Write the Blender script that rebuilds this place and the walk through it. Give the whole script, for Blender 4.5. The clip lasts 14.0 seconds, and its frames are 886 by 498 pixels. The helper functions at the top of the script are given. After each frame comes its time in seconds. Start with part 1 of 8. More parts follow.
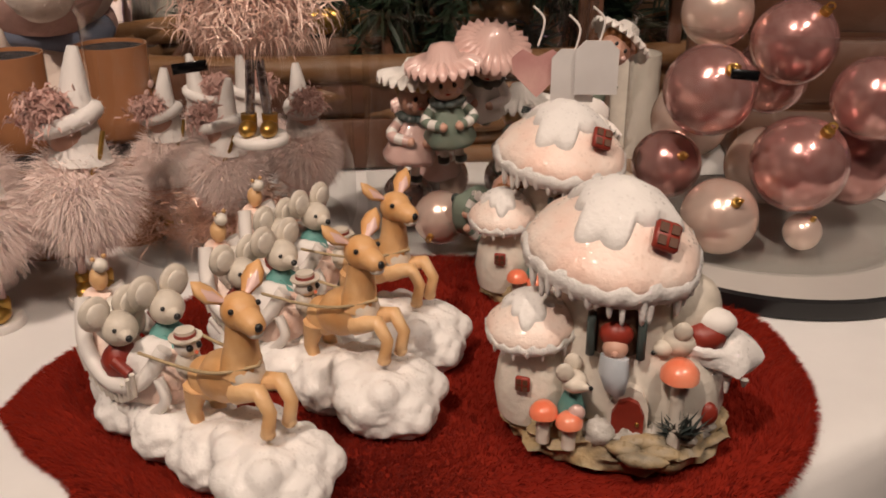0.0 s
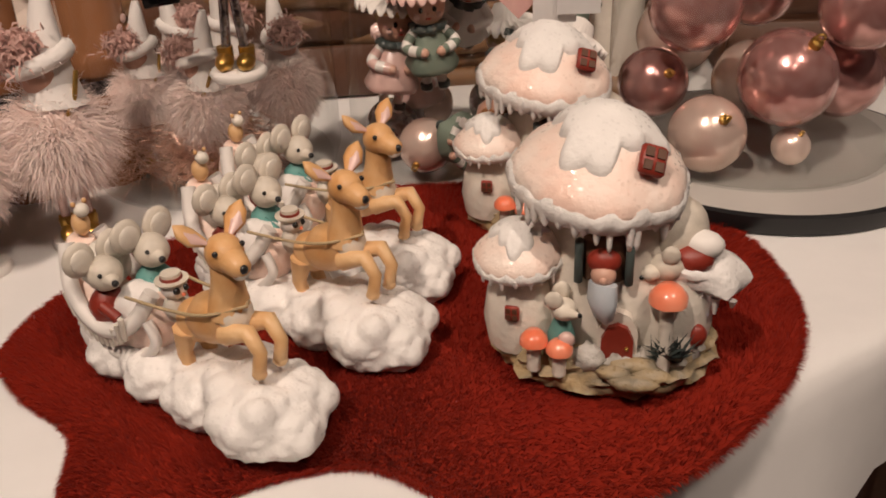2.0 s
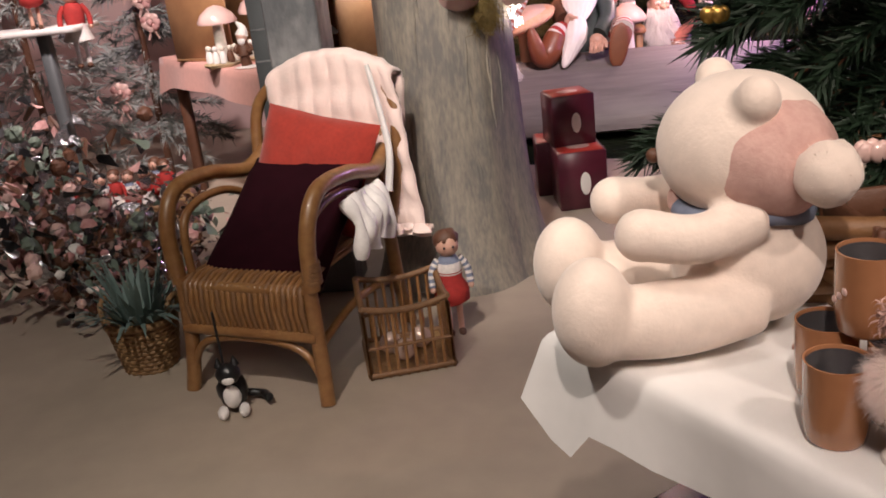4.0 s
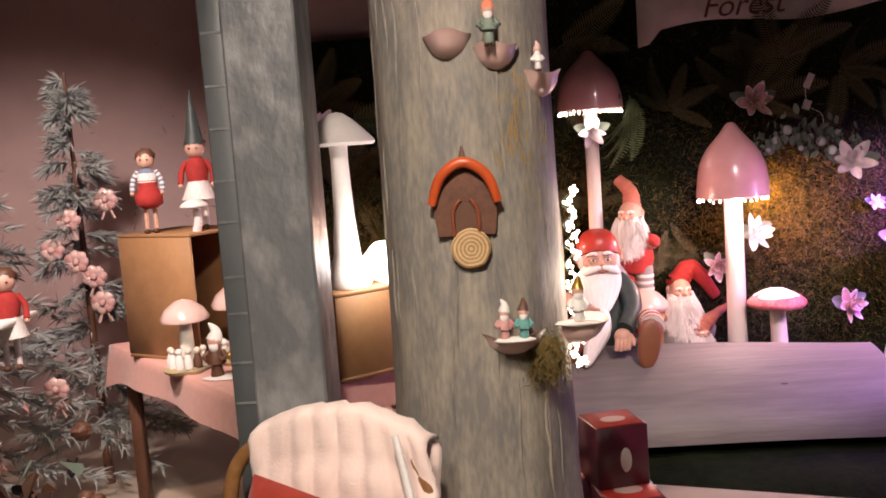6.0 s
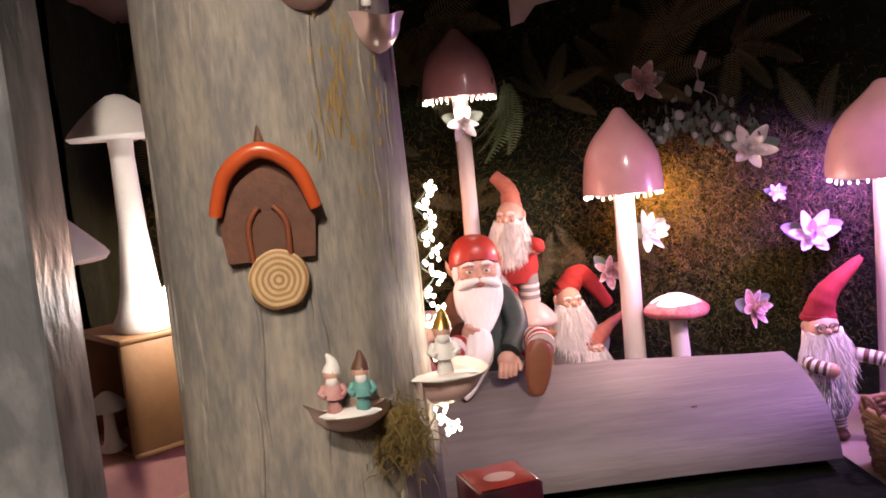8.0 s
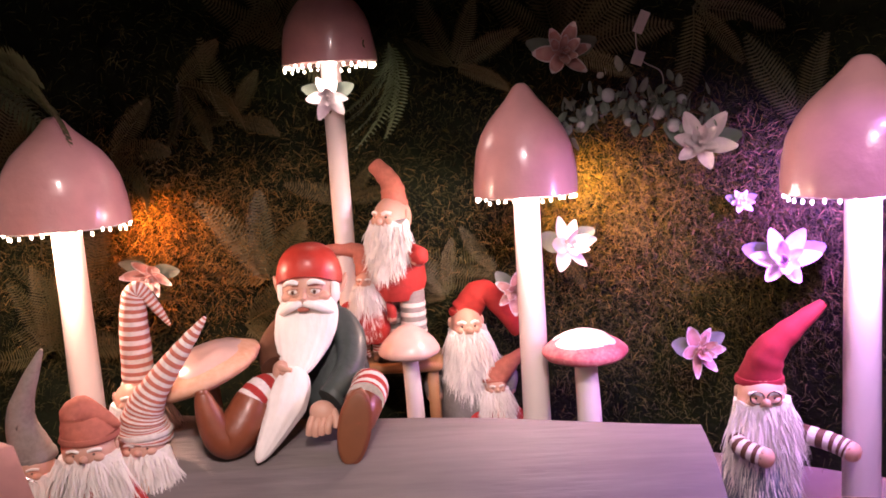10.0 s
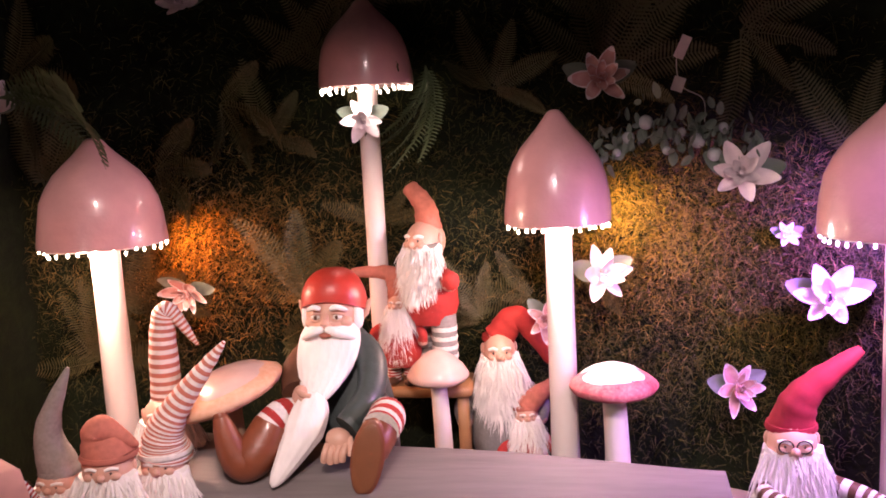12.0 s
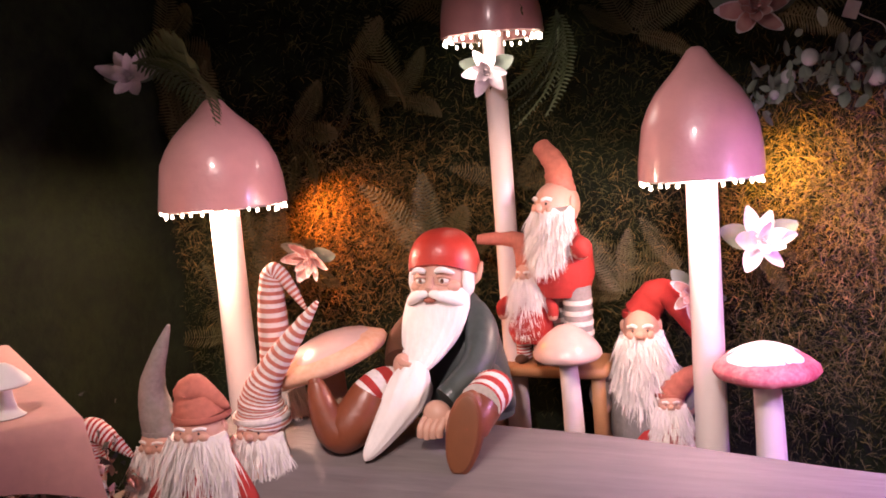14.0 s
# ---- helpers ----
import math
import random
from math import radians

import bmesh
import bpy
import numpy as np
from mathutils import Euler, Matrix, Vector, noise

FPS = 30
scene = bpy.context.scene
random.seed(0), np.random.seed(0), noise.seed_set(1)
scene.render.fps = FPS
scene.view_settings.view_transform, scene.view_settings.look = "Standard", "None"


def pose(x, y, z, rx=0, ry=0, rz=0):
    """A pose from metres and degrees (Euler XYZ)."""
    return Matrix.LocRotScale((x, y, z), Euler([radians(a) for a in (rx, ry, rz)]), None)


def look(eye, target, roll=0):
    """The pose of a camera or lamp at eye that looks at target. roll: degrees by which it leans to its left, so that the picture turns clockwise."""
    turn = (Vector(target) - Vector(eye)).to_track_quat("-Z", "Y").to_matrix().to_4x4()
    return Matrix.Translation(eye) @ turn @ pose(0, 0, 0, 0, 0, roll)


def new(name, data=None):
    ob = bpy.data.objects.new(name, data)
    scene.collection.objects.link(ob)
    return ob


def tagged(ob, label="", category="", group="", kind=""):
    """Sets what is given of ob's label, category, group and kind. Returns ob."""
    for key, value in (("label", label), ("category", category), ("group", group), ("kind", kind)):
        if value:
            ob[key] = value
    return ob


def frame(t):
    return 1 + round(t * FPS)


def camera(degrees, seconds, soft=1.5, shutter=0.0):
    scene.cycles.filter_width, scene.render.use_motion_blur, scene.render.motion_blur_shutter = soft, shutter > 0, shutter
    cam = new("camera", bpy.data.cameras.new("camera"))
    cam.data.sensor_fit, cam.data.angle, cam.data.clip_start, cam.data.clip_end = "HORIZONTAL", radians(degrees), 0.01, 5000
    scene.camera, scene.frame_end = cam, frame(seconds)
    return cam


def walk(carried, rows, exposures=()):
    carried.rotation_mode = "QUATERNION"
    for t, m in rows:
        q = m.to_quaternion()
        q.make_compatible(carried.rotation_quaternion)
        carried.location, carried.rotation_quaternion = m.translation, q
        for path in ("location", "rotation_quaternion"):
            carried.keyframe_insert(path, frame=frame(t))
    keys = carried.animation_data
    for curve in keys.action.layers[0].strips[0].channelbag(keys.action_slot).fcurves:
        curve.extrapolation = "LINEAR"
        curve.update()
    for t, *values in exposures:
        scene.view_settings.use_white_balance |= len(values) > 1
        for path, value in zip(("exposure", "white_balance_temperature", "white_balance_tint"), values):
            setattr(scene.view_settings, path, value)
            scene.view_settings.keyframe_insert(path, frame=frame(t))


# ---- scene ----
cam = camera(52.1, 14.0, soft=1.8)
PATH = [
    (0, (0.168, 0.366, 1.091), (0.088, 2.202, 0.303), -0.4),
    (0.5, (0.182, 0.395, 1.077), (0.107, 2.205, 0.229), -0.8),
    (1, (0.186, 0.386, 1.077), (0.12, 2.178, 0.191), -1.2),
    (1.5, (0.19, 0.382, 1.079), (0.116, 2.157, 0.159), -1.9),
    (2, (0.171, 0.372, 1.094), (0.107, 2.133, 0.149), -2.4),
    (2.5, (0.088, 0.326, 1.144), (0.056, 2.091, 0.204), -3.0),
    (3, (-0.077, 0.167, 1.213), (-0.138, 1.953, 0.316), -6.7),
    (3.4, (-0.221, 0.153, 1.233), (-0.393, 1.948, 0.368), -6.7),
    (3.5, (-0.249, 0.18, 1.234), (-0.47, 1.982, 0.395), -7.4),
    (3.7, (-0.335, 0.221, 1.241), (-0.583, 2.049, 0.47), -7.1),
    (5.8, (-0.724, 1.069, 1.466), (-0.93, 3.037, 1.174), -4.6),
    (6, (-0.748, 1.119, 1.485), (-0.855, 3.104, 1.264), -4.1),
    (6.5, (-0.731, 1.198, 1.492), (-0.75, 3.188, 1.296), -3.9),
    (7, (-0.672, 1.235, 1.486), (-0.598, 3.224, 1.286), -3.3),
    (7.5, (-0.608, 1.42, 1.447), (-0.507, 3.406, 1.229), -3.6),
    (8, (-0.64, 1.838, 1.432), (-0.489, 3.818, 1.199), -5.6),
    (8.3, (-0.606, 2.044, 1.438), (-0.329, 4.006, 1.166), -4.7),
    (8.5, (-0.538, 2.157, 1.443), (-0.243, 4.115, 1.164), -4.1),
    (8.7, (-0.42, 2.256, 1.39), (-0.12, 4.217, 1.133), -3.4),
    (10.8, (0.627, 2.811, 1.512), (0.343, 4.763, 1.184), -4.7),
    (11, (0.614, 2.786, 1.526), (0.344, 4.742, 1.204), -4.6),
    (11.5, (0.623, 2.787, 1.528), (0.337, 4.742, 1.222), -3.2),
    (12, (0.622, 2.791, 1.524), (0.317, 4.745, 1.225), -3.1),
    (12.5, (0.625, 2.794, 1.52), (0.295, 4.743, 1.217), -3.2),
    (13, (0.63, 2.801, 1.511), (0.269, 4.742, 1.194), -3.5),
    (13.5, (0.641, 2.841, 1.496), (0.22, 4.768, 1.163), -3.8),
    (14, (0.871, 3.137, 1.321), (0.099, 4.963, 1.065), -4.6),
]
walk(cam, [(t, look(eye, target, roll)) for t, eye, target, roll in PATH],
     [(0, -0.2, 6500, 10), (2, -0.2, 6500, 10), (2.7, 0.05, 6050, 10), (3.7, 0.05, 6050, 10), (5.8, 0, 6500, 10), (7.2, 0, 6500, 10), (8.5, -0.2, 6500, 10), (10.8, 0, 6500, 10), (14, 0, 6500, 10)])

# ---- light ----
world = bpy.data.worlds.new("world")
scene.world = world
world.use_nodes = True
world.node_tree.nodes["Background"].inputs[0].default_value = (1.0, 0.78, 0.66, 1)
world.node_tree.nodes["Background"].inputs[1].default_value = 0.02
scene.view_settings.exposure = 0.0


def lamp(name, kind, place, color, watts, size=0.03, target=None, spot=60, blend=0.5):
    data = bpy.data.lights.new(name, kind)
    data.color, data.energy = color, watts
    if kind == "AREA":
        data.size = size
    else:
        data.shadow_soft_size = size
    if kind == "SPOT":
        data.spot_size, data.spot_blend = radians(spot), blend
    ob = new(name, data)
    ob.matrix_world = look(place, target) if target else pose(*place)
    return ob


WARM = (1.0, 0.80, 0.66)
# shop spots over the white table, the chair and the pink table
lamp("overhead_spot", "SPOT", (0.85, -0.10, 2.75), WARM, 76, 0.04, (0.26, 0.94, 0.8), 55, 0.6)
lamp("overhead_spot", "SPOT", (-0.45, -0.35, 2.75), WARM, 140, 0.04, (-0.28, 1.0, 0.7), 56, 0.7)
lamp("overhead_spot", "SPOT", (-1.35, 0.9, 2.75), (1.0, 0.86, 0.72), 160, 0.06, (-1.15, 2.4, 0.2), 80, 0.7)
lamp("overhead_spot", "SPOT", (-0.9, 1.5, 2.75), (1.0, 0.84, 0.72), 250, 0.06, (-0.90, 3.4, 1.15), 52, 0.6)
lamp("overhead_spot", "SPOT", (-2.0, 3.0, 2.75), (1.0, 0.80, 0.73), 400, 0.08, (-3.1, 5.0, 0.7), 72, 0.7)
# two added spots, fixtures unseen, to brighten log, gnomes and caps
lamp("overhead_spot", "SPOT", (0.5, 3.0, 2.75), (1.0, 0.74, 0.74), 330, 0.06, (0.15, 5.50, 0.70), 46, 0.9)
lamp("overhead_spot", "SPOT", (1.35, 3.3, 2.75), (1.0, 0.78, 0.80), 170, 0.06, (1.45, 5.5, 1.0), 34, 0.9)
for x, y, w in ((1.5, 0.9, 16), (0.35, -0.9, 22), (-0.15, 0.1, 15)):
    lamp("overhead_spot", "SPOT", (x, y, 2.75), WARM, w, 0.03, (0.15, 1.0, 0.8), 50, 0.6)
# one more added spot, fixture unseen, lights the west gnomes from the front
lamp("overhead_spot", "SPOT", (-0.1, 3.5, 2.75), (1.0, 0.76, 0.70), 190, 0.05, (-0.95, 5.40, 0.78), 38, 0.8)
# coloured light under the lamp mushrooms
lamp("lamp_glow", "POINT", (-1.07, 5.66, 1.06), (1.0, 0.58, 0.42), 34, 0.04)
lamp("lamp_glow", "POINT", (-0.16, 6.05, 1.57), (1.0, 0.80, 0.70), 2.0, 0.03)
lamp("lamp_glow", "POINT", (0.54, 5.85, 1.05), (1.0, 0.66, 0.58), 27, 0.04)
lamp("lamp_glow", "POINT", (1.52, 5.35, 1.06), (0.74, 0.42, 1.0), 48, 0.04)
# added spots without fixtures: they wash the backdrop in each lamp's colour
lamp("wall_wash_fill", "SPOT", (-1.00, 6.20, 1.12), (1.0, 0.23, 0.03), 34, 0.03, (-0.88, 6.35, 0.90), 165, 1.0)
lamp("wall_wash_fill", "SPOT", (0.74, 6.14, 1.15), (1.0, 0.48, 0.06), 26, 0.03, (0.85, 6.35, 1.00), 165, 1.0)
lamp("wall_wash_fill", "SPOT", (1.52, 5.78, 1.12), (0.42, 0.12, 1.0), 100, 0.04, (1.55, 6.1, 0.95), 155, 0.9)
# added violet fill from above, no fixture; tints the log's east end
lamp("violet_fill", "SPOT", (1.75, 4.3, 2.4), (0.55, 0.22, 1.0), 150, 0.06, (1.10, 5.3, 0.4), 44, 0.8)

# ---- materials ----
def material(name, color, rough=0.6, metal=0.0, vary=0.12, scale=30.0, bump=0.0, bscale=120.0, stretch=(1, 1, 1), color2=None, mix=0.5,
             sheen=0.0, coat=0.0, emit=None, power=0.0, glitter=0.0, spec=0.5):
    m = bpy.data.materials.new(name)
    m.use_nodes = True
    nt, ns = m.node_tree, m.node_tree.nodes
    b = ns["Principled BSDF"]
    b.inputs["Roughness"].default_value, b.inputs["Metallic"].default_value = rough, metal
    b.inputs["Sheen Weight"].default_value, b.inputs["Coat Weight"].default_value = sheen, coat
    b.inputs["Coat Roughness"].default_value, b.inputs["Specular IOR Level"].default_value = 0.12, spec
    co = ns.new("ShaderNodeTexCoord")
    mp = ns.new("ShaderNodeMapping")
    mp.inputs["Scale"].default_value = stretch
    nt.links.new(co.outputs["Object"], mp.inputs["Vector"])
    n1, n2 = ns.new("ShaderNodeTexNoise"), ns.new("ShaderNodeTexNoise")
    n1.inputs["Scale"].default_value, n1.inputs["Detail"].default_value = scale, 5
    n2.inputs["Scale"].default_value, n2.inputs["Detail"].default_value = scale * 0.17, 3
    nt.links.new(mp.outputs[0], n1.inputs["Vector"])
    nt.links.new(mp.outputs[0], n2.inputs["Vector"])
    ramp = ns.new("ShaderNodeMapRange")
    ramp.inputs["From Min"].default_value, ramp.inputs["From Max"].default_value = 0.35, 0.65
    add = ns.new("ShaderNodeMath")
    add.operation = "MULTIPLY_ADD"
    add.inputs[1].default_value = 0.5
    half = ns.new("ShaderNodeMath")
    half.operation = "MULTIPLY"
    half.inputs[1].default_value = 0.5
    nt.links.new(n2.outputs["Fac"], half.inputs[0])
    nt.links.new(n1.outputs["Fac"], add.inputs[0])
    nt.links.new(half.outputs[0], add.inputs[2])
    nt.links.new(add.outputs[0], ramp.inputs["Value"])
    mx = ns.new("ShaderNodeMix")
    mx.data_type = "RGBA"
    c1 = (*color, 1)
    c2 = (*color2, 1) if color2 else (*[max(0, c * (1 - 2.5 * vary)) for c in color], 1)
    mx.inputs["A"].default_value, mx.inputs["B"].default_value = c1, c2
    fac = ns.new("ShaderNodeMath")
    fac.operation = "MULTIPLY"
    fac.inputs[1].default_value = 1.0 if color2 is None else mix * 2
    fac.use_clamp = True
    nt.links.new(ramp.outputs[0], fac.inputs[0])
    nt.links.new(fac.outputs[0], mx.inputs["Factor"])
    nt.links.new(mx.outputs["Result"], b.inputs["Base Color"])
    if bump:
        n3, bp = ns.new("ShaderNodeTexNoise"), ns.new("ShaderNodeBump")
        n3.inputs["Scale"].default_value, n3.inputs["Detail"].default_value = bscale, 4
        bp.inputs["Strength"].default_value, bp.inputs["Distance"].default_value = bump, 0.3 / bscale
        nt.links.new(mp.outputs[0], n3.inputs["Vector"])
        nt.links.new(n3.outputs["Fac"], bp.inputs["Height"])
        nt.links.new(bp.outputs[0], b.inputs["Normal"])
    if glitter:
        v, cmp = ns.new("ShaderNodeTexVoronoi"), ns.new("ShaderNodeMapRange")
        v.inputs["Scale"].default_value = glitter
        cmp.inputs["From Min"].default_value, cmp.inputs["From Max"].default_value = 0.93, 0.95
        cmp.inputs["To Min"].default_value, cmp.inputs["To Max"].default_value = 0.0, 1.0
        gloss = ns.new("ShaderNodeMapRange")
        gloss.inputs["To Min"].default_value, gloss.inputs["To Max"].default_value = rough, 0.18
        sep = ns.new("ShaderNodeSeparateColor")
        nt.links.new(co.outputs["Object"], v.inputs["Vector"])
        nt.links.new(v.outputs["Color"], sep.inputs[0])
        nt.links.new(sep.outputs[0], cmp.inputs["Value"])
        nt.links.new(cmp.outputs[0], gloss.inputs["Value"])
        nt.links.new(gloss.outputs[0], b.inputs["Roughness"])
        # each flake lies at its own tilt
        tilt, part, lean, unit = [ns.new("ShaderNodeVectorMath") for _ in range(4)]
        tilt.operation, part.operation, lean.operation, unit.operation = "SUBTRACT", "SCALE", "ADD", "NORMALIZE"
        tilt.inputs[1].default_value = (0.5, 0.5, 0.5)
        nt.links.new(v.outputs["Color"], tilt.inputs[0])
        nt.links.new(tilt.outputs[0], part.inputs[0])
        weak = ns.new("ShaderNodeMath")
        weak.operation = "MULTIPLY"
        weak.inputs[1].default_value = 0.22
        nt.links.new(cmp.outputs[0], weak.inputs[0])
        nt.links.new(weak.outputs[0], part.inputs["Scale"])
        if bump:
            nt.links.new(bp.outputs[0], lean.inputs[0])
        else:
            nt.links.new(ns.new("ShaderNodeNewGeometry").outputs["Normal"], lean.inputs[0])
        nt.links.new(part.outputs[0], lean.inputs[1])
        nt.links.new(lean.outputs[0], unit.inputs[0])
        nt.links.new(unit.outputs[0], b.inputs["Normal"])
        b.inputs["Specular IOR Level"].default_value = 0.8
    if emit:
        b.inputs["Emission Color"].default_value, b.inputs["Emission Strength"].default_value = (*emit, 1), power
    return m


def thin_glass(name, tint=(0.97, 0.975, 0.97)):
    """Blown glass too thin to bend the view: clear, with more gloss at a slant."""
    m = bpy.data.materials.new(name)
    m.use_nodes = True
    nt, ns = m.node_tree, m.node_tree.nodes
    clear, gloss, mix, fr = ns.new("ShaderNodeBsdfTransparent"), ns.new("ShaderNodeBsdfGlossy"), ns.new("ShaderNodeMixShader"), ns.new("ShaderNodeLayerWeight")
    clear.inputs["Color"].default_value = (*tint, 1)
    gloss.inputs["Roughness"].default_value = 0.02
    steep, share = ns.new("ShaderNodeMath"), ns.new("ShaderNodeMath")
    steep.operation, share.operation = "POWER", "MULTIPLY_ADD"
    steep.inputs[1].default_value, share.inputs[1].default_value, share.inputs[2].default_value = 4.5, 0.55, 0.045
    nt.links.new(fr.outputs["Facing"], steep.inputs[0])
    nt.links.new(steep.outputs[0], share.inputs[0])
    nt.links.new(share.outputs[0], mix.inputs[0])
    nt.links.new(clear.outputs[0], mix.inputs[1])
    nt.links.new(gloss.outputs[0], mix.inputs[2])
    nt.links.new(mix.outputs[0], ns["Material Output"].inputs["Surface"])
    return m


# ---- mesh building ----
class Build:
    """Collects faces with their materials, to be made into one mesh."""

    def __init__(self):
        self.v, self.f, self.mi, self.mats = [], [], [], []

    def slot(self, m):
        if m not in self.mats:
            self.mats.append(m)
        return self.mats.index(m)

    def grid(self, rows, m, closed=True, cap=(True, True), every=None):
        """Rings of points joined into a skin; every: a second material for each other ring."""
        base, n = len(self.v), len(rows[0])
        for r in rows:
            self.v.extend(tuple(p) for p in r)
        for i in range(len(rows) - 1):
            k = self.slot(every[1] if every and (i // every[0]) % 2 else m)
            for j in range(n if closed else n - 1):
                a, b = base + i * n + j, base + i * n + (j + 1) % n
                self.f.append((a, b, b + n, a + n))
                self.mi.append(k)
        if closed:
            for side, flag in ((0, cap[0]), (len(rows) - 1, cap[1])):
                if flag:
                    ring = [base + side * n + j for j in range(n)]
                    self.f.append(tuple(ring[::-1] if side == 0 else ring))
                    self.mi.append(self.slot(m))
        return self

    def tube(self, path, radii, m, n=10, every=None, flat=1.0, cap=(True, True)):
        pts = [Vector(p) for p in path]
        if not hasattr(radii, "__len__"):
            radii = [radii] * len(pts)
        rows, up = [], None
        for i, p in enumerate(pts):
            d = (pts[min(i + 1, len(pts) - 1)] - pts[max(i - 1, 0)]).normalized()
            if up is None:
                up = d.orthogonal().normalized()
            side = d.cross(up)
            side = side.normalized() if side.length > 1e-6 else d.orthogonal().normalized()
            up = side.cross(d).normalized()
            r = max(radii[i], 1e-4)
            rows.append([p + r * (math.cos(2 * math.pi * j / n) * up * flat + math.sin(2 * math.pi * j / n) * side) for j in range(n)])
        return self.grid(rows, m, cap=cap, every=every)

    def lathe(self, profile, m, at=(0, 0, 0), n=24, wob=0.0, seed=0, cap=(True, True), scale=(1, 1), every=None, turn=None):
        rows, c = [], Vector(at)
        for i, (r, z) in enumerate(profile):
            ring = []
            for j in range(n):
                a = 2 * math.pi * j / n
                rr = max(r, 1e-4) * (1 + wob * noise.noise(Vector((math.cos(a) * 1.7 + seed, math.sin(a) * 1.7, z * 9 + seed))))
                q = Vector((rr * math.cos(a) * scale[0], rr * math.sin(a) * scale[1], z))
                ring.append(c + (turn @ q if turn else q))
            rows.append(ring)
        return self.grid(rows, m, cap=cap, every=every)

    def ball(self, c, r, m, n=12, k=8, wob=0.0, seed=0, turn=None, freq=2.0):
        r = Vector(r) if hasattr(r, "__len__") else Vector((r, r, r))
        c, rows = Vector(c), []
        for i in range(k + 1):
            th = math.pi * (0.02 + 0.96 * i / k)
            ring = []
            for j in range(n):
                a = 2 * math.pi * j / n
                q = Vector((math.sin(th) * math.cos(a), math.sin(th) * math.sin(a), -math.cos(th)))
                if wob:
                    q = q * (1 + wob * noise.noise(q * freq + Vector((seed, seed * 0.7, 0))))
                q = Vector((q.x * r.x, q.y * r.y, q.z * r.z))
                ring.append(c + (turn @ q if turn else q))
            rows.append(ring)
        return self.grid(rows, m)

    def box(self, lo, hi, m, bevel=0.0, turn=None, about=None):
        (x0, y0, z0), (x1, y1, z1) = lo, hi
        b = min(bevel, (x1 - x0) / 3, (y1 - y0) / 3, (z1 - z0) / 3)
        rows = []
        for z, d in ((z0, b), (z0 + b, 0), (z1 - b, 0), (z1, b)) if b else ((z0, 0), (z1, 0)):
            e = b
            ring = [(x0 + d + e, y0 + d), (x1 - d - e, y0 + d), (x1 - d, y0 + d + e), (x1 - d, y1 - d - e), (x1 - d - e, y1 - d), (x0 + d + e, y1 - d), (x0 + d, y1 - d - e), (x0 + d, y0 + d + e)] if b else [(x0, y0), (x1, y0), (x1, y1), (x0, y1)]
            rows.append([Vector((x, y, z)) for x, y in ring])
        if turn:
            c = Vector(about) if about else Vector(((x0 + x1) / 2, (y0 + y1) / 2, (z0 + z1) / 2))
            rows = [[c + turn @ (p - c) for p in r] for r in rows]
        return self.grid(rows, m)

    def poly(self, pts, m):
        base = len(self.v)
        self.v.extend(tuple(p) for p in pts)
        self.f.append(tuple(range(base, base + len(pts))))
        self.mi.append(self.slot(m))
        return self

    def put(self, name, parent=None, label="", smooth=True, origin=None, sharp=64):
        me = bpy.data.meshes.new(name)
        o = Vector(origin) if origin else Vector((0, 0, 0))
        me.from_pydata([tuple(Vector(p) - o) for p in self.v], [], self.f)
        for m in self.mats:
            me.materials.append(m)
        me.polygons.foreach_set("material_index", self.mi)
        me.validate()
        if smooth:
            me.shade_smooth()
            me.set_sharp_from_angle(angle=radians(sharp))
        ob = new(name, me)
        ob.location = o
        if parent:
            ob.parent = parent
        if label:
            ob["label"] = label
        return ob


def thing(name, label, category, at=(0, 0, 0), group="", kind=""):
    ob = new(name)
    ob.location = at
    ob.empty_display_size = 0.05
    return tagged(ob, label, category, group, kind)


def arc(pts, n=12):
    """A smooth line through a few points."""
    p = [Vector(q) for q in pts]
    out = []
    for i in range(len(p) - 1):
        a, b, c, d = p[max(i - 1, 0)], p[i], p[i + 1], p[min(i + 2, len(p) - 1)]
        for k in range(n):
            t = k / n
            out.append(0.5 * (2 * b + (c - a) * t + (2 * a - 5 * b + 4 * c - d) * t * t + (3 * b - a - 3 * c + d) * t ** 3))
    return out + [p[-1]]


def turn(rx=0, ry=0, rz=0):
    return Euler([radians(a) for a in (rx, ry, rz)]).to_matrix()


def ramp(a, b, n):
    return [a + (b - a) * i / (n - 1) for i in range(n)]

# ---- palette ----
CONCRETE = material("concrete_floor", (0.40, 0.335, 0.265), 0.55, vary=0.06, scale=9, bump=0.12, bscale=90)
PINK_WALL = material("pink_wall_paint", (0.62, 0.44, 0.42), 0.75, vary=0.07, scale=5, bump=0.1, bscale=160)
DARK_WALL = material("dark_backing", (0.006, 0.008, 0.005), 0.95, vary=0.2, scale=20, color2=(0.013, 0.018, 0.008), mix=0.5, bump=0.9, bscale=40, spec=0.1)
CEILING = material("black_ceiling_paint", (0.03, 0.028, 0.03), 0.9, scale=6)
SHOP_WALL = material("dim_shop_wall", (0.25, 0.19, 0.16), 0.8, scale=6, bump=0.1)
BARK = material("rendered_bark", (0.33, 0.287, 0.228), 0.6, scale=95, bump=0.9, bscale=130, stretch=(1, 1, 0.26), color2=(0.175, 0.164, 0.150), mix=0.6)
STEEL = material("galvanised_cladding", (0.27, 0.27, 0.27), 0.45, metal=0.1, scale=16, stretch=(1, 1, 0.6), color2=(0.125, 0.13, 0.135), mix=0.9, bump=0.5, bscale=20)
STEEL_DARK = material("dark_flange", (0.13, 0.14, 0.145), 0.5, metal=0.1, scale=14, stretch=(1, 1, 0.4), bump=0.2, bscale=30)
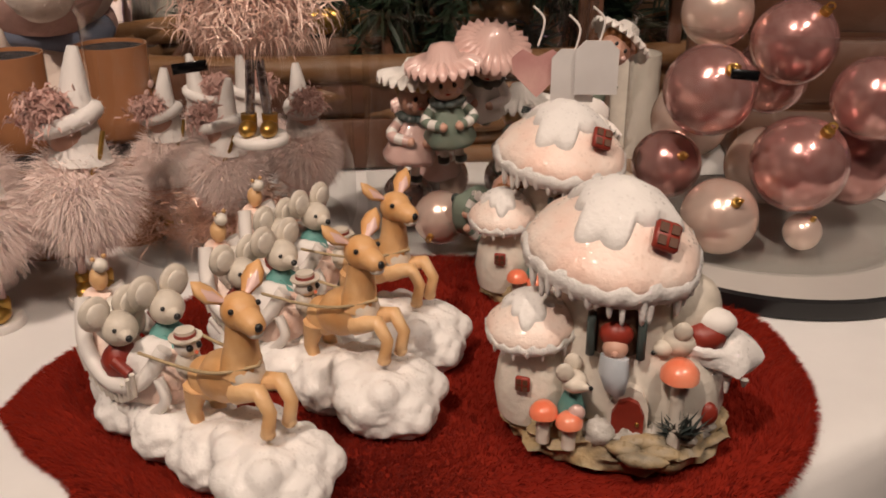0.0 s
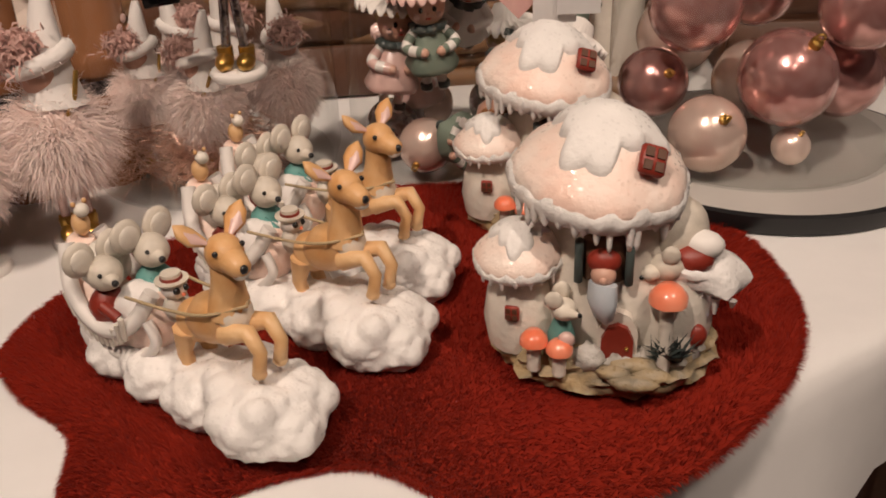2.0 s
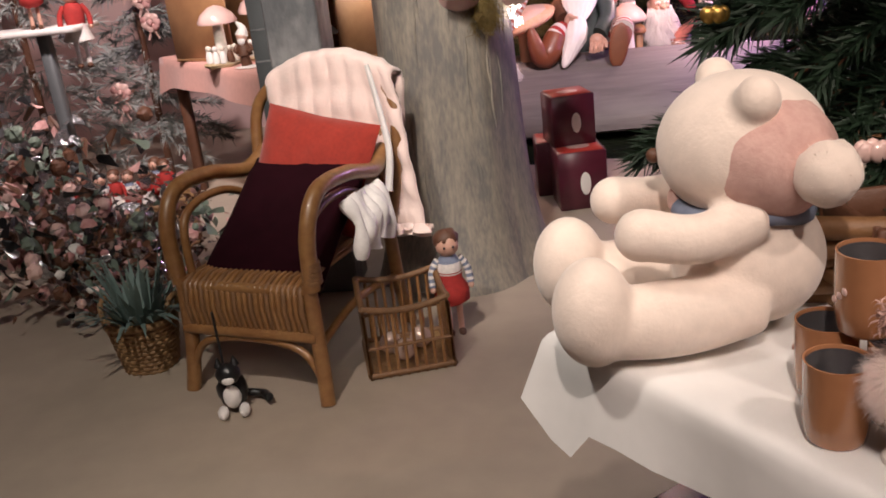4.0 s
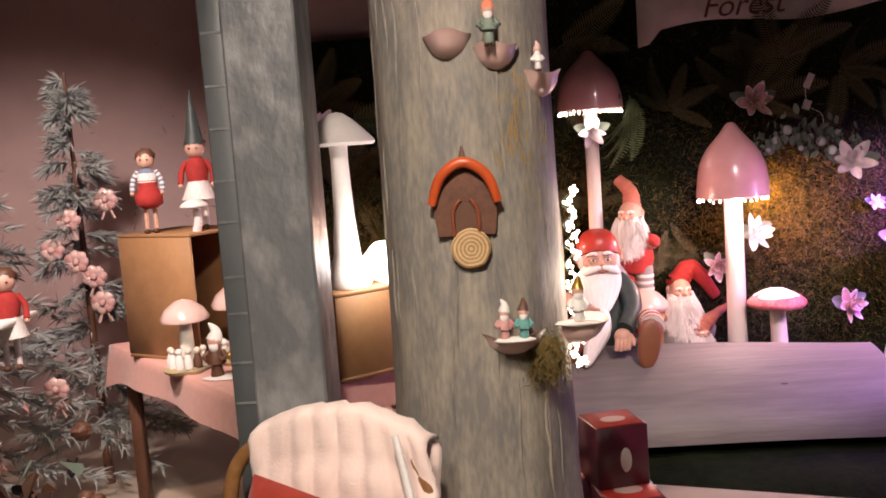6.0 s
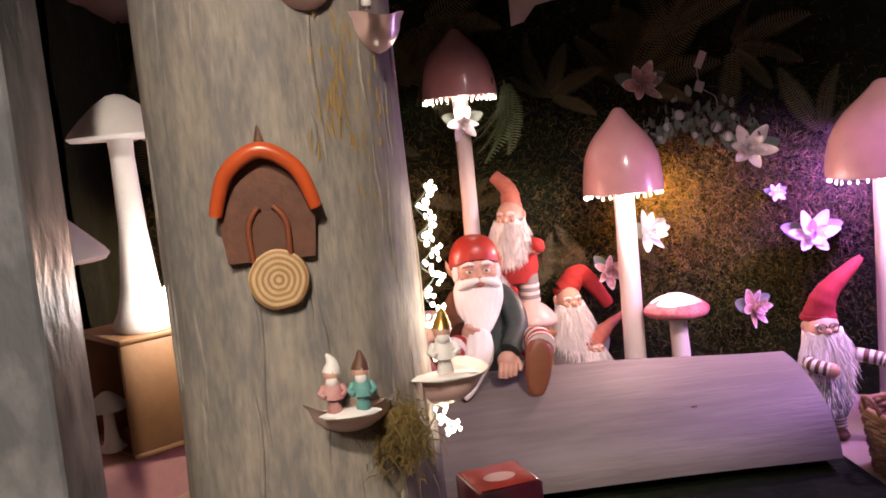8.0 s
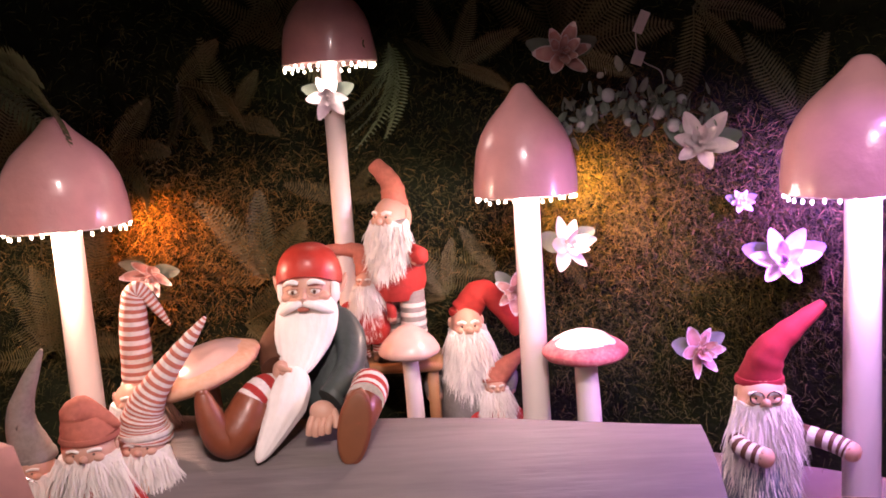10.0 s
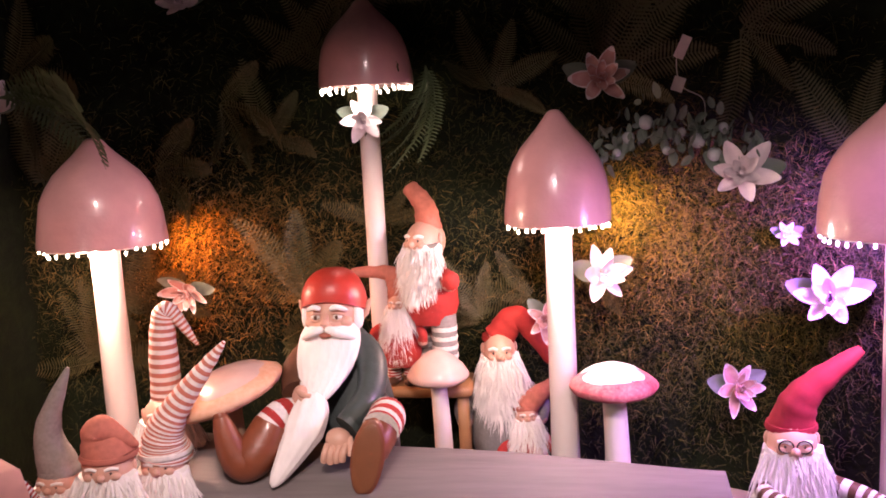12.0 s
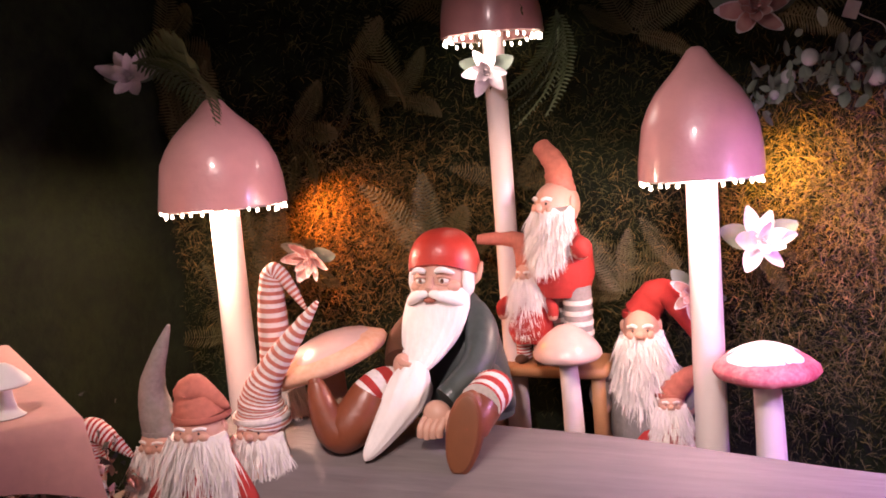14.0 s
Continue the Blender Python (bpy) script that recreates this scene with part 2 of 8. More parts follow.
GREY_LOG = material("grey_painted_log", (0.20, 0.175, 0.17), 0.6, scale=30, stretch=(0.12, 1, 1), vary=0.14, bump=0.6, bscale=60)
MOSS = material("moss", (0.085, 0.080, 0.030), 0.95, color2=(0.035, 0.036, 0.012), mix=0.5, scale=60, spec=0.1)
# lighter, golder moss: lamplight coloured in on the wall, own tone on bark
MOSS_GOLD_LAMPLIT = material("golden_and_lamplit_moss", (0.24, 0.17, 0.06), 0.95, color2=(0.11, 0.08, 0.03), mix=0.5, scale=60, spec=0.1)
FERN = material("fern_leaf", (0.055, 0.062, 0.020), 0.6, color2=(0.085, 0.062, 0.020), mix=0.4, scale=12)
FERN_PALE = material("trailing_fern", (0.10, 0.14, 0.06), 0.6, scale=20)
PINK_CLOTH = material("pink_tablecloth", (0.70, 0.36, 0.30), 0.9, vary=0.05, scale=40, bump=0.2, bscale=500, sheen=0.2)
WHITE_CLOTH = material("white_tablecloth", (0.78, 0.765, 0.75), 0.85, vary=0.03, scale=30, bump=0.25, bscale=900, sheen=0.1)
RED_FUR = material("red_faux_fur", (0.27, 0.022, 0.010), 1.0, color2=(0.19, 0.012, 0.006), mix=0.5, scale=14, sheen=0.03, spec=0.06)
BEECH = material("beech_wood", (0.36, 0.19, 0.085), 0.5, scale=18, stretch=(0.15, 1, 1), color2=(0.27, 0.135, 0.06), mix=0.5, bump=0.15, bscale=60)
BOX_SHADE = material("shaded_box_inside", (0.06, 0.045, 0.055), 0.8, scale=10)
RATTAN = material("rattan_cane", (0.29, 0.15, 0.055), 0.4, scale=40, stretch=(1, 1, 1), color2=(0.20, 0.09, 0.03), mix=0.6, coat=0.3)
RATTAN_DARK = material("rattan_shadow_weave", (0.22, 0.11, 0.045), 0.55, scale=60, bump=0.5, bscale=150)
WICKER = material("wicker", (0.36, 0.22, 0.10), 0.6, scale=70, color2=(0.22, 0.12, 0.05), mix=0.6, bump=0.5, bscale=200)
PLUM = material("plum_velvet", (0.018, 0.003, 0.006), 1.0, scale=30, bump=0.2, bscale=300, spec=0.08)
RED_PLUSH = material("red_plush", (0.36, 0.030, 0.015), 0.9, scale=80, sheen=0.3, bump=0.4, bscale=400)
PINK_FUR = material("pale_pink_plush", (0.86, 0.68, 0.62), 0.9, vary=0.05, scale=18, sheen=0.4, bump=0.6, bscale=120)
WHITE_PLUSH = material("white_fleece", (0.82, 0.78, 0.75), 0.95, vary=0.06, scale=60, bump=0.5, bscale=250, sheen=0.3)
CREAM_PLUSH = material("cream_plush", (0.84, 0.71, 0.62), 0.95, vary=0.06, scale=60, bump=0.5, bscale=260, sheen=0.4)
DUSTY_PINK = material("dusty_pink_knit", (0.64, 0.42, 0.37), 0.85, scale=90, color2=(0.52, 0.31, 0.27), mix=0.5, bump=0.6, bscale=260)
PINK_CAP = material("glossy_pink_cap", (0.70, 0.37, 0.37), 0.3, vary=0.07, scale=12, coat=0.5, bump=0.25, bscale=14)
PALE_PINK = material("pale_pink_glaze", (0.74, 0.50, 0.45), 0.3, vary=0.08, scale=20, coat=0.5)
STEM = material("white_stem", (0.78, 0.70, 0.68), 0.5, vary=0.04, scale=8, stretch=(1, 1, 0.2), bump=0.1, bscale=30)
WHITE_RESIN = material("white_resin", (0.80, 0.76, 0.72), 0.5, vary=0.05, scale=25, bump=0.2, bscale=60)
SNOW = material("glittery_snow", (0.86, 0.83, 0.80), 0.75, vary=0.05, scale=50, glitter=800, bump=0.7, bscale=300)
CAP_PEACH = material("peach_glazed_cap", (0.88, 0.60, 0.49), 0.5, color2=(0.90, 0.80, 0.72), mix=0.6, scale=40, coat=0.05, bump=0.55, bscale=170, glitter=700)
BODY_CREAM = material("cream_resin_wall", (0.80, 0.74, 0.65), 0.42, vary=0.10, scale=70, coat=0.2, bump=0.5, bscale=220)
STONE = material("painted_stone", (0.50, 0.36, 0.18), 0.6, color2=(0.20, 0.17, 0.12), mix=0.5, scale=110, bump=0.9, bscale=150, glitter=700)
OXBLOOD = material("oxblood_paint", (0.30, 0.035, 0.020), 0.45, vary=0.15, scale=80, bump=0.3, bscale=200)
RED_GLOSS = material("red_gloss", (0.50, 0.045, 0.03), 0.42, scale=14, vary=0.14, coat=0.15, bump=0.25, bscale=30)
RED_BROWN = material("brown_paint", (0.12, 0.050, 0.026), 0.55, scale=40, bump=0.3)
ORANGE = material("orange_toadstool", (0.85, 0.14, 0.05), 0.3, color2=(0.85, 0.35, 0.22), mix=0.5, scale=60, coat=0.5)
ROOF_ORANGE = material("orange_roof", (0.62, 0.10, 0.025), 0.3, scale=20, coat=0.4)
BROWN = material("brown_paint", (0.12, 0.050, 0.026), 0.55, scale=40, bump=0.3)
BOOT = material("chestnut_boot", (0.26, 0.075, 0.034), 0.42, scale=12, vary=0.16, coat=0.15, bump=0.3, bscale=26)
DARK_GREEN = material("dark_green_coat", (0.065, 0.085, 0.080), 0.5, scale=14, vary=0.2, coat=0.1, bump=0.35, bscale=26)
GREY_FELT = material("grey_felt", (0.30, 0.28, 0.27), 0.9, scale=90, bump=0.5, bscale=300)
RED_FELT = material("red_felt", (0.42, 0.030, 0.025), 0.85, scale=60, bump=0.3, bscale=260)
WINE_FELT = material("wine_felt", (0.34, 0.012, 0.035), 0.85, scale=60, bump=0.3, bscale=260)
RUST_FELT = material("rust_pink_felt", (0.52, 0.17, 0.12), 0.85, scale=70, bump=0.4, bscale=260)
WHITE_KNIT = material("white_knit", (0.80, 0.74, 0.70), 0.9, scale=90, bump=0.4, bscale=300)
BEARD = material("white_beard", (0.90, 0.85, 0.82), 0.85, vary=0.04, scale=60, stretch=(1, 1, 0.15), bump=0.6, bscale=120)
SKIN = material("painted_skin", (0.62, 0.36, 0.27), 0.45, vary=0.06, scale=30)
BLUE_GREY = material("blue_grey_cloth", (0.20, 0.23, 0.32), 0.8, scale=60, bump=0.3)
BLACK = material("black_paint", (0.012, 0.012, 0.013), 0.35, scale=30)
BLACK_GLOSS = material("black_gloss_print", (0.006, 0.006, 0.007), 0.22, vary=0.2, scale=20, spec=0.3)
DEER = material("deer_tan", (0.64, 0.32, 0.11), 0.5, color2=(0.74, 0.50, 0.27), mix=0.5, scale=70, coat=0.1, bump=0.5, bscale=300)
MOUSE = material("mouse_grey", (0.74, 0.67, 0.57), 0.5, scale=90, vary=0.15, bump=0.4, bscale=600)
TEAL = material("teal_scarf", (0.14, 0.36, 0.33), 0.6, scale=80)
TWINE = material("twine", (0.50, 0.38, 0.22), 0.8, scale=200)
GOLD = material("gold_leaf", (0.62, 0.38, 0.10), 0.3, metal=0.9, scale=60)
ROSE_GLASS = material("rose_mirror_glass", (0.74, 0.42, 0.39), 0.20, metal=0.65, scale=130, color2=(0.54, 0.25, 0.23), mix=0.6, coat=0.6, bump=0.16, bscale=70)
PEARL = material("pearl_glass", (0.90, 0.72, 0.63), 0.24, metal=0.5, scale=40, color2=(0.70, 0.46, 0.38), mix=0.4, coat=0.5, bump=0.10, bscale=45)
COPPER_GLASS = material("copper_mirror_glass", (0.95, 0.66, 0.50), 0.28, metal=0.5, scale=60, color2=(0.86, 0.52, 0.38), mix=0.5, coat=0.5)
PINK_TINSEL = material("pale_pink_tinsel", (0.86, 0.66, 0.57), 0.4, metal=0.15, scale=200, color2=(0.74, 0.50, 0.42), mix=0.5)
COPPER = material("copper_tinsel", (0.80, 0.50, 0.38), 0.35, metal=0.4, scale=200)
SILVER = material("silver_foil", (0.62, 0.60, 0.62), 0.2, metal=0.9, scale=80, bump=0.8, bscale=60)
AMBER = material("amber_stoneware", (0.42, 0.19, 0.09), 0.22, scale=30, vary=0.1, coat=0.6)
FLOWER_WHITE = material("frosted_petal", (0.80, 0.70, 0.72), 0.7, scale=40, vary=0.1, bump=0.4, bscale=160)
FLOWER_PINK = material("dusky_pink_petal", (0.42, 0.17, 0.17), 0.7, scale=30, color2=(0.66, 0.42, 0.38), mix=0.5, bump=0.4, bscale=160)
LEAF_GREY = material("grey_green_leaf", (0.19, 0.24, 0.19), 0.6, scale=30)
FIR = material("fir_needles", (0.012, 0.030, 0.013), 0.6, scale=30)
TEAL_PLANT = material("glaucous_leaf", (0.17, 0.24, 0.22), 0.6, scale=30)
PAPER = material("paper_label", (0.75, 0.73, 0.72), 0.6, scale=20)
BULB_WARM = material("led_bulb_warm", (1, 0.95, 0.9), 0.3, emit=(1.0, 0.80, 0.62), power=14)
BULB_PURPLE = material("led_bulb_violet", (1, 0.9, 1), 0.3, emit=(0.85, 0.62, 1.0), power=14)
MUSH_GLOW = material("lit_white_mushroom", (0.84, 0.80, 0.76), 0.5, vary=0.04, scale=20, bump=0.2, bscale=60)
THIN_GLASS = thin_glass("thin_blown_glass")
BANNER = material("banner_cloth", (0.62, 0.55, 0.50), 0.9, scale=12, bump=0.2, bscale=200)

# ---- structure ----
def structure(name, b, label, category, smooth=False):
    return tagged(b.put(name, smooth=smooth), label, category, kind="structure")


structure("floor", Build().box((-4.2, -2.2, -0.1), (3.2, 7.0, 0.0), CONCRETE), "beige sealed concrete shop floor with faint stains", "floor")
structure("wall_west", Build().box((-4.3, -2.2, 0), (-4.2, 7.0, 3.0), PINK_WALL), "pale pink painted shop wall", "wall")
structure("wall_east", Build().box((3.2, -2.2, 0), (3.3, 7.0, 3.0), SHOP_WALL), "dim plain shop wall", "wall")
structure("wall_south", Build().box((-4.3, -2.3, 0), (3.3, -2.2, 3.0), SHOP_WALL), "dim plain shop wall behind the walk", "wall")
structure("wall_north", Build().box((-4.3, 6.5, 0), (3.3, 6.6, 3.0), PINK_WALL), "pale pink painted wall behind the forest display", "wall")
structure("ceiling", Build().box((-4.3, -2.3, 3.0), (3.3, 6.6, 3.1), CEILING), "black painted shop ceiling", "ceiling")
# forest backdrop: a dark mossy panel, bent towards the room at its east end
PANEL = [(-1.75, 6.40), (1.05, 6.40), (2.2, 5.75)]


def backdrop():
    b, rows = Build(), []
    for x, y in [(-1.75, 6.46), *PANEL, (2.24, 5.80)]:
        top = 2.16 if x < -1.0 else 2.75
        rows.append([(x, y, 0), (x, y, 1.2), (x, y, top)])
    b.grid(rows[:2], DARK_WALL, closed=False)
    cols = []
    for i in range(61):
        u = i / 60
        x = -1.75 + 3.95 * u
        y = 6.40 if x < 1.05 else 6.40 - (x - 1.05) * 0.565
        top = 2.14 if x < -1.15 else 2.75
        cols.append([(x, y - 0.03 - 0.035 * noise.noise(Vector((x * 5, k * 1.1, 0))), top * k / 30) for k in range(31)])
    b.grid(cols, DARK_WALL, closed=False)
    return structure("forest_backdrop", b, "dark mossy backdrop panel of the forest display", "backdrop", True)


backdrop()

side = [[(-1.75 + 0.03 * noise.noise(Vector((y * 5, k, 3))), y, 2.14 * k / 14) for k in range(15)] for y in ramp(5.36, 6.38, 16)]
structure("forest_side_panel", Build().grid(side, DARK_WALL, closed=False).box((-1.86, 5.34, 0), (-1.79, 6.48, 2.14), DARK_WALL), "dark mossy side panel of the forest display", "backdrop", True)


def panel_y(x):
    return (6.40 if x < 1.05 else 6.40 - (x - 1.05) * 0.565) - 0.05

# ---- the artificial tree, the post and the chair ----
def tree_trunk():
    b, rows = Build(), []
    for i in range(60):
        z = 2.75 * i / 59
        flare = 0.10 * math.exp(-z / 0.28)
        ring = []
        for j in range(72):
            a = 2 * math.pi * j / 72
            r = 0.236 + flare + 0.010 * noise.noise(Vector((math.cos(a) * 2, math.sin(a) * 2, z * 0.8)))
            r += 0.006 * noise.noise(Vector((math.cos(a) * 14, math.sin(a) * 14, z * 2.2))) + 0.22 * flare * math.cos(5 * a + 0.6)
            ring.append((-0.797 + r * math.cos(a), 3.56 + r * math.sin(a), z))
        rows.append(ring)
    b.grid(rows, BARK)
    # raised bark ridges
    for k in range(150):
        a, z = random.uniform(0, 6.28), random.uniform(0.1, 2.5)
        L = random.uniform(0.10, 0.35)
        pts = []
        for i in range(6):
            zz, aa = z + L * i / 5, a + 0.02 * math.sin(i * 1.3 + k)
            r = 0.2345 + 0.10 * math.exp(-zz / 0.28) + 0.010 * noise.noise(Vector((math.cos(aa) * 2, math.sin(aa) * 2, zz * 0.8)))
            pts.append((-0.797 + r * math.cos(aa), 3.56 + r * math.sin(aa), zz))
        b.tube(pts, [0.001, 0.004, 0.005, 0.005, 0.004, 0.001], BARK, 6)
    return tagged(b.put("artificial_tree", origin=(-0.797, 3.56, 0)), "grey-brown rendered artificial tree trunk with bark grooves", "tree trunk")


tree_trunk()


def steel_post():
    t = thing("steel_post", "grey streaked metal-clad column beside the tree", "column", (-1.3, 3.42, 0))
    at = Vector((-1.3, 3.42, 0))
    Build().box((-0.070, -0.085, 0), (0.113, 0.12, 3.0), STEEL, 0.006).put("casing", t, smooth=False)
    Build().box((-0.150, 0.0, 0), (-0.0702, 0.05, 3.0), STEEL_DARK, 0.004).put("flange", t, "dark grey flange")
    b = Build()
    for k in range(24):
        z = 0.12 + k * 0.12 + random.uniform(-0.02, 0.02)
        b.box((-0.145, -0.003, z), (-0.085, -0.0002, z + 0.006), STEEL)
    tagged(b.put("seams", t, "pale horizontal seams", smooth=False), kind="stuff")
    return t


steel_post()


def bracket_cup(at, w, m, d=0.07, h=0.07, seed=0):
    """A half bowl on the bark, like a bracket fungus."""
    b, rows = Build(), []
    for i in range(9):
        th = math.pi / 2 * i / 8
        r, z = math.cos(th) * 0.9 + 0.1 * (i == 0), -math.sin(th) * h
        ring = []
        for j in range(25):
            a = math.pi + math.pi * j / 24
            k = 1 + 0.06 * noise.noise(Vector((a * 2, seed, 0)))
            ring.append((r * k * w / 2 * math.cos(a), r * k * d * math.sin(a), z + 0.006 * math.sin(a * 3 + seed) * (i < 2)))
        rows.append(ring)
    b.grid(rows, m, closed=False)
    top = [(0.86 * p[0], 0.8 * p[1], -0.010) for p in rows[0]]
    b.grid([rows[0], top], m, closed=False)
    b.poly(top[::-1], m)
    ob = tagged(b.put("bracket_shelf"), "glazed pale pink fungus-shaped shelf on the bark", "shelf", "fungus shelves on the tree")
    ob.location = at
    return ob


def on_bark(x, out=0.0):
    return 3.56 - math.sqrt(max(0.0, 0.236 ** 2 - (x + 0.797) ** 2)) - out


for k, (x, z, w) in enumerate(((-0.822, 1.755, 0.122), (-0.712, 1.722, 0.118), (-0.605, 1.655, 0.115), (-0.710, 1.018, 0.170))):
    bracket_cup((x, on_bark(x, -0.02), z), w, PALE_PINK, 0.085, 0.062 if z > 1.2 else 0.058, k)
side_cup = bracket_cup((-0.548, 3.50, 1.015), 0.14, PALE_PINK, 0.10, 0.07, 9)
side_cup.rotation_euler = (0, 0, radians(60))


FACADE_BROWN = material("red_brown_facade", (0.15, 0.058, 0.03), 0.6, scale=60, vary=0.2, bump=0.4, bscale=150)


def fairy_door():
    t = thing("fairy_house", "little brown fairy house with an orange arched roof on the bark", "ornament", (-0.805, on_bark(-0.805, 0.0), 1.27))
    b = Build()
    pts = [(-0.070, 0), (0.070, 0), (0.078, 0.075), (0.03, 0.165), (0, 0.195), (-0.03, 0.165), (-0.078, 0.075)]
    b.grid([[(x, -0.012, z) for x, z in pts], [(x, 0.03, z) for x, z in pts]], FACADE_BROWN)
    b.put("facade", t)
    line = arc([(-0.080, -0.02, 0.080), (-0.055, -0.026, 0.145), (0, -0.028, 0.178), (0.055, -0.026, 0.145), (0.080, -0.02, 0.080)], 6)
    roof = Build().tube(line, [0.011 + 0.003 * math.sin(i * 0.13) for i in range(len(line))], ROOF_ORANGE, 10).put("roof", t, "orange glazed arched roof")
    b = Build()
    door = [(-0.026, 0), (0.026, 0), (0.026, 0.055), (0.014, 0.078), (-0.014, 0.078), (-0.026, 0.055)]
    b.grid([[(x, -0.016, z) for x, z in door], [(x, -0.010, z) for x, z in door]], BROWN)
    b.put("door", t)
    for s in (-1, 1):
        Build().tube(arc([(s * 0.030, -0.016, 0), (s * 0.030, -0.018, 0.06), (s * 0.012, -0.018, 0.088)], 5), 0.005, BOOT, 8).put("door_frame", t)
    Build().lathe([(0.0, 0.23), (0.009, 0.195), (0.014, 0.175)], BROWN, n=8).put("finial", roof)
    return t


fairy_door()


def wood_disc():
    b = Build()
    prof = [(0.047, 0.0), (0.050, 0.010), (0.049, 0.022)] + [(0.047 - 0.0047 * i, 0.024 + (0.0022 if i % 2 else 0)) for i in range(10)]
    b.lathe(prof, END_GRAIN, n=36, wob=0.05, turn=turn(90, 0, 0), every=(1, BEECH_RING))
    ob = tagged(b.put("wood_slice"), "pale round wood slice with ring grooves below the fairy house", "ornament")
    ob.location = (-0.797, on_bark(-0.797, -0.004), 1.238)
    return ob


BARK_GOLD = material("gilded_bark_dabs", (0.42, 0.27, 0.09), 0.45, metal=0.3, scale=50, stretch=(1, 1, 0.2))
b = Build()
rg = random.Random(17)
for k in range(70):
    x, z = rg.gauss(-0.655, 0.028), rg.gauss(1.50, 0.075)
    L = rg.uniform(0.015, 0.06)
    b.tube([(x + 0.002 * math.sin(i + k), on_bark(min(-0.57, x), 0.001), z + L * i / 3) for i in range(4)], [0.0008, 0.0022, 0.0022, 0.0008], BARK_GOLD, 5)
tagged(b.put("gilt_streaks"), "golden paint streaks on the bark", "paint streaks", kind="stuff")
END_GRAIN = material("cream_end_grain", (0.62, 0.45, 0.24), 0.6, vary=0.1, scale=60)
BEECH_RING = material("pale_end_grain", (0.40, 0.22, 0.09), 0.6, scale=30, color2=(0.30, 0.16, 0.06), mix=0.5)
wood_disc()


def figure_pair(at, mats, h, label, seed=0, count=2, base=True, face=0):
    """A small painted resin group: each a body, a head, a hat and arms."""
    rng = random.Random(seed)
    b = Build()
    w = h * 0.42
    if base:
        b.ball((0, 0, 0.004), (w * 1.15, w * 0.55, 0.008), WHITE_RESIN, 16, 6, 0.2, seed)
    for k in range(count):
        cx = (k - (count - 1) / 2) * w * 1.05
        coat, hat = mats[k % len(mats)]
        b.lathe([(0.10 * h, 0.0), (0.12 * h, 0.05 * h), (0.09 * h, 0.22 * h), (0.17 * h, 0.26 * h), (0.15 * h, 0.42 * h), (0.08 * h, 0.58 * h)], coat, (cx, 0, 0.006), 12, 0.1, seed + k)
        b.ball((cx, -0.02 * h, 0.68 * h), 0.13 * h, SKIN, 10, 7)
        b.ball((cx, -0.10 * h, 0.60 * h), (0.09 * h, 0.05 * h, 0.10 * h), BEARD, 8, 6)
        b.tube(arc([(cx, 0, 0.70 * h), (cx + 0.02 * h, 0.03 * h, 0.86 * h), (cx + 0.10 * h * rng.uniform(-1, 1), 0.05 * h, 1.0 * h)], 5), [0.145 * h, 0.14 * h, 0.13 * h, 0.12 * h, 0.105 * h, 0.09 * h, 0.075 * h, 0.06 * h, 0.045 * h, 0.03 * h, 0.012 * h], hat, 10)
        for s in (-1, 1):
            b.tube([(cx + s * 0.13 * h, 0, 0.50 * h), (cx + s * 0.20 * h, -0.06 * h, 0.40 * h), (cx + s * 0.12 * h, -0.15 * h, 0.36 * h)], [0.05 * h, 0.05 * h, 0.04 * h], coat, 8)
            b.ball((cx + s * 0.06 * h, -0.05 * h, 0.02 * h), (0.05 * h, 0.09 * h, 0.035 * h), BROWN, 8, 5)
    ob = tagged(b.put("figurine"), label, "figurine", "little resin figurines")
    ob.location, ob.rotation_euler = at, (0, 0, radians(face))
    return ob


figure_pair((-0.706, 3.27, 1.010), [(FLOWER_PINK, WHITE_RESIN), (TEAL, RED_BROWN)], 0.105, "painted resin mouse and gnome pair on a fungus shelf", 3)
figure_pair((-0.535, 3.44, 1.008), [(WHITE_RESIN, GOLD)], 0.13, "white resin figurine with a gold trumpet on a fungus shelf", 5, 1)
figure_pair((-0.722, 3.27, 1.712), [(LEAF_GREY, ORANGE)], 0.12, "little fairy figurine in green with orange hair", 6, 1, False)
figure_pair((-0.612, 3.285, 1.648), [(WHITE_RESIN, PALE_PINK)], 0.070, "little figurine with a round white hat", 7, 1, False)


def strands(b, n, place, length, width, m, down=0.5, spread=1.0, rng=random):
    """Thin bent blades, as moss, hair or grass."""
    for _ in range(n):
        p, d = place()
        p, d = Vector(p), Vector(d)
        d = (d + Vector((rng.uniform(-1, 1), rng.uniform(-1, 1), rng.uniform(-1, 1))) * spread).normalized()
        s = d.orthogonal().normalized()
        s.rotate(Matrix.Rotation(rng.uniform(0, 6.28), 3, d))
        L = length * rng.uniform(0.5, 1.2)
        q = p + d * L * 0.55
        e = q + (d + Vector((0, 0, -down))).normalized() * L * 0.5
        base = len(b.v)
        b.v.extend([tuple(p - s * width), tuple(p + s * width), tuple(q + s * width * 0.8), tuple(q - s * width * 0.8), tuple(e)])
        k = b.slot(m)
        b.f.extend([(base, base + 1, base + 2, base + 3), (base + 3, base + 2, base + 4)])
        b.mi.extend([k, k])
    return b


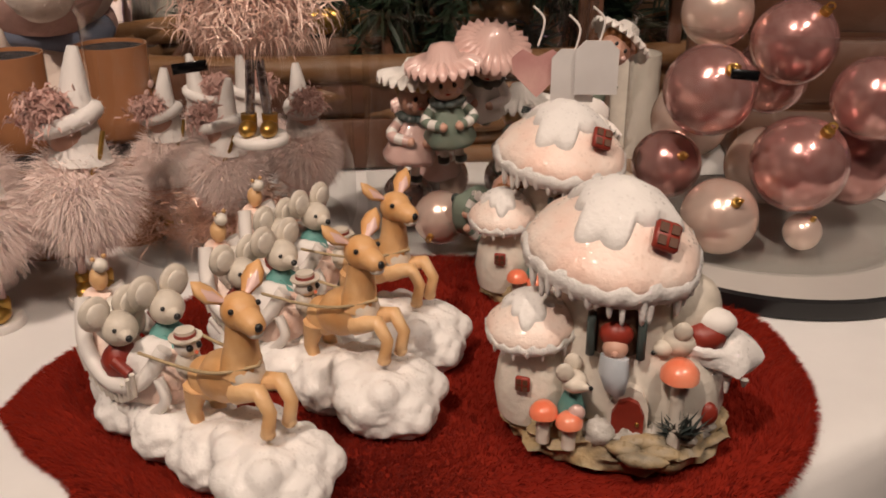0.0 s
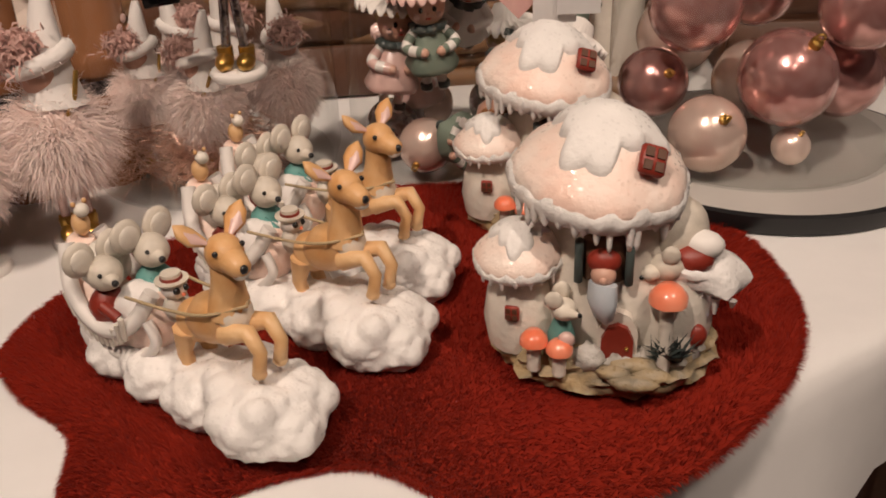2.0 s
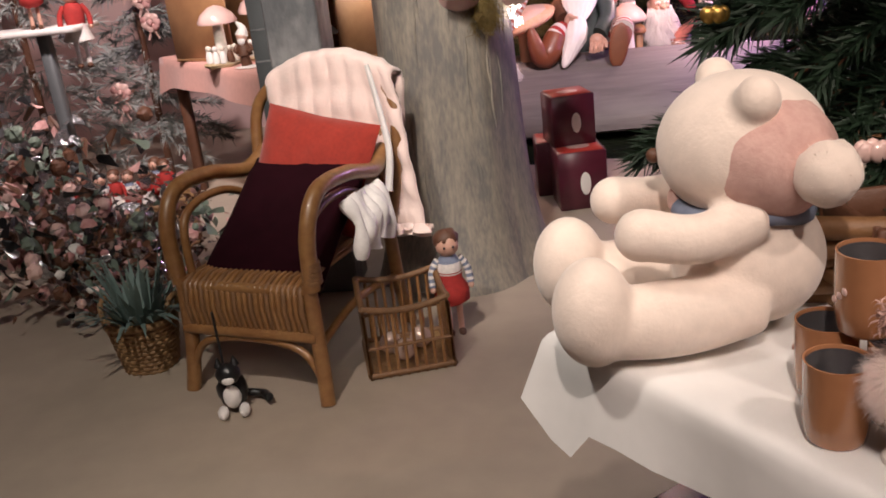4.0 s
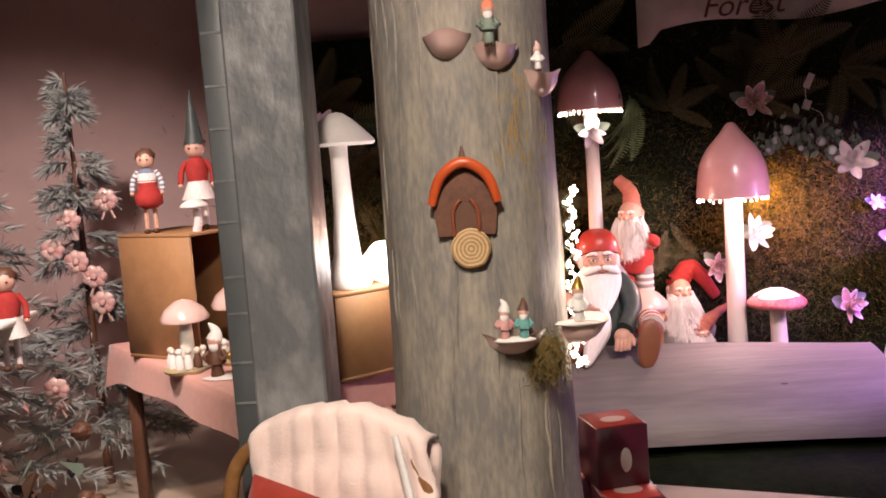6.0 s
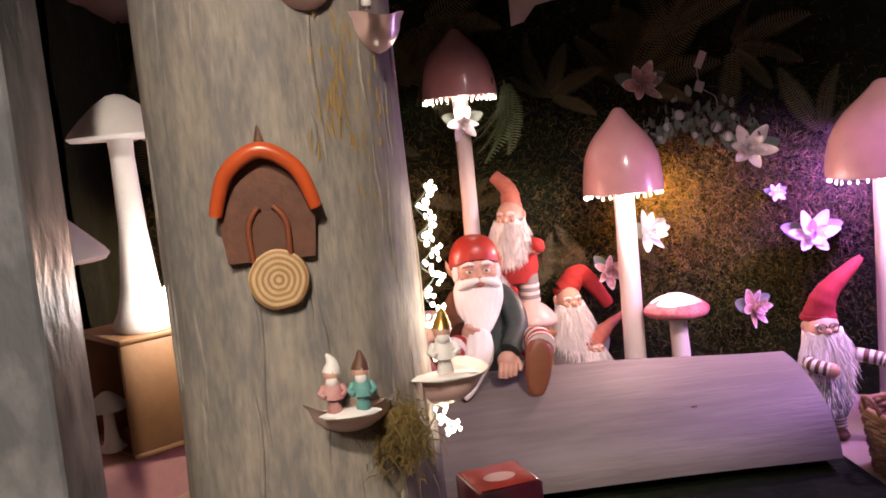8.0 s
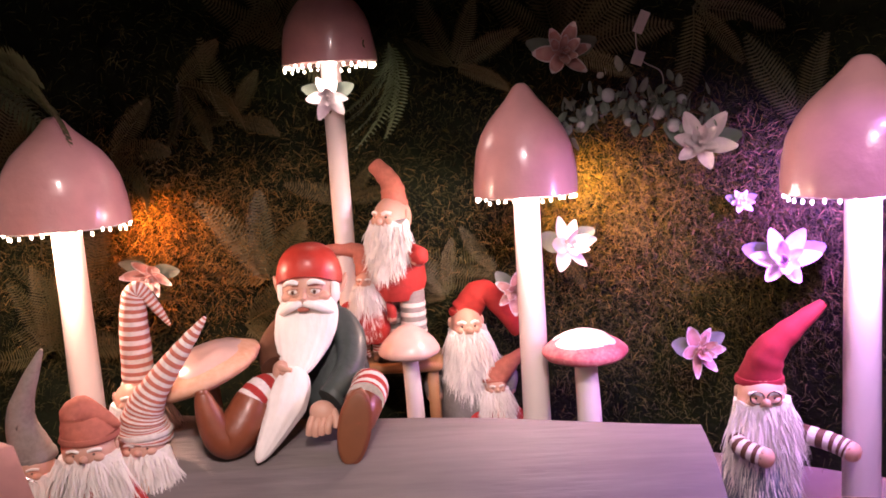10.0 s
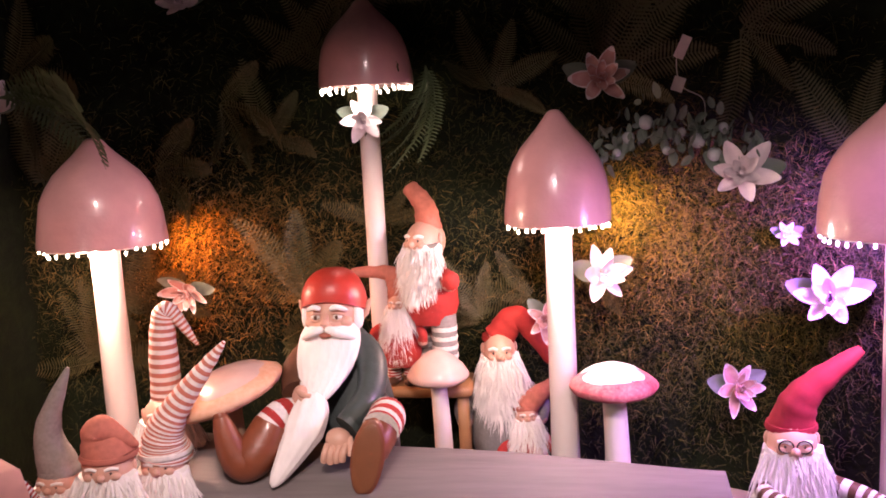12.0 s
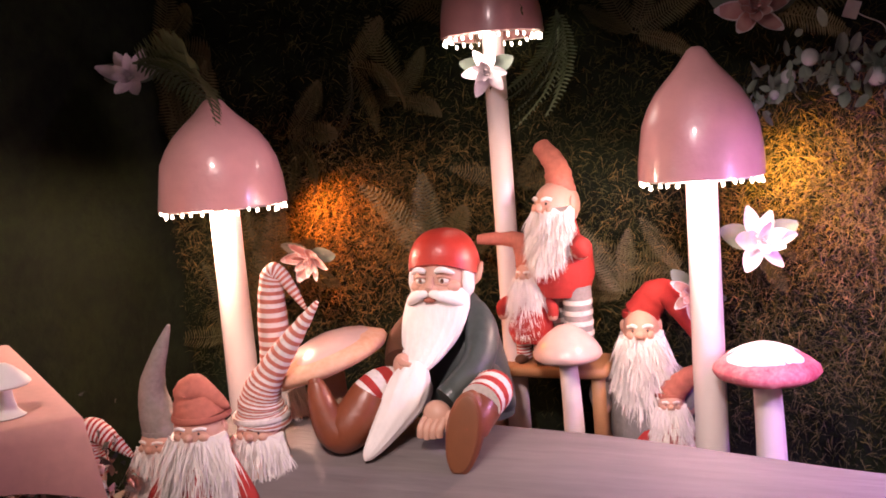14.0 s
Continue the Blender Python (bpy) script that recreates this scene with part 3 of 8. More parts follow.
def moss_tuft():
    b = Build()
    b.ball((0, 0, 0), (0.035, 0.02, 0.05), MOSS_GOLD_LAMPLIT, 10, 8, 0.4, 2)
    strands(b, 900, lambda: ((random.gauss(0, 0.024), random.uniform(-0.02, 0.01), random.gauss(0, 0.030)), (random.gauss(0, 0.4), -0.5, -0.5)), 0.035, 0.0012, MOSS_GOLD_LAMPLIT, 0.7, 0.8)
    ob = tagged(b.put("moss_tuft"), "golden green moss tuft hanging from the bark", "moss", kind="stuff")
    ob.location = (-0.625, 3.345, 0.945)


moss_tuft()


def light_string():
    t = thing("light_string", "string of tiny white lights down the side of the tree", "string lights", (-0.545, 3.52, 0.9))
    pts = []
    for i in range(60):
        z = -0.02 + 0.48 * i / 59
        pts.append((0.012 * math.sin(i * 0.9) + 0.01 * noise.noise(Vector((i * 0.3, 0, 0))), 0.02 * math.cos(i * 0.7), z))
    Build().tube(pts, 0.0015, LEAF_GREY, 5).put("wire", t)
    bulb = None
    for i in [k % 60 for k in range(130)]:
        if bulb is None:
            bulb = Build().ball((0, 0, 0), (0.0036, 0.0036, 0.005), BULB_WARM, 8, 6).put("bulb", t)
        else:
            o = new("bulb", bulb.data)
            o.parent = t
            bulb = o
        bulb.location = Vector(pts[i]) + Vector((random.uniform(0.0, 0.022), random.uniform(-0.02, 0.005), random.uniform(-0.006, 0.006)))
    lamp("string_glow", "POINT", (-0.50, 3.50, 1.12), (1.0, 0.85, 0.72), 0.9, 0.06)


light_string()


# rattan chair, its own axes: x across, -y the front; seat 0.33 high
CHAIR = (-1.26, 2.865, 0.0)


def rattan_chair():
    t = thing("rattan_armchair", "brown rattan armchair with bent cane arms and slatted front", "armchair", CHAIR)
    for sx in (-1, 1):
        for sy, top in ((-0.27, 0.36), (0.24, 0.36)):
            lg = [(sx * 0.215, sy, top), (sx * 0.222, sy * 1.03, 0.15), (sx * 0.235, sy * 1.12, 0.0)]
            Build().tube(arc(lg, 5), 0.022, RATTAN, 12).put("leg", t)
        arm = arc([(sx * 0.225, -0.27, 0.34), (sx * 0.235, -0.265, 0.50), (sx * 0.24, -0.19, 0.60), (sx * 0.24, -0.02, 0.60), (sx * 0.235, 0.16, 0.56), (sx * 0.22, 0.26, 0.60)], 8)
        rest = Build().tube(arm, 0.024, RATTAN, 12).put("arm", t)
        inner = arc([(sx * 0.20, -0.24, 0.34), (sx * 0.215, -0.20, 0.52), (sx * 0.215, 0.0, 0.54), (sx * 0.20, 0.2, 0.44)], 8)
        Build().tube(inner, 0.013, RATTAN, 10).put("arm_brace", t)
        Build().tube(arc([(sx * 0.222, -0.28, 0.17), (sx * 0.21, 0.0, 0.20), (sx * 0.222, 0.25, 0.17)], 6), 0.013, RATTAN, 10).put("side_rail", t)
        for k in range(5):
            Build().lathe([(0.026, 0), (0.027, 0.006), (0.026, 0.012)], RATTAN_DARK, (sx * 0.232, -0.268, 0.36 + k * 0.013), 12).put("cane_wrap", rest)
    for y, z in ((-0.275, 0.335), (-0.285, 0.20), (0.25, 0.335)):
        Build().tube([(-0.225, y, z), (0, y - 0.005, z + 0.002), (0.225, y, z)], 0.017, RATTAN, 10).put("rail", t)
    Build().tube(arc([(-0.22, -0.29, 0.08), (-0.16, -0.287, 0.16), (0, -0.287, 0.185), (0.16, -0.287, 0.16), (0.22, -0.29, 0.08)], 6), 0.012, RATTAN, 10).put("front_bow", t)
    for k in range(22):
        x = -0.195 + k * 0.0186
        Build().tube([(x, -0.282, 0.20), (x, -0.296, 0.28), (x, -0.286, 0.345), (x, -0.24, 0.358), (x, 0.24, 0.345)], 0.0082, RATTAN if k % 3 else RATTAN_DARK, 8).put("slat", t)
    back = arc([(-0.22, 0.25, 0.34), (-0.275, 0.30, 0.58), (-0.245, 0.35, 0.765), (0, 0.37, 0.848), (0.22, 0.35, 0.765), (0.25, 0.30, 0.58), (0.22, 0.25, 0.34)], 8)
    hoop = Build().tube(back, 0.020, RATTAN, 12).put("back_hoop", t)
    back2 = arc([(-0.18, 0.26, 0.34), (-0.20, 0.30, 0.60), (-0.17, 0.35, 0.71), (0, 0.365, 0.79), (0.16, 0.35, 0.71), (0.20, 0.30, 0.60), (0.18, 0.26, 0.34)], 8)
    Build().tube(back2, 0.012, RATTAN, 10).put("inner_hoop", t)
    for k in range(9):
        x = -0.15 + k * 0.0375
        Build().tube([(x, 0.26, 0.34), (x, 0.305, 0.6), (x * 0.95, 0.355, 0.74)], 0.007, RATTAN, 8).put("back_spindle", hoop)
    return t


chair = rattan_chair()
chair.rotation_euler = (0, 0, radians(-17))


def in_chair(x, y, z):
    return Vector(CHAIR) + turn(0, 0, -17) @ Vector((x, y, z))


def pillow(name, label, w, h, d, m, at, rot, cat="cushion"):
    b, rows = Build(), []
    n = 22
    for side in (1, -1):
        rows = []
        for i in range(n + 1):
            row = []
            for j in range(n + 1):
                u, v = 2 * i / n - 1, 2 * j / n - 1
                e = (max(0, 1 - abs(u) ** 4) * max(0, 1 - abs(v) ** 4)) ** 0.5
                pin = 1 - 0.05 * (1 - abs(u * v))
                wr = 0.006 * noise.noise(Vector((u * 4, v * 4, side)))
                row.append((u * w / 2 * pin, side * (d / 2 * e + wr * e), v * h / 2 * pin))
            rows.append(row if side > 0 else row[::-1])
        b.grid(rows, m, closed=False)
    ob = tagged(b.put(name, sharp=80), label, cat)
    ob.location, ob.rotation_euler = at, [radians(a) for a in rot]
    return ob


pillow("seat_cushion", "dark plum velvet cushion sloping up the chair seat", 0.43, 0.54, 0.11, PLUM, in_chair(0.0, -0.02, 0.435), (-56, 0, -17))
pillow("throw_pillow", "brick red plush pillow leaning against the chair back", 0.42, 0.36, 0.11, RED_PLUSH, (-1.205, 3.03, 0.555), (-24, 10, -22))


def chair_blanket():
    """A tufted throw over the chair's back, with a fleece lining that turns out at one side."""
    b, rows, n = Build(), [], 44
    for i in range(n + 1):
        u = i / n
        row = []
        for j in range(n + 1):
            v = 2 * j / n - 1
            s = u * 1.15
            edge = 0.875 - 0.07 * abs(v) ** 2.4
            if s < 0.62:
                z, y = edge - 0.62 + s, 0.30 + 0.09 * (s / 0.62) - 0.045
                z = max(z, 0.33)
            else:
                k = min(1, (s - 0.62) / 0.12)
                a = math.pi * k
                z, y = edge + 0.028 * math.sin(a), 0.375 - 0.045 * math.cos(a)
                if s > 0.74:
                    z -= (s - 0.74)
            tuft = 0.024 * (abs(math.sin(u * 34) * math.sin(v * 12)) ** 0.7)
            wide = 0.215 + 0.035 * (1 - u) + (0.16 * (0.62 - s) if s < 0.62 and v > 0 else 0)
            row.append((v * wide + 0.02 + 0.010 * noise.noise(Vector((v * 3, s * 5, 0))), y - tuft + 0.014 * noise.noise(Vector((v * 4, s * 4, 3))), z + 0.006 * noise.noise(Vector((v * 7, s * 7, 9)))))
        rows.append(row)
    b.grid(rows, PINK_FUR, closed=False)
    t = thing("throw_blanket", "pale pink tufted fur throw over the chair back", "blanket", CHAIR)
    t.rotation_euler = (0, 0, radians(-17))
    ob = b.put("fur_side", t, sharp=80)
    ob.modifiers.new("thick", "SOLIDIFY").thickness = 0.022
    b = Build()
    fold = arc([(0.20, 0.27, 0.86), (0.235, 0.25, 0.72), (0.265, 0.22, 0.60), (0.255, 0.20, 0.48)], 6)
    b.tube(fold, [0.012 + 0.010 * i / len(fold) for i in range(len(fold))], WHITE_PLUSH, 10, flat=0.6)
    b.put("lining_edge", t, "white fleece edge")
    b = Build()
    for k in range(7):
        p = arc([(0.245, -0.06 + 0.03 * k, 0.53), (0.29 + 0.01 * math.sin(k * 2), -0.07 + 0.032 * k, 0.46), (0.285, -0.08 + 0.03 * k, 0.36 + 0.03 * (k % 3))], 5)
        b.tube(p, [0.020 + 0.006 * math.sin(i + k) for i in range(len(p))], WHITE_PLUSH, 9)
    b.put("lining_fold", t, "white fleece lining turned out below the arm")
    return t


chair_blanket()


def weave_basket(name, label, at, rx, ry, h, m, rot=0, flare=1.15, rings=12, cat="basket", group="wicker baskets", handle=False):
    t = thing(name, label, cat, at, group)
    t.rotation_euler = (0, 0, radians(rot))
    b = Build()
    n = 40
    for k in range(rings):
        z = h * (k + 0.5) / rings
        f = 1 + (flare - 1) * k / rings
        pts = []
        for j in range(n + 1):
            a = 2 * math.pi * j / n
            w = 1 + 0.035 * math.cos(j * math.pi + k * math.pi)
            sx, sy = math.copysign(abs(math.cos(a)) ** 0.75, math.cos(a)), math.copysign(abs(math.sin(a)) ** 0.75, math.sin(a))
            pts.append((rx * f * w * sx, ry * f * w * sy, z))
        b.tube(pts, h / rings * 0.56, m, 6)
    tagged(b.put("weave", t), kind="stuff")
    pts = [(rx * flare * math.copysign(abs(math.cos(a)) ** 0.75, math.cos(a)), ry * flare * math.copysign(abs(math.sin(a)) ** 0.75, math.sin(a)), h) for a in [2 * math.pi * j / n for j in range(n + 1)]]
    Build().tube(pts, 0.013, m, 8).put("rim", t)
    Build().lathe([(0.0, 0.004), (0.97, 0.004), (0.97, 0.012), (0.0, 0.012)], m, n=n, scale=(rx, ry)).put("bottom", t)
    if handle:
        for s in (-1, 1):
            Build().tube(arc([(s * rx * flare, -0.05, h), (s * rx * flare * 1.12, -0.03, h + 0.06), (s * rx * flare * 1.12, 0.03, h + 0.06), (s * rx * flare, 0.05, h)], 5), 0.009, m, 8).put("handle", t)
    return t


weave_basket("plant_basket", "round wicker basket with a handle on the floor by the chair", (-1.78, 2.83, 0), 0.075, 0.075, 0.17, WICKER, 0, 1.35, handle=True)


def blade_plant():
    b, rng = Build(), random.Random(4)
    for _ in range(150):
        a, tilt = rng.uniform(0, 6.28), rng.uniform(0.15, 1.1)
        L = rng.uniform(0.12, 0.26)
        d = Vector((math.cos(a) * math.sin(tilt), math.sin(a) * math.sin(tilt), math.cos(tilt)))
        p0 = Vector((math.cos(a) * 0.05, math.sin(a) * 0.05, 0.0))
        p1, p2 = p0 + d * L * 0.6, p0 + d * L + Vector((0, 0, -0.05 * tilt))
        s = d.cross(Vector((0, 0, 1))).normalized() * 0.007
        b.grid([[p0 - s * 0.5, p0 + s * 0.5], [p1 - s, p1 + s], [p2 - s * 0.1, p2 + s * 0.1]], TEAL_PLANT, closed=False)
    ob = tagged(b.put("lavender_plant"), "blue-green narrow-leaved plant in the wicker basket", "plant")
    ob.location = (-1.78, 2.83, 0.15)


blade_plant()


def wire_basket():
    t = thing("cane_crate", "square open cane crate with arched sides under the tree", "basket", (-0.93, 2.79, 0.0))
    t.rotation_euler = (0, 0, radians(15))
    w, h = 0.125, 0.21
    for z in (0.012, 0.10, h):
        for a in range(4):
            p = [turn(0, 0, 90 * a) @ Vector((x, -w, z + (0.02 * abs(x / w) ** 2 if z == h else 0))) for x in ramp(-w, w, 7)]
            Build().tube(p, 0.010 if z != 0.10 else 0.006, RATTAN_DARK, 8).put("hoop", t)
    for a in range(4):
        for k in range(10):
            x = -w + 2 * w * k / 9
            p = turn(0, 0, 90 * a) @ Vector((x, -w, 0)), turn(0, 0, 90 * a) @ Vector((x, -w, h))
            Build().tube(p, 0.0055, RATTAN, 6).put("stake", t)
    Build().box((-w, -w, 0.0), (w, w, 0.01), WICKER).put("bottom", t)
    return t


wire_basket()
for k, (dx, dy) in enumerate(((-0.05, 0.0), (0.04, 0.03), (0.0, -0.05))):
    ob = tagged(Build().ball((0, 0, 0), 0.035, PEARL, 16, 12).put("glass_bauble"), "copper pink bauble in the cane crate", "bauble", "baubles in the crate")
    ob.location = (-0.93 + dx, 2.79 + dy, 0.046)


def plush_cat():
    b = Build()
    b.ball((0, 0, 0.06), (0.045, 0.04, 0.055), BLACK, 14, 10, 0.15, 1)
    b.ball((0, -0.03, 0.125), (0.036, 0.033, 0.032), BLACK, 12, 9)
    b.ball((0, -0.058, 0.115), (0.018, 0.012, 0.012), WHITE_PLUSH, 8, 6)
    b.ball((0, -0.038, 0.055), (0.026, 0.02, 0.035), WHITE_PLUSH, 10, 8)
    for s in (-1, 1):
        b.lathe([(0.014, 0), (0.002, 0.028)], BLACK, (s * 0.022, -0.025, 0.148), 6)
        b.ball((s * 0.03, -0.06, 0.02), (0.016, 0.03, 0.018), WHITE_PLUSH, 8, 6)
    b.tube(arc([(0.03, 0.03, 0.03), (0.08, 0.02, 0.02), (0.10, -0.03, 0.03)], 6), 0.012, BLACK, 8)
    b.tube([(-0.01, -0.01, 0.15), (-0.012, 0.0, 0.22), (-0.014, 0.01, 0.30)], 0.004, BLACK, 6)
    ob = tagged(b.put("plush_cat"), "small black and white plush cat hanging before the chair", "soft toy")
    ob.location, ob.rotation_euler = (-1.40, 2.52, 0.0), (0, 0, radians(15))


plush_cat()


def elf_doll(at, h, top, trousers, hair, label, face=0, hat=None, skirt=False, group="elf dolls"):
    """A standing long-legged doll in a jumper, with striped sleeves."""
    b = Build()
    for s in (-1, 1):
        b.tube([(s * 0.05 * h, 0, 0.0), (s * 0.05 * h, 0, 0.32 * h)], 0.026 * h, SKIN if not skirt else WHITE_KNIT, 8)
        b.ball((s * 0.05 * h, -0.03 * h, 0.02 * h), (0.035 * h, 0.06 * h, 0.03 * h), BROWN, 8, 6)
        b.tube(arc([(s * 0.09 * h, 0, 0.68 * h), (s * 0.15 * h, -0.01 * h, 0.58 * h), (s * 0.16 * h, -0.05 * h, 0.46 * h)], 5), 0.030 * h, top if skirt else WHITE_KNIT, 8, every=(1, BLUE_GREY) if not skirt else None)
        b.ball((s * 0.16 * h, -0.06 * h, 0.44 * h), 0.026 * h, SKIN, 8, 6)
    if skirt:
        b.lathe([(0.17 * h, 0.30 * h), (0.16 * h, 0.33 * h), (0.09 * h, 0.50 * h)], WHITE_KNIT, n=16, wob=0.15)
        b.lathe([(0.10 * h, 0.48 * h), (0.115 * h, 0.58 * h), (0.09 * h, 0.68 * h), (0.04 * h, 0.73 * h)], top, n=14)
    else:
        b.lathe([(0.07 * h, 0.27 * h), (0.15 * h, 0.32 * h), (0.15 * h, 0.42 * h), (0.10 * h, 0.50 * h), (0.105 * h, 0.58 * h)], trousers, n=14)
        b.lathe([(0.105 * h, 0.56 * h), (0.10 * h, 0.66 * h), (0.04 * h, 0.73 * h)], top, n=14, every=(1, BLUE_GREY))
    b.ball((0, -0.012 * h, 0.80 * h), (0.096 * h, 0.09 * h, 0.098 * h), SKIN, 14, 10)
    b.ball((0, 0.018 * h, 0.845 * h), (0.108 * h, 0.100 * h, 0.088 * h), hair, 14, 10, 0.2)
    for s in (-1, 1):
        b.ball((s * 0.036 * h, -0.098 * h, 0.805 * h), 0.011 * h, BLACK, 6, 5)
    if hat:
        b.lathe([(0.10 * h, 0.85 * h), (0.075 * h, 0.98 * h), (0.035 * h, 1.2 * h), (0.004 * h, 1.38 * h)], hat, n=12)
    ob = tagged(b.put("elf_doll"), label, "doll", group)
    ob.location, ob.rotation_euler = at, (0, 0, radians(face))
    return ob


elf_doll((-0.79, 2.93, 0.0), 0.38, WHITE_KNIT, RED_FELT, BROWN, "elf doll in red dungarees and striped sleeves by the tree foot", 15)

# ---- the forest display ----
def lamp_mushroom(x, y, top, rim, r, rs, bulb, foot=0.0, lean=0.0, label="tall lamp mushroom with a glossy pink bell cap and white stem"):
    t = thing("mushroom_lamp", label, "mushroom lamp", (x, y, foot), "tall mushroom lamps")
    h, z0 = top - rim, rim - foot
    prof = [(0.0, h), (0.08, h * 0.995), (0.15, h * 0.97), (0.22, h * 0.92), (0.33, h * 0.85), (0.48, h * 0.77), (0.66, h * 0.67), (0.80, h * 0.55), (0.90, h * 0.42), (0.96, h * 0.26), (0.99, h * 0.12), (1.0, h * 0.03), (1.0, 0.0), (0.95, -0.004), (0.90, 0.02), (0.6, h * 0.4), (0.05, h * 0.6)]
    Build().lathe([(r * a, z0 + b) for a, b in prof][::-1], PINK_CAP, n=40, wob=0.03, seed=x * 7).put("cap", t)
    n = 14
    Build().lathe([(rs * (1.12 - 0.12 * i / n), z0 * i / n + 0.02 * (i == n)) for i in range(n + 1)], STEM, n=20, wob=0.03, seed=x).put("stem", t)
    b0 = None
    rng = random.Random(int(x * 100))
    for i in range(34):
        a = 2 * math.pi * i / 34
        if b0 is None:
            b0 = Build().ball((0, 0, 0), (0.0048, 0.0048, 0.0075), bulb, 8, 5).put("bulb", t, "tiny lit bulb")
        else:
            o = new("bulb", b0.data)
            o["label"] = "tiny lit bulb"
            o.parent, b0 = t, o
        rr = r * rng.uniform(0.90, 0.98)
        b0.location = (rr * math.cos(a), rr * math.sin(a), z0 - rng.uniform(0.006, 0.022))
    ring = [(r * 0.95 * math.cos(2 * math.pi * i / 40), r * 0.95 * math.sin(2 * math.pi * i / 40), z0 - 0.004) for i in range(41)]
    Build().tube(ring, 0.002, STEM, 5).put("light_wire", t)
    return t


lamp_mushroom(-1.067, 5.78, 1.500, 1.125, 0.222, 0.052, BULB_WARM)
lamp_mushroom(-0.161, 6.165, 1.955, 1.635, 0.178, 0.037, BULB_WARM)
lamp_mushroom(0.538, 5.965, 1.512, 1.125, 0.186, 0.047, BULB_WARM)
lamp_mushroom(1.52, 5.47, 1.519, 1.125, 0.240, 0.052, BULB_PURPLE)


def toadstool(at, r, h, cap, stem, label, tilt=(0, 0), flat=0.45, rs=0.26, under=True, group="toadstools in the display", dust=None):
    t = thing("toadstool", label, "toadstool", at, group)
    m = turn(tilt[0], tilt[1], 0)
    z = h - r * flat * 1.1
    prof = [(0.0, flat), (0.28, flat * 0.93), (0.55, flat * 0.72), (0.82, flat * 0.40), (0.98, flat * 0.10), (1.0, -0.04), (0.93, -0.14), (0.6, -0.10), (0.2, -0.02)]
    top = Build().lathe([(r * a, r * b) for a, b in prof][::-1], cap, (0, 0, z), 32, 0.08, h * 30, turn=m).put("cap", t)
    if dust:
        pr = [(0.0, flat + 0.012), (0.28, flat * 0.93 + 0.016), (0.55, flat * 0.72 + 0.016), (0.74, flat * 0.50 + 0.012), (0.78, flat * 0.44)]
        Build().lathe([(r * a * 1.01, r * b) for a, b in pr][::-1], dust, (0, 0, z), 36, 0.10, h * 11, turn=m).put("frost", top, "white frosted crown")
    Build().tube(arc([(0, 0, 0), (0.01, 0, z * 0.5), (0, 0, z + 0.01)], 5), [r * rs * (1.25 - 0.03 * i) for i in range(11)], stem, 14).put("stem", t)
    return t


PEACH_STEM = material("tan_stem", (0.52, 0.33, 0.22), 0.6, scale=30, stretch=(1, 1, 0.2), bump=0.3, bscale=60)
AMANITA = material("crimson_frosted_cap", (0.48, 0.06, 0.10), 0.6, scale=80, color2=(0.62, 0.25, 0.26), mix=0.5, bump=0.4, bscale=160)
PEACH_CAP = material("peach_felt_cap", (0.66, 0.34, 0.20), 0.75, scale=60, color2=(0.74, 0.46, 0.32), mix=0.5, bump=0.4, bscale=160)
toadstool((0.072, 6.02, 0.0), 0.116, 0.662, PALE_PINK, STEM, "pale pink bell toadstool with a slim stem", flat=0.85, rs=0.27)
toadstool((0.710, 5.84, 0.0), 0.148, 0.650, AMANITA, STEM, "crimson toadstool with a frosted white crown", flat=0.5, rs=0.27, dust=SNOW)
toadstool((-0.545, 5.52, 0.0), 0.182, 0.735, PEACH_CAP, PEACH_STEM, "wide tilted peach toadstool on a tan stem", tilt=(8, -16), flat=0.35, rs=0.22, dust=PALE_PINK)


def great_log():
    """A half-round grey log with a moss foot; its top edge faces the back."""
    b, rows = Build(), []
    for i in range(41):
        u = i / 40
        x = -0.95 + 1.97 * u
        back = 0.24 * (1 - u)
        yb, zt = 5.56 + back - 0.02 * u, 0.547 - 0.35 * back - 0.115 * u
        ring = []
        for j in range(25):
            k = j / 24
            a = math.pi / 2 * k
            y = yb - 0.05 - (0.50 + back) * math.sin(a) ** 0.9
            z = zt - 0.02 * (k < 0.03) - (zt - 0.12) * (1 - math.cos(a)) ** 0.85
            n1 = noise.noise(Vector((x * 1.5, k * 3, 0))) * 0.010
            ring.append((x, y + n1, z + n1))
        ring += [(x, yb - back - 0.42, 0.075), (x, yb - 0.05, 0.04)]
        rows.append(ring)
    b.grid(rows, GREY_LOG)
    t = thing("grey_log", "big half-round grey painted log seat with a knot", "log", (0, 0, 0))
    b.put("bark", t)
    Build().lathe([(0.020, 0), (0.022, 0.006), (0.014, 0.009), (0.010, 0.005)], BROWN, (0.52, 5.16, 0.315), 12, 0.2, turn=turn(-40, 0, 0)).put("knot", t, "brown knot")
    Build().tube([(0.74, 5.14, 0.305), (0.83, 5.12, 0.29)], 0.0035, PALE_PINK, 6).put("chip", t, "pale splinter mark")
    return t


great_log()
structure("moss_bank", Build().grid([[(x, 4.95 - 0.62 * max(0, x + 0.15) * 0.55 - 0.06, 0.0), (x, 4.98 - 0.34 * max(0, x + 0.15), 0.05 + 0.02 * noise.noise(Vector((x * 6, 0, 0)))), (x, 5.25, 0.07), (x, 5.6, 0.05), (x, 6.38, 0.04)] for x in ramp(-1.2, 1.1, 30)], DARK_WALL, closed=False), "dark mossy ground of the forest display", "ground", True)


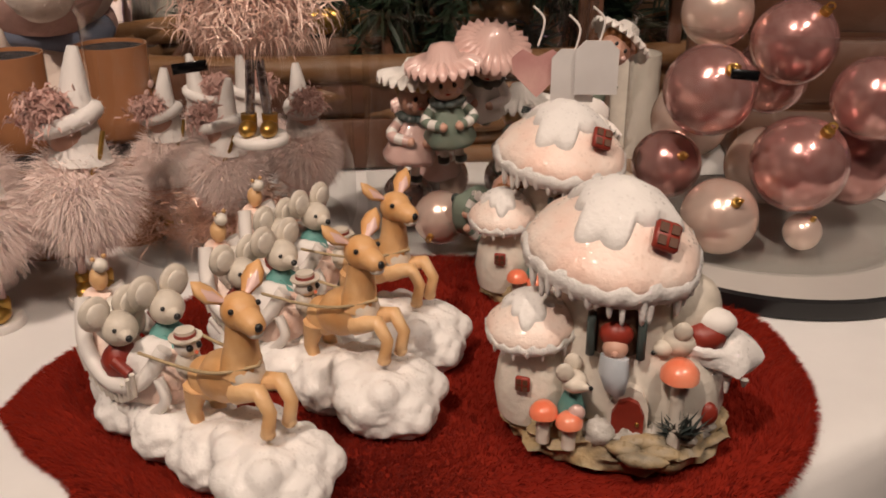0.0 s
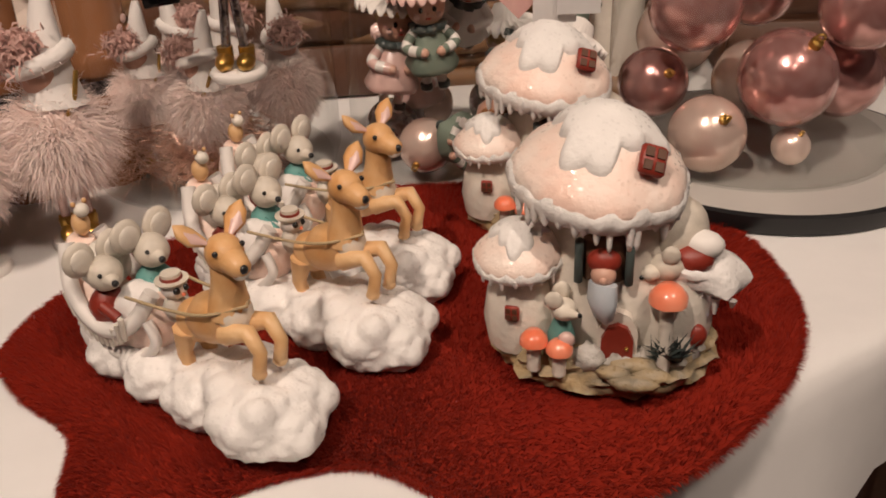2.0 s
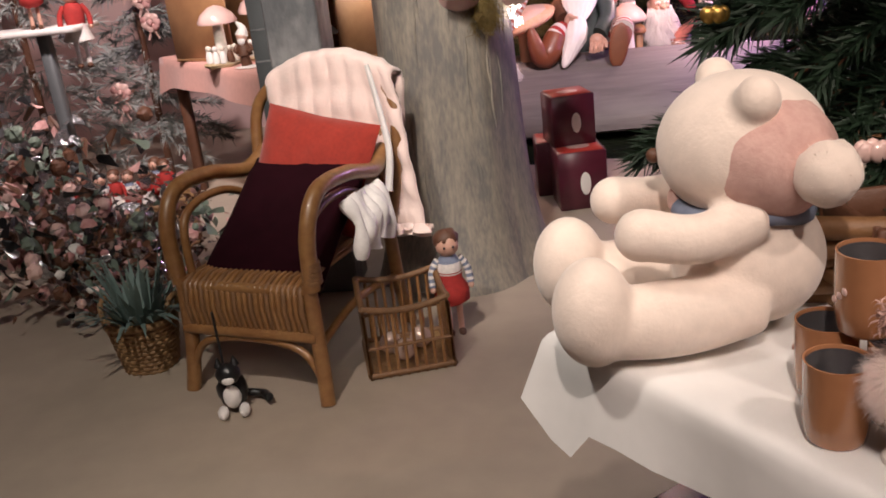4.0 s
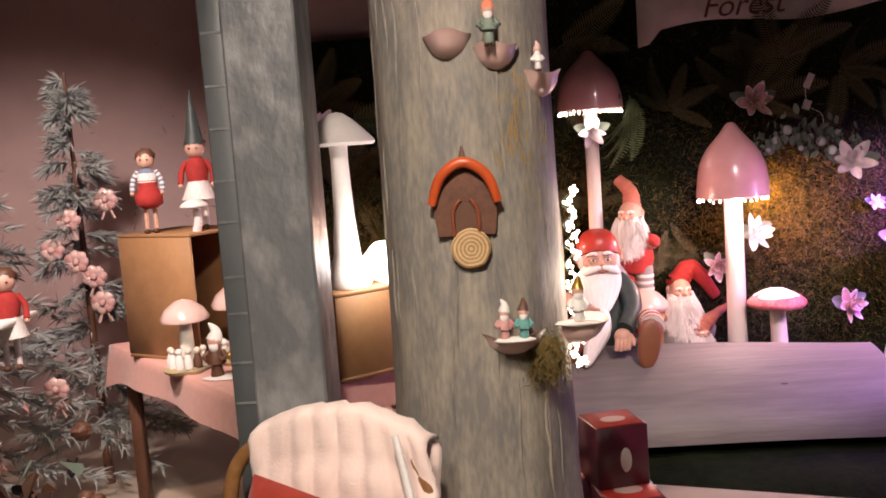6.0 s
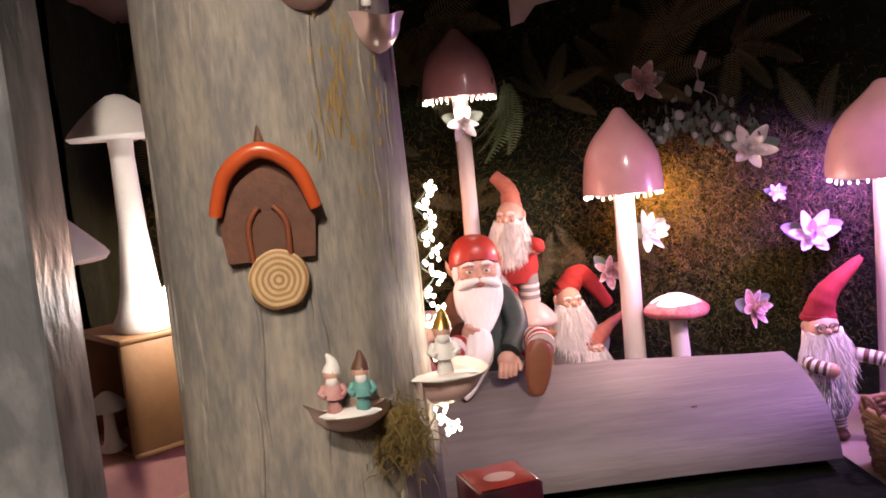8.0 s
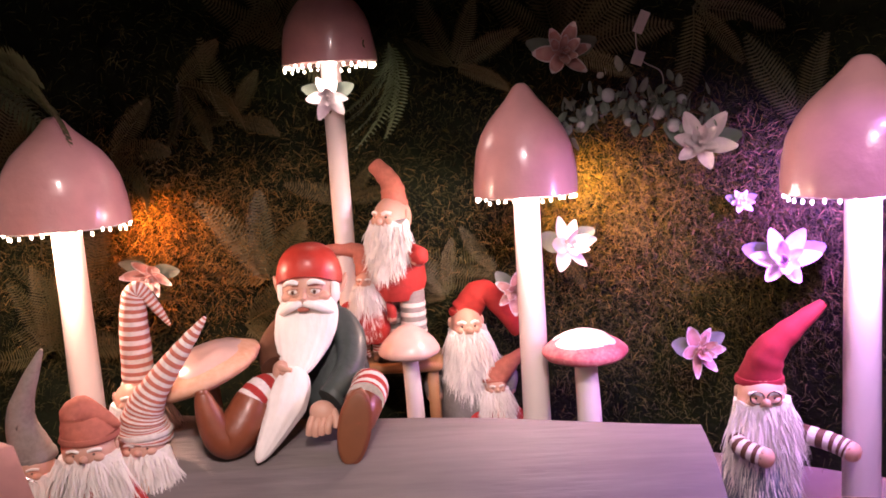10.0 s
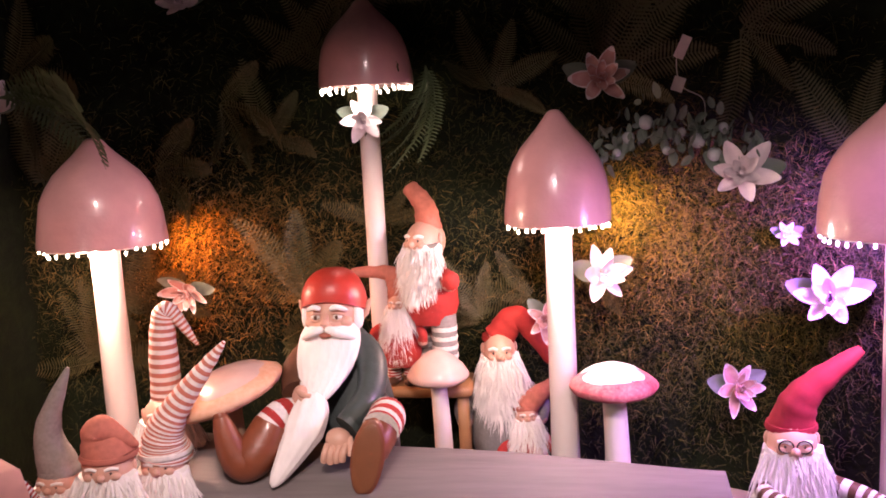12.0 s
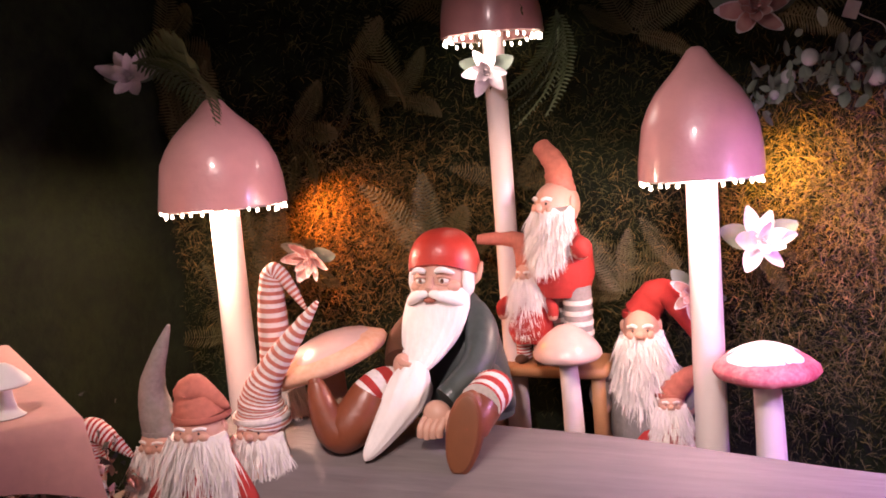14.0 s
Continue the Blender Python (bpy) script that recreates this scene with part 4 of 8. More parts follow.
def plush_gnome(at, h, hat, hat_to, hat_bend, body, legs, label, face=0, stripes=None, hat_r=0.15, beard=0.42, width=0.2, arms=None, arm_stripes=None, legs_h=0.0, glasses=False, slim=1.0, taper=0.93):
    """A stuffed gnome: pear body, long beard, nose, cap."""
    b = Build()
    rng = random.Random(int(h * 1000))
    lh = legs_h * h
    if lh:
        for s in (-1, 1):
            b.tube([(s * 0.07 * h, 0, 0.02 * h), (s * 0.07 * h, 0, lh + 0.06 * h)], 0.058 * h, legs, 10)
            for k in range(6):
                z = 0.03 * h + (lh / 6) * k
                b.tube([(s * 0.07 * h, 0, z), (s * 0.07 * h, 0, z + lh / 14)], 0.061 * h, WHITE_KNIT, 10)
            b.ball((s * 0.07 * h, -0.04 * h, 0.03 * h), (0.05 * h, 0.09 * h, 0.035 * h), BROWN, 8, 6)
    top = 0.62 * h
    b.lathe([(0.8 * width * h, lh + 0.02 * h), (width * h, lh + 0.10 * h), (0.95 * width * h, lh + 0.22 * h), (0.62 * width * h, top - 0.10 * h), (0.45 * width * h, top)], body, n=18, wob=0.06)
    hz = top + 0.03 * h
    b.ball((0, -0.01 * h, hz), (0.115 * h * slim, 0.11 * h, 0.10 * h), SKIN, 14, 10)
    bl = beard * h
    bw = 0.135 * slim * h

    def lock():
        u, a = rng.random() ** 0.8, rng.uniform(math.pi, 2 * math.pi)
        w = bw * (1.0 + 0.25 * math.sin(2.6 * u)) * (1 - 0.62 * u * u)
        p = Vector((w * math.cos(a), (-0.035 - 0.045 * u) * h + 0.085 * h * (1 - 0.45 * u) * math.sin(a), hz - 0.015 * h - 0.80 * bl * u))
        return p, (0.30 * math.cos(a) + 0.10 * math.sin(9 * u), -0.28, -1.0)
    rows = []
    for i in range(12):
        u = i / 11
        w = bw * (1.0 + 0.25 * math.sin(2.6 * u)) * (1 - 0.62 * u * u) * (1.0 if i < 11 else 0.3)
        rows.append([(w * math.cos(a), (-0.035 - 0.045 * u) * h + 0.080 * h * (1 - 0.45 * u) * math.sin(a), hz - 0.01 * h - 0.84 * bl * u + 0.012 * h * math.cos(7 * a)) for a in [2 * math.pi * j / 24 for j in range(24)]])
    b.grid(rows, BEARD)
    strands(b, 2600, lock, 0.30 * bl, 0.0032 * h, BEARD, 0.35, 0.30, rng)
    for s in (-1, 1):
        b.tube(arc([(s * 0.018 * h * slim, -0.108 * h, hz + 0.030 * h), (s * 0.045 * h * slim, -0.105 * h, hz + 0.038 * h), (s * 0.072 * h * slim, -0.090 * h, hz + 0.030 * h)], 3), 0.008 * h, BEARD, 7)
        b.ball((s * 0.040 * h * slim, -0.1035 * h, hz + 0.016 * h), (0.008 * h, 0.006 * h, 0.007 * h), BLACK, 8, 6)
        b.ball((s * 0.055 * h * slim, -0.092 * h, hz - 0.004 * h), (0.030 * h * slim, 0.022 * h, 0.020 * h), SKIN, 10, 7)
        b.ball((s * 0.112 * h * slim, 0.0, hz + 0.015 * h), (0.012 * h, 0.018 * h, 0.028 * h), SKIN, 8, 6)
        if glasses:
            ring = [(s * 0.040 * h * slim + 0.028 * h * math.cos(a), -0.115 * h, hz + 0.02 * h + 0.026 * h * math.sin(a)) for a in [2 * math.pi * j / 14 for j in range(15)]]
            b.tube(ring, 0.003 * h, BLACK, 5)
        sh = Vector((s * 0.55 * width * h, 0, top - 0.12 * h))
        am = arms[0 if s < 0 else 1] if arms else (s * width * 1.15 * h, -0.05 * h, lh + 0.22 * h)
        line = arc([sh, (sh + Vector(am)) / 2 + Vector((s * 0.05 * h, -0.03 * h, 0.0)), am], 7)
        b.tube(line, 0.040 * h, body if not arm_stripes else WHITE_KNIT, 10, every=(1, arm_stripes) if arm_stripes else None)
        b.ball(am, 0.042 * h, SKIN, 8, 6)
    b.ball((0, -0.118 * h, hz + 0.0 * h), (0.019 * h, 0.022 * h, 0.018 * h), SKIN, 10, 7)
    path = arc([(0, 0.015 * h, hz + 0.055 * h), tuple(Vector(hat_bend) * h + Vector((0, 0, hz))), tuple(Vector(hat_to) * h + Vector((0, 0, hz)))], 26 if stripes else 14)
    n = len(path)
    b.tube(path, [hat_r * h * (1 - (i / (n - 1)) ** 1.25 * taper) * (1 + 0.10 * noise.noise(Vector((i * 0.45, h * 9, 0)))) for i in range(n)], hat, 18, every=(1, stripes) if stripes else None)
    b.lathe([(hat_r * h * 1.0, 0), (hat_r * h * 1.05, 0.012 * h), (hat_r * h * 1.0, 0.028 * h)], hat, (0, 0.015 * h, hz + 0.05 * h), 18)
    ob = tagged(b.put("gnome_figure"), label, "gnome", "stuffed gnomes")
    ob.location, ob.rotation_euler = at, (0, 0, radians(face))
    return ob


# the tall one stands on a small bench, its mate beside it
b = Build()
b.box((-0.27, 6.06, 0.45), (0.19, 6.28, 0.49), BEECH, 0.01)
for x in (-0.20, 0.18):
    b.box((x - 0.05, 6.09, 0.04), (x - 0.01, 6.25, 0.45), BEECH, 0.006)
tagged(b.put("display_stand"), "small wooden display stand behind the log", "stand")
plush_gnome((0.035, 6.17, 0.49), 0.845, RUST_FELT, (-0.085, 0, 0.245), (-0.005, 0, 0.16), RED_FELT, GREY_FELT, "tall stuffed gnome in red jacket, striped legs and rust cap", -28, legs_h=0.26, hat_r=0.060, beard=0.26, width=0.13, slim=0.68, taper=0.42)
plush_gnome((-0.085, 6.14, 0.49), 0.48, RUST_FELT, (-0.36, -0.04, 0.27), (-0.06, 0, 0.25), RED_FELT, RED_FELT, "small stuffed gnome with a drooping rust cap", -5, stripes=None, hat_r=0.088, beard=0.42, width=0.17, legs_h=0.14, slim=0.72, taper=0.6)
plush_gnome((0.286, 6.22, 0.045), 0.84, RED_FELT, (0.25, -0.02, -0.05), (0.10, 0, 0.15), GREY_FELT, RED_FELT, "stuffed gnome in grey felt with a red cap falling sideways", 8, hat_r=0.074, beard=0.33, width=0.150, legs_h=0.12, slim=0.66, taper=0.55)
plush_gnome((0.385, 6.14, 0.045), 0.48, RUST_FELT, (0.42, 0, 0.36), (0.16, 0, 0.20), RED_FELT, RED_FELT, "little stuffed gnome with a pointed rust cap behind the log", 12, hat_r=0.105, beard=0.42, width=0.20, slim=0.8)
plush_gnome((1.225, 5.52, 0.0), 0.75, WINE_FELT, (0.26, 0.02, 0.38), (0.05, 0.0, 0.20), BLUE_GREY, GREY_FELT, "stuffed gnome with a wine red cap, spectacles and striped sleeves", -5, hat_r=0.098, beard=0.44, width=0.165, legs_h=0.12, slim=0.85, taper=0.80, glasses=True, arm_stripes=RED_BROWN, arms=((-0.02, -0.16, 0.34), (0.24, -0.12, 0.34)))
plush_gnome((-0.79, 5.18, 0.10), 0.66, RUST_FELT, (0.14, 0.0, 0.10), (-0.02, 0.02, 0.17), RED_FELT, RED_FELT, "stuffed gnome with a flat rust cap and long white beard", 10, hat_r=0.125, beard=0.5, width=0.2)
plush_gnome((-0.69, 5.33, 0.08), 0.62, WHITE_KNIT, (0.36, 0.0, 0.62), (0.05, 0.0, 0.24), PEACH_CAP, PEACH_CAP, "stuffed gnome with a long red and white striped cap", 5, stripes=RUST_FELT, hat_r=0.135, beard=0.45, width=0.2)
plush_gnome((-0.80, 5.60, 0.08), 0.72, WHITE_KNIT, (0.17, 0.0, 0.33), (0.03, 0.0, 0.50), PEACH_CAP, PEACH_CAP, "stuffed gnome with a hooked red and white striped cap", 15, stripes=RUST_FELT, hat_r=0.080, beard=0.4, width=0.24)
plush_gnome((-1.02, 5.28, 0.05), 0.60, GREY_FELT, (0.12, 0.0, 0.62), (-0.03, 0.0, 0.30), GREY_FELT, GREY_FELT, "stuffed gnome with a pointed pinkish grey cap", 0, hat_r=0.11, beard=0.45, width=0.19)
plush_gnome((-1.12, 5.05, 0.05), 0.55, WHITE_KNIT, (0.30, 0.0, 0.12), (0.08, 0.0, 0.26), RED_FELT, GREY_FELT, "stuffed gnome with a drooping striped cap", 10, stripes=RED_FELT, hat_r=0.12, beard=0.4, width=0.2)


def seated_gnome():
    """The big painted resin gnome sitting on the log, one foot out to the front."""
    b = Build()
    hx, hy = -0.215, 5.70
    P = lambda x, y, z: Vector((hx + x, hy + y, z))
    # coat and its skirt on the log
    b.lathe([(0.150, 0.43), (0.158, 0.50), (0.140, 0.60), (0.118, 0.69), (0.085, 0.77), (0.045, 0.82)], DARK_GREEN, P(0.03, 0.03, 0), 32, 0.05, scale=(1, 0.85))
    b.tube(arc([P(0.10, 0.0, 0.57), P(0.17, -0.08, 0.545), P(0.20, -0.14, 0.535)], 5), [0.09, 0.09, 0.088, 0.085, 0.08, 0.078, 0.074, 0.07, 0.066, 0.06, 0.05], DARK_GREEN, 16, flat=0.6)
    # head
    b.ball(P(0, -0.01, 0.868), (0.094, 0.094, 0.108), SKIN, 26, 18)
    b.ball(P(0, -0.045, 0.845), (0.080, 0.066, 0.062), SKIN, 20, 14)
    for q in (-1, 1):
        ear = [P(q * 0.088, 0.0, 0.850), P(q * 0.104, 0.006, 0.872), P(q * 0.116, 0.010, 0.898), P(q * 0.124, 0.012, 0.918)]
        b.tube(ear, [0.014, 0.021, 0.015, 0.003], SKIN, 10, flat=0.6)
        b.ball(P(q * 0.037, -0.097, 0.880), (0.0165, 0.010, 0.0095), WHITE_RESIN, 14, 9)
        b.ball(P(q * 0.036, -0.1055, 0.880), (0.0062, 0.003, 0.0068), BROWN, 10, 7)
        b.tube(arc([P(q * 0.019, -0.101, 0.8915), P(q * 0.038, -0.1065, 0.8935), P(q * 0.057, -0.093, 0.886)], 4), 0.0042, SKIN, 8)
        b.tube(arc([P(q * 0.019, -0.101, 0.8705), P(q * 0.038, -0.104, 0.8675), P(q * 0.056, -0.092, 0.8715)], 4), 0.0038, SKIN, 8)
        brow = arc([P(q * 0.016, -0.106, 0.908), P(q * 0.040, -0.109, 0.915), P(q * 0.070, -0.088, 0.900)], 5)
        b.tube(brow, [0.006, 0.0075, 0.009, 0.0095, 0.0098, 0.0095, 0.009, 0.008, 0.007, 0.0055, 0.003], BEARD, 9)
        b.ball(P(q * 0.055, -0.076, 0.858), (0.026, 0.022, 0.020), SKIN, 14, 10)
        b.ball(P(q * 0.088, -0.022, 0.868), (0.017, 0.040, 0.048), BEARD, 14, 10, 0.12, q)
        mus = arc([P(q * 0.004, -0.128, 0.846), P(q * 0.034, -0.132, 0.840), P(q * 0.066, -0.112, 0.822), P(q * 0.088, -0.082, 0.806)], 5)
        b.tube(mus, [0.006 + 0.009 * math.sin(math.pi * (0.15 + 0.8 * k / (len(mus) - 1))) for k in range(len(mus))], BEARD, 12)
        b.ball(P(q * 0.012, -0.116, 0.857), (0.010, 0.012, 0.009), SKIN, 10, 8)
    b.tube([P(0, -0.100, 0.890), P(0, -0.114, 0.872), P(0, -0.126, 0.860), P(0, -0.122, 0.851)], [0.009, 0.012, 0.0165, 0.011], SKIN, 14)
    b.ball(P(0.0, -0.128, 0.826), (0.021, 0.009, 0.0085), RUST_FELT, 12, 8)
    # tight round cap, raised over the brow
    rows = []
    for k in range(15):
        th = math.pi / 2 * max(0, k - 2) / 12
        ring = []
        for n in range(48):
            a = 2 * math.pi * n / 48
            low = 0.882 + 0.046 * max(0.0, -math.sin(a)) ** 1.5
            r = (0.106, 0.113, 0.112)[k] if k < 3 else 0.112 * math.cos(th) ** 0.75
            z = low + (0.0, 0.004, 0.014)[k] if k < 3 else low + 0.014 + (1.012 - low) * math.sin(th)
            ring.append(P(r * math.cos(a), 0.008 + r * math.sin(a), z))
        rows.append(ring)
    b.grid(rows, RED_GLOSS)
    # the beard: a broad grooved mass gathered by a band
    rows = []
    prof = arc([(0.080, -0.052, 0.850), (0.101, -0.060, 0.815), (0.104, -0.085, 0.765), (0.090, -0.120, 0.710), (0.062, -0.165, 0.660), (0.036, -0.195, 0.628)], 6)
    for k, p in enumerate(prof):
        u = k / (len(prof) - 1)
        cx = -0.030 * u ** 1.7
        ring = []
        for n in range(72):
            a = 2 * math.pi * n / 72
            g = 1 + 0.045 * math.sin(u + 0.1) * math.cos(18 * a + 1.3 * math.sin(5 * u + 2 * a)) + 0.02 * noise.noise(Vector((7 * math.cos(a), 7 * math.sin(a), 5 * u)))
            ring.append(P(cx + p.x * g * math.cos(a), p.y + (0.064 - 0.026 * u) * g * math.sin(a), p.z))
        rows.append(ring)
    b.grid(rows, BEARD)
    tail = arc([P(-0.030, -0.197, 0.636), P(-0.040, -0.232, 0.594), P(-0.066, -0.292, 0.520), P(-0.125, -0.385, 0.415)], 7)
    n = len(tail) - 1
    rows = []
    for k, p in enumerate(tail):
        u = k / n
        r = 0.034 + 0.030 * math.sin(math.pi * min(1, u * 1.05)) if u < 0.55 else 0.063 * (1 - (u - 0.55) / 0.45) ** 0.7 + 0.004
        rows.append([p + Vector((r * g * math.cos(a), -0.4 * r * g * math.sin(a), 0.75 * r * g * math.sin(a))) for a, g in [(2 * math.pi * q / 40, 1 + 0.05 * math.cos(math.pi * q / 2 + 5 * u)) for q in range(40)]])
    b.grid(rows, BEARD)
    for k in range(4):
        p, q = P(-0.033 - 0.003 * k, -0.206 - 0.009 * k, 0.628 - 0.0105 * k), P(-0.0345 - 0.003 * k, -0.210 - 0.009 * k, 0.6225 - 0.0105 * k)
        b.tube([p, p.lerp(q, 0.5), q], [0.036, 0.040, 0.036], DUSTY_PINK if k % 2 else RUST_FELT, 20)
    # arms: the near one down to the log, the other holding the beard
    arm = arc([P(0.085, -0.01, 0.768), P(0.132, -0.060, 0.712), P(0.138, -0.140, 0.635), P(0.086, -0.245, 0.568)], 7)
    b.tube(arm, [0.038 + 0.013 * math.sin(math.pi * min(1.0, 0.25 + 0.8 * k / (len(arm) - 1))) for k in range(len(arm))], DARK_GREEN, 20)
    b.tube([P(0.094, -0.240, 0.570), P(0.084, -0.252, 0.560)], [0.045, 0.043], DARK_GREEN, 20)
    b.ball(P(0.066, -0.285, 0.528), (0.043, 0.034, 0.040), SKIN, 16, 12, turn=turn(0, 25, 0))
    for k in range(4):
        b.tube(arc([P(0.036 + 0.0195 * k, -0.305, 0.522), P(0.030 + 0.0195 * k, -0.328, 0.500), P(0.026 + 0.0195 * k, -0.326, 0.470 + 0.004 * abs(k - 1))], 4), 0.0112, SKIN, 9)
    b.tube([P(0.098, -0.285, 0.535), P(0.112, -0.310, 0.512), P(0.110, -0.322, 0.490)], [0.014, 0.013, 0.009], SKIN, 9)
    b.tube(arc([P(-0.080, 0.01, 0.750), P(-0.125, -0.06, 0.690), P(-0.100, -0.150, 0.640)], 6), 0.052, RED_BROWN, 16)
    b.ball(P(-0.074, -0.196, 0.640), (0.030, 0.030, 0.040), SKIN, 14, 10)
    for k in range(4):
        b.tube([P(-0.082, -0.205, 0.664 - 0.016 * k), P(-0.055, -0.236, 0.660 - 0.016 * k), P(-0.030, -0.236, 0.656 - 0.016 * k)], [0.010, 0.0105, 0.007], SKIN, 8)
    # legs in striped stockings, long boots
    b.tube(arc([P(0.12, -0.06, 0.520), P(0.205, -0.20, 0.578), P(0.205, -0.300, 0.570)], 5), 0.060, WHITE_KNIT, 18, every=(1, RED_FELT))
    b.tube(arc([P(-0.07, -0.10, 0.530), P(-0.125, -0.22, 0.590), P(-0.170, -0.275, 0.560)], 5), 0.054, WHITE_KNIT, 18, every=(1, RED_FELT))
    b.tube(arc([P(0.200, -0.285, 0.560), P(0.188, -0.325, 0.530), P(0.182, -0.340, 0.490)], 4), [0.060, 0.060, 0.059, 0.058, 0.057, 0.055, 0.052, 0.048, 0.040], BOOT, 18)
    for rx, ry, rz, y, m in ((0.051, 0.036, 0.112, -0.342, BOOT), (0.053, 0.010, 0.117, -0.370, BOOT), (0.046, 0.007, 0.106, -0.379, SOLE)):
        rows = []
        for k in range(21):
            th = math.pi * (0.03 + 0.94 * k / 20)
            wide = 1.0 + 0.16 * math.cos(th) - 0.10 * math.sin(2 * th)
            rows.append([P(0.176 - 0.018 * math.cos(th) + rx * wide * math.sin(th) * math.cos(a), y - 0.012 * math.cos(th) + ry * math.sin(th) * math.sin(a), 0.506 + rz * -math.cos(th)) for a in [2 * math.pi * q / 24 for q in range(24)]])
        b.grid(rows, m)
    boot = arc([P(-0.155, -0.262, 0.575), P(-0.200, -0.310, 0.492), P(-0.238, -0.330, 0.472), P(-0.272, -0.338, 0.540), P(-0.292, -0.340, 0.628)], 6)
    n = len(boot) - 1
    b.tube(boot, [0.057 + 0.010 * math.sin(math.pi * min(1, 2 * k / n)) if k < 0.5 * n else 0.057 - 0.036 * ((k - 0.5 * n) / (0.5 * n)) ** 1.6 for k in range(n + 1)], BOOT, 20)
    b.ball(boot[-1], 0.022, BOOT, 14, 10)
    return tagged(b.put("seated_gnome"), "big painted resin gnome in red cap sitting on the log", "gnome")


SOLE = material("tan_boot_sole", (0.22, 0.075, 0.030), 0.5, vary=0.1, scale=14, coat=0.15)
seated_gnome()


# foliage
def frond(length, width, m, rng, droop=0.5):
    """A fern frond along +x with paired leaflets; returns faces in a Build."""
    b = Build()
    n = 30
    spine = [Vector((length * k / n, 0, 0.18 * length * math.sin(k / n * 1.6) - droop * length * (k / n) ** 2)) for k in range(n + 1)]
    b.tube(spine, [0.004 * (1 - 0.8 * k / n) for k in range(n + 1)], m, 4)
    for k in range(2, n):
        w = width * math.sin(math.pi * (0.12 + 0.86 * k / n)) ** 0.8
        for s in (-1, 1):
            p = spine[k]
            d = Vector((0.35, s, -0.15 + rng.uniform(-0.1, 0.1))).normalized() * w
            side = Vector((length / n * 0.34, 0, 0))
            q = p + d * 0.55 + Vector((0, 0, 0.06 * w))
            b.grid([[p - side * 0.6, p + side * 0.6], [q - side, q + side], [p + d - side * 0.15, p + d + side * 0.15]], m, closed=False)
    return b


rng = random.Random(11)
FROND_MESH = []
for k in range(5):
    o = frond(0.42 + 0.05 * k, 0.075 + 0.01 * k, FERN if k < 3 else FERN_PALE, rng, 0.25 + 0.12 * k).put("frond", smooth=False)
    FROND_MESH.append(o.data)
    bpy.data.objects.remove(o)


def fern(x, z, count, size, label="fern plant with feathery fronds on the mossy backdrop", pale=False, spread=180, start=0, out=0.05):
    t = thing("fern", label, "fern", (x, panel_y(x) - out, z), "ferns on the backdrop")
    for k in range(count):
        o = new("frond", FROND_MESH[(3 + k % 2) if pale else rng.randrange(3)])
        o.parent = t
        a = start + spread * (k + 0.5) / count + rng.uniform(-12, 12)
        o.matrix_basis = Matrix.LocRotScale((0, 0, 0), Euler((radians(-70 + rng.uniform(-20, 20)), radians(-a), radians(rng.uniform(-25, -5)))), (size * rng.uniform(0.8, 1.15),) * 3)
    return t


for x, z, c, s, st, sp in ((-0.50, 0.80, 6, 0.75, 20, 160), (-0.62, 0.62, 5, 0.85, -60, 100), (-1.25, 0.75, 6, 0.9, -10, 180), (-1.45, 0.55, 7, 0.9, 0, 200), (-0.35, 1.72, 6, 0.8, -60, 230), (-0.60, 1.45, 4, 0.6, -30, 220),
                            (-0.80, 1.60, 4, 0.7, -120, 180), (0.30, 1.60, 5, 0.6, -30, 200), (0.22, 0.70, 4, 0.6, 60, 150), (0.42, 0.78, 4, 0.65, 120, 120), (0.72, 1.62, 7, 0.8, -40, 200), (0.90, 1.85, 5, 0.8, 0, 200), (0.60, 0.92, 3, 0.55, -90, 90),
                            (1.2, 1.75, 5, 0.8, -120, 200), (-1.1, 1.35, 4, 0.6, -90, 160), (-0.15, 1.1, 4, 0.5, -20, 200), (1.55, 1.3, 5, 0.7, -60, 200), (-1.6, 1.3, 6, 0.9, -60, 200), (-1.7, 1.75, 5, 0.8, -90, 180), (-0.3, 2.0, 5, 0.8, -150, 200)):
    fern(x, z, c, s, start=st, spread=sp)


def hanging_fern(x, y, z, to, size, label):
    t = thing("hanging_fern", label, "fern", (x, y, z), "ferns on the backdrop")
    for k in range(5):
        o = new("frond", FROND_MESH[3 + k % 2])
        o.parent = t
        o.matrix_basis = Matrix.LocRotScale((0, 0, 0), Euler((radians(-60 + 20 * k), radians(to + 8 * k), radians(-12 + 6 * k))), (size, size, size))
    return t


hanging_fern(-1.45, 5.85, 1.66, -5, 0.9, "pale green fern arching over the lamp mushroom")
hanging_fern(0.06, 6.2, 1.70, 78, 0.62, "pale green fern strands hanging by the tall mushroom")


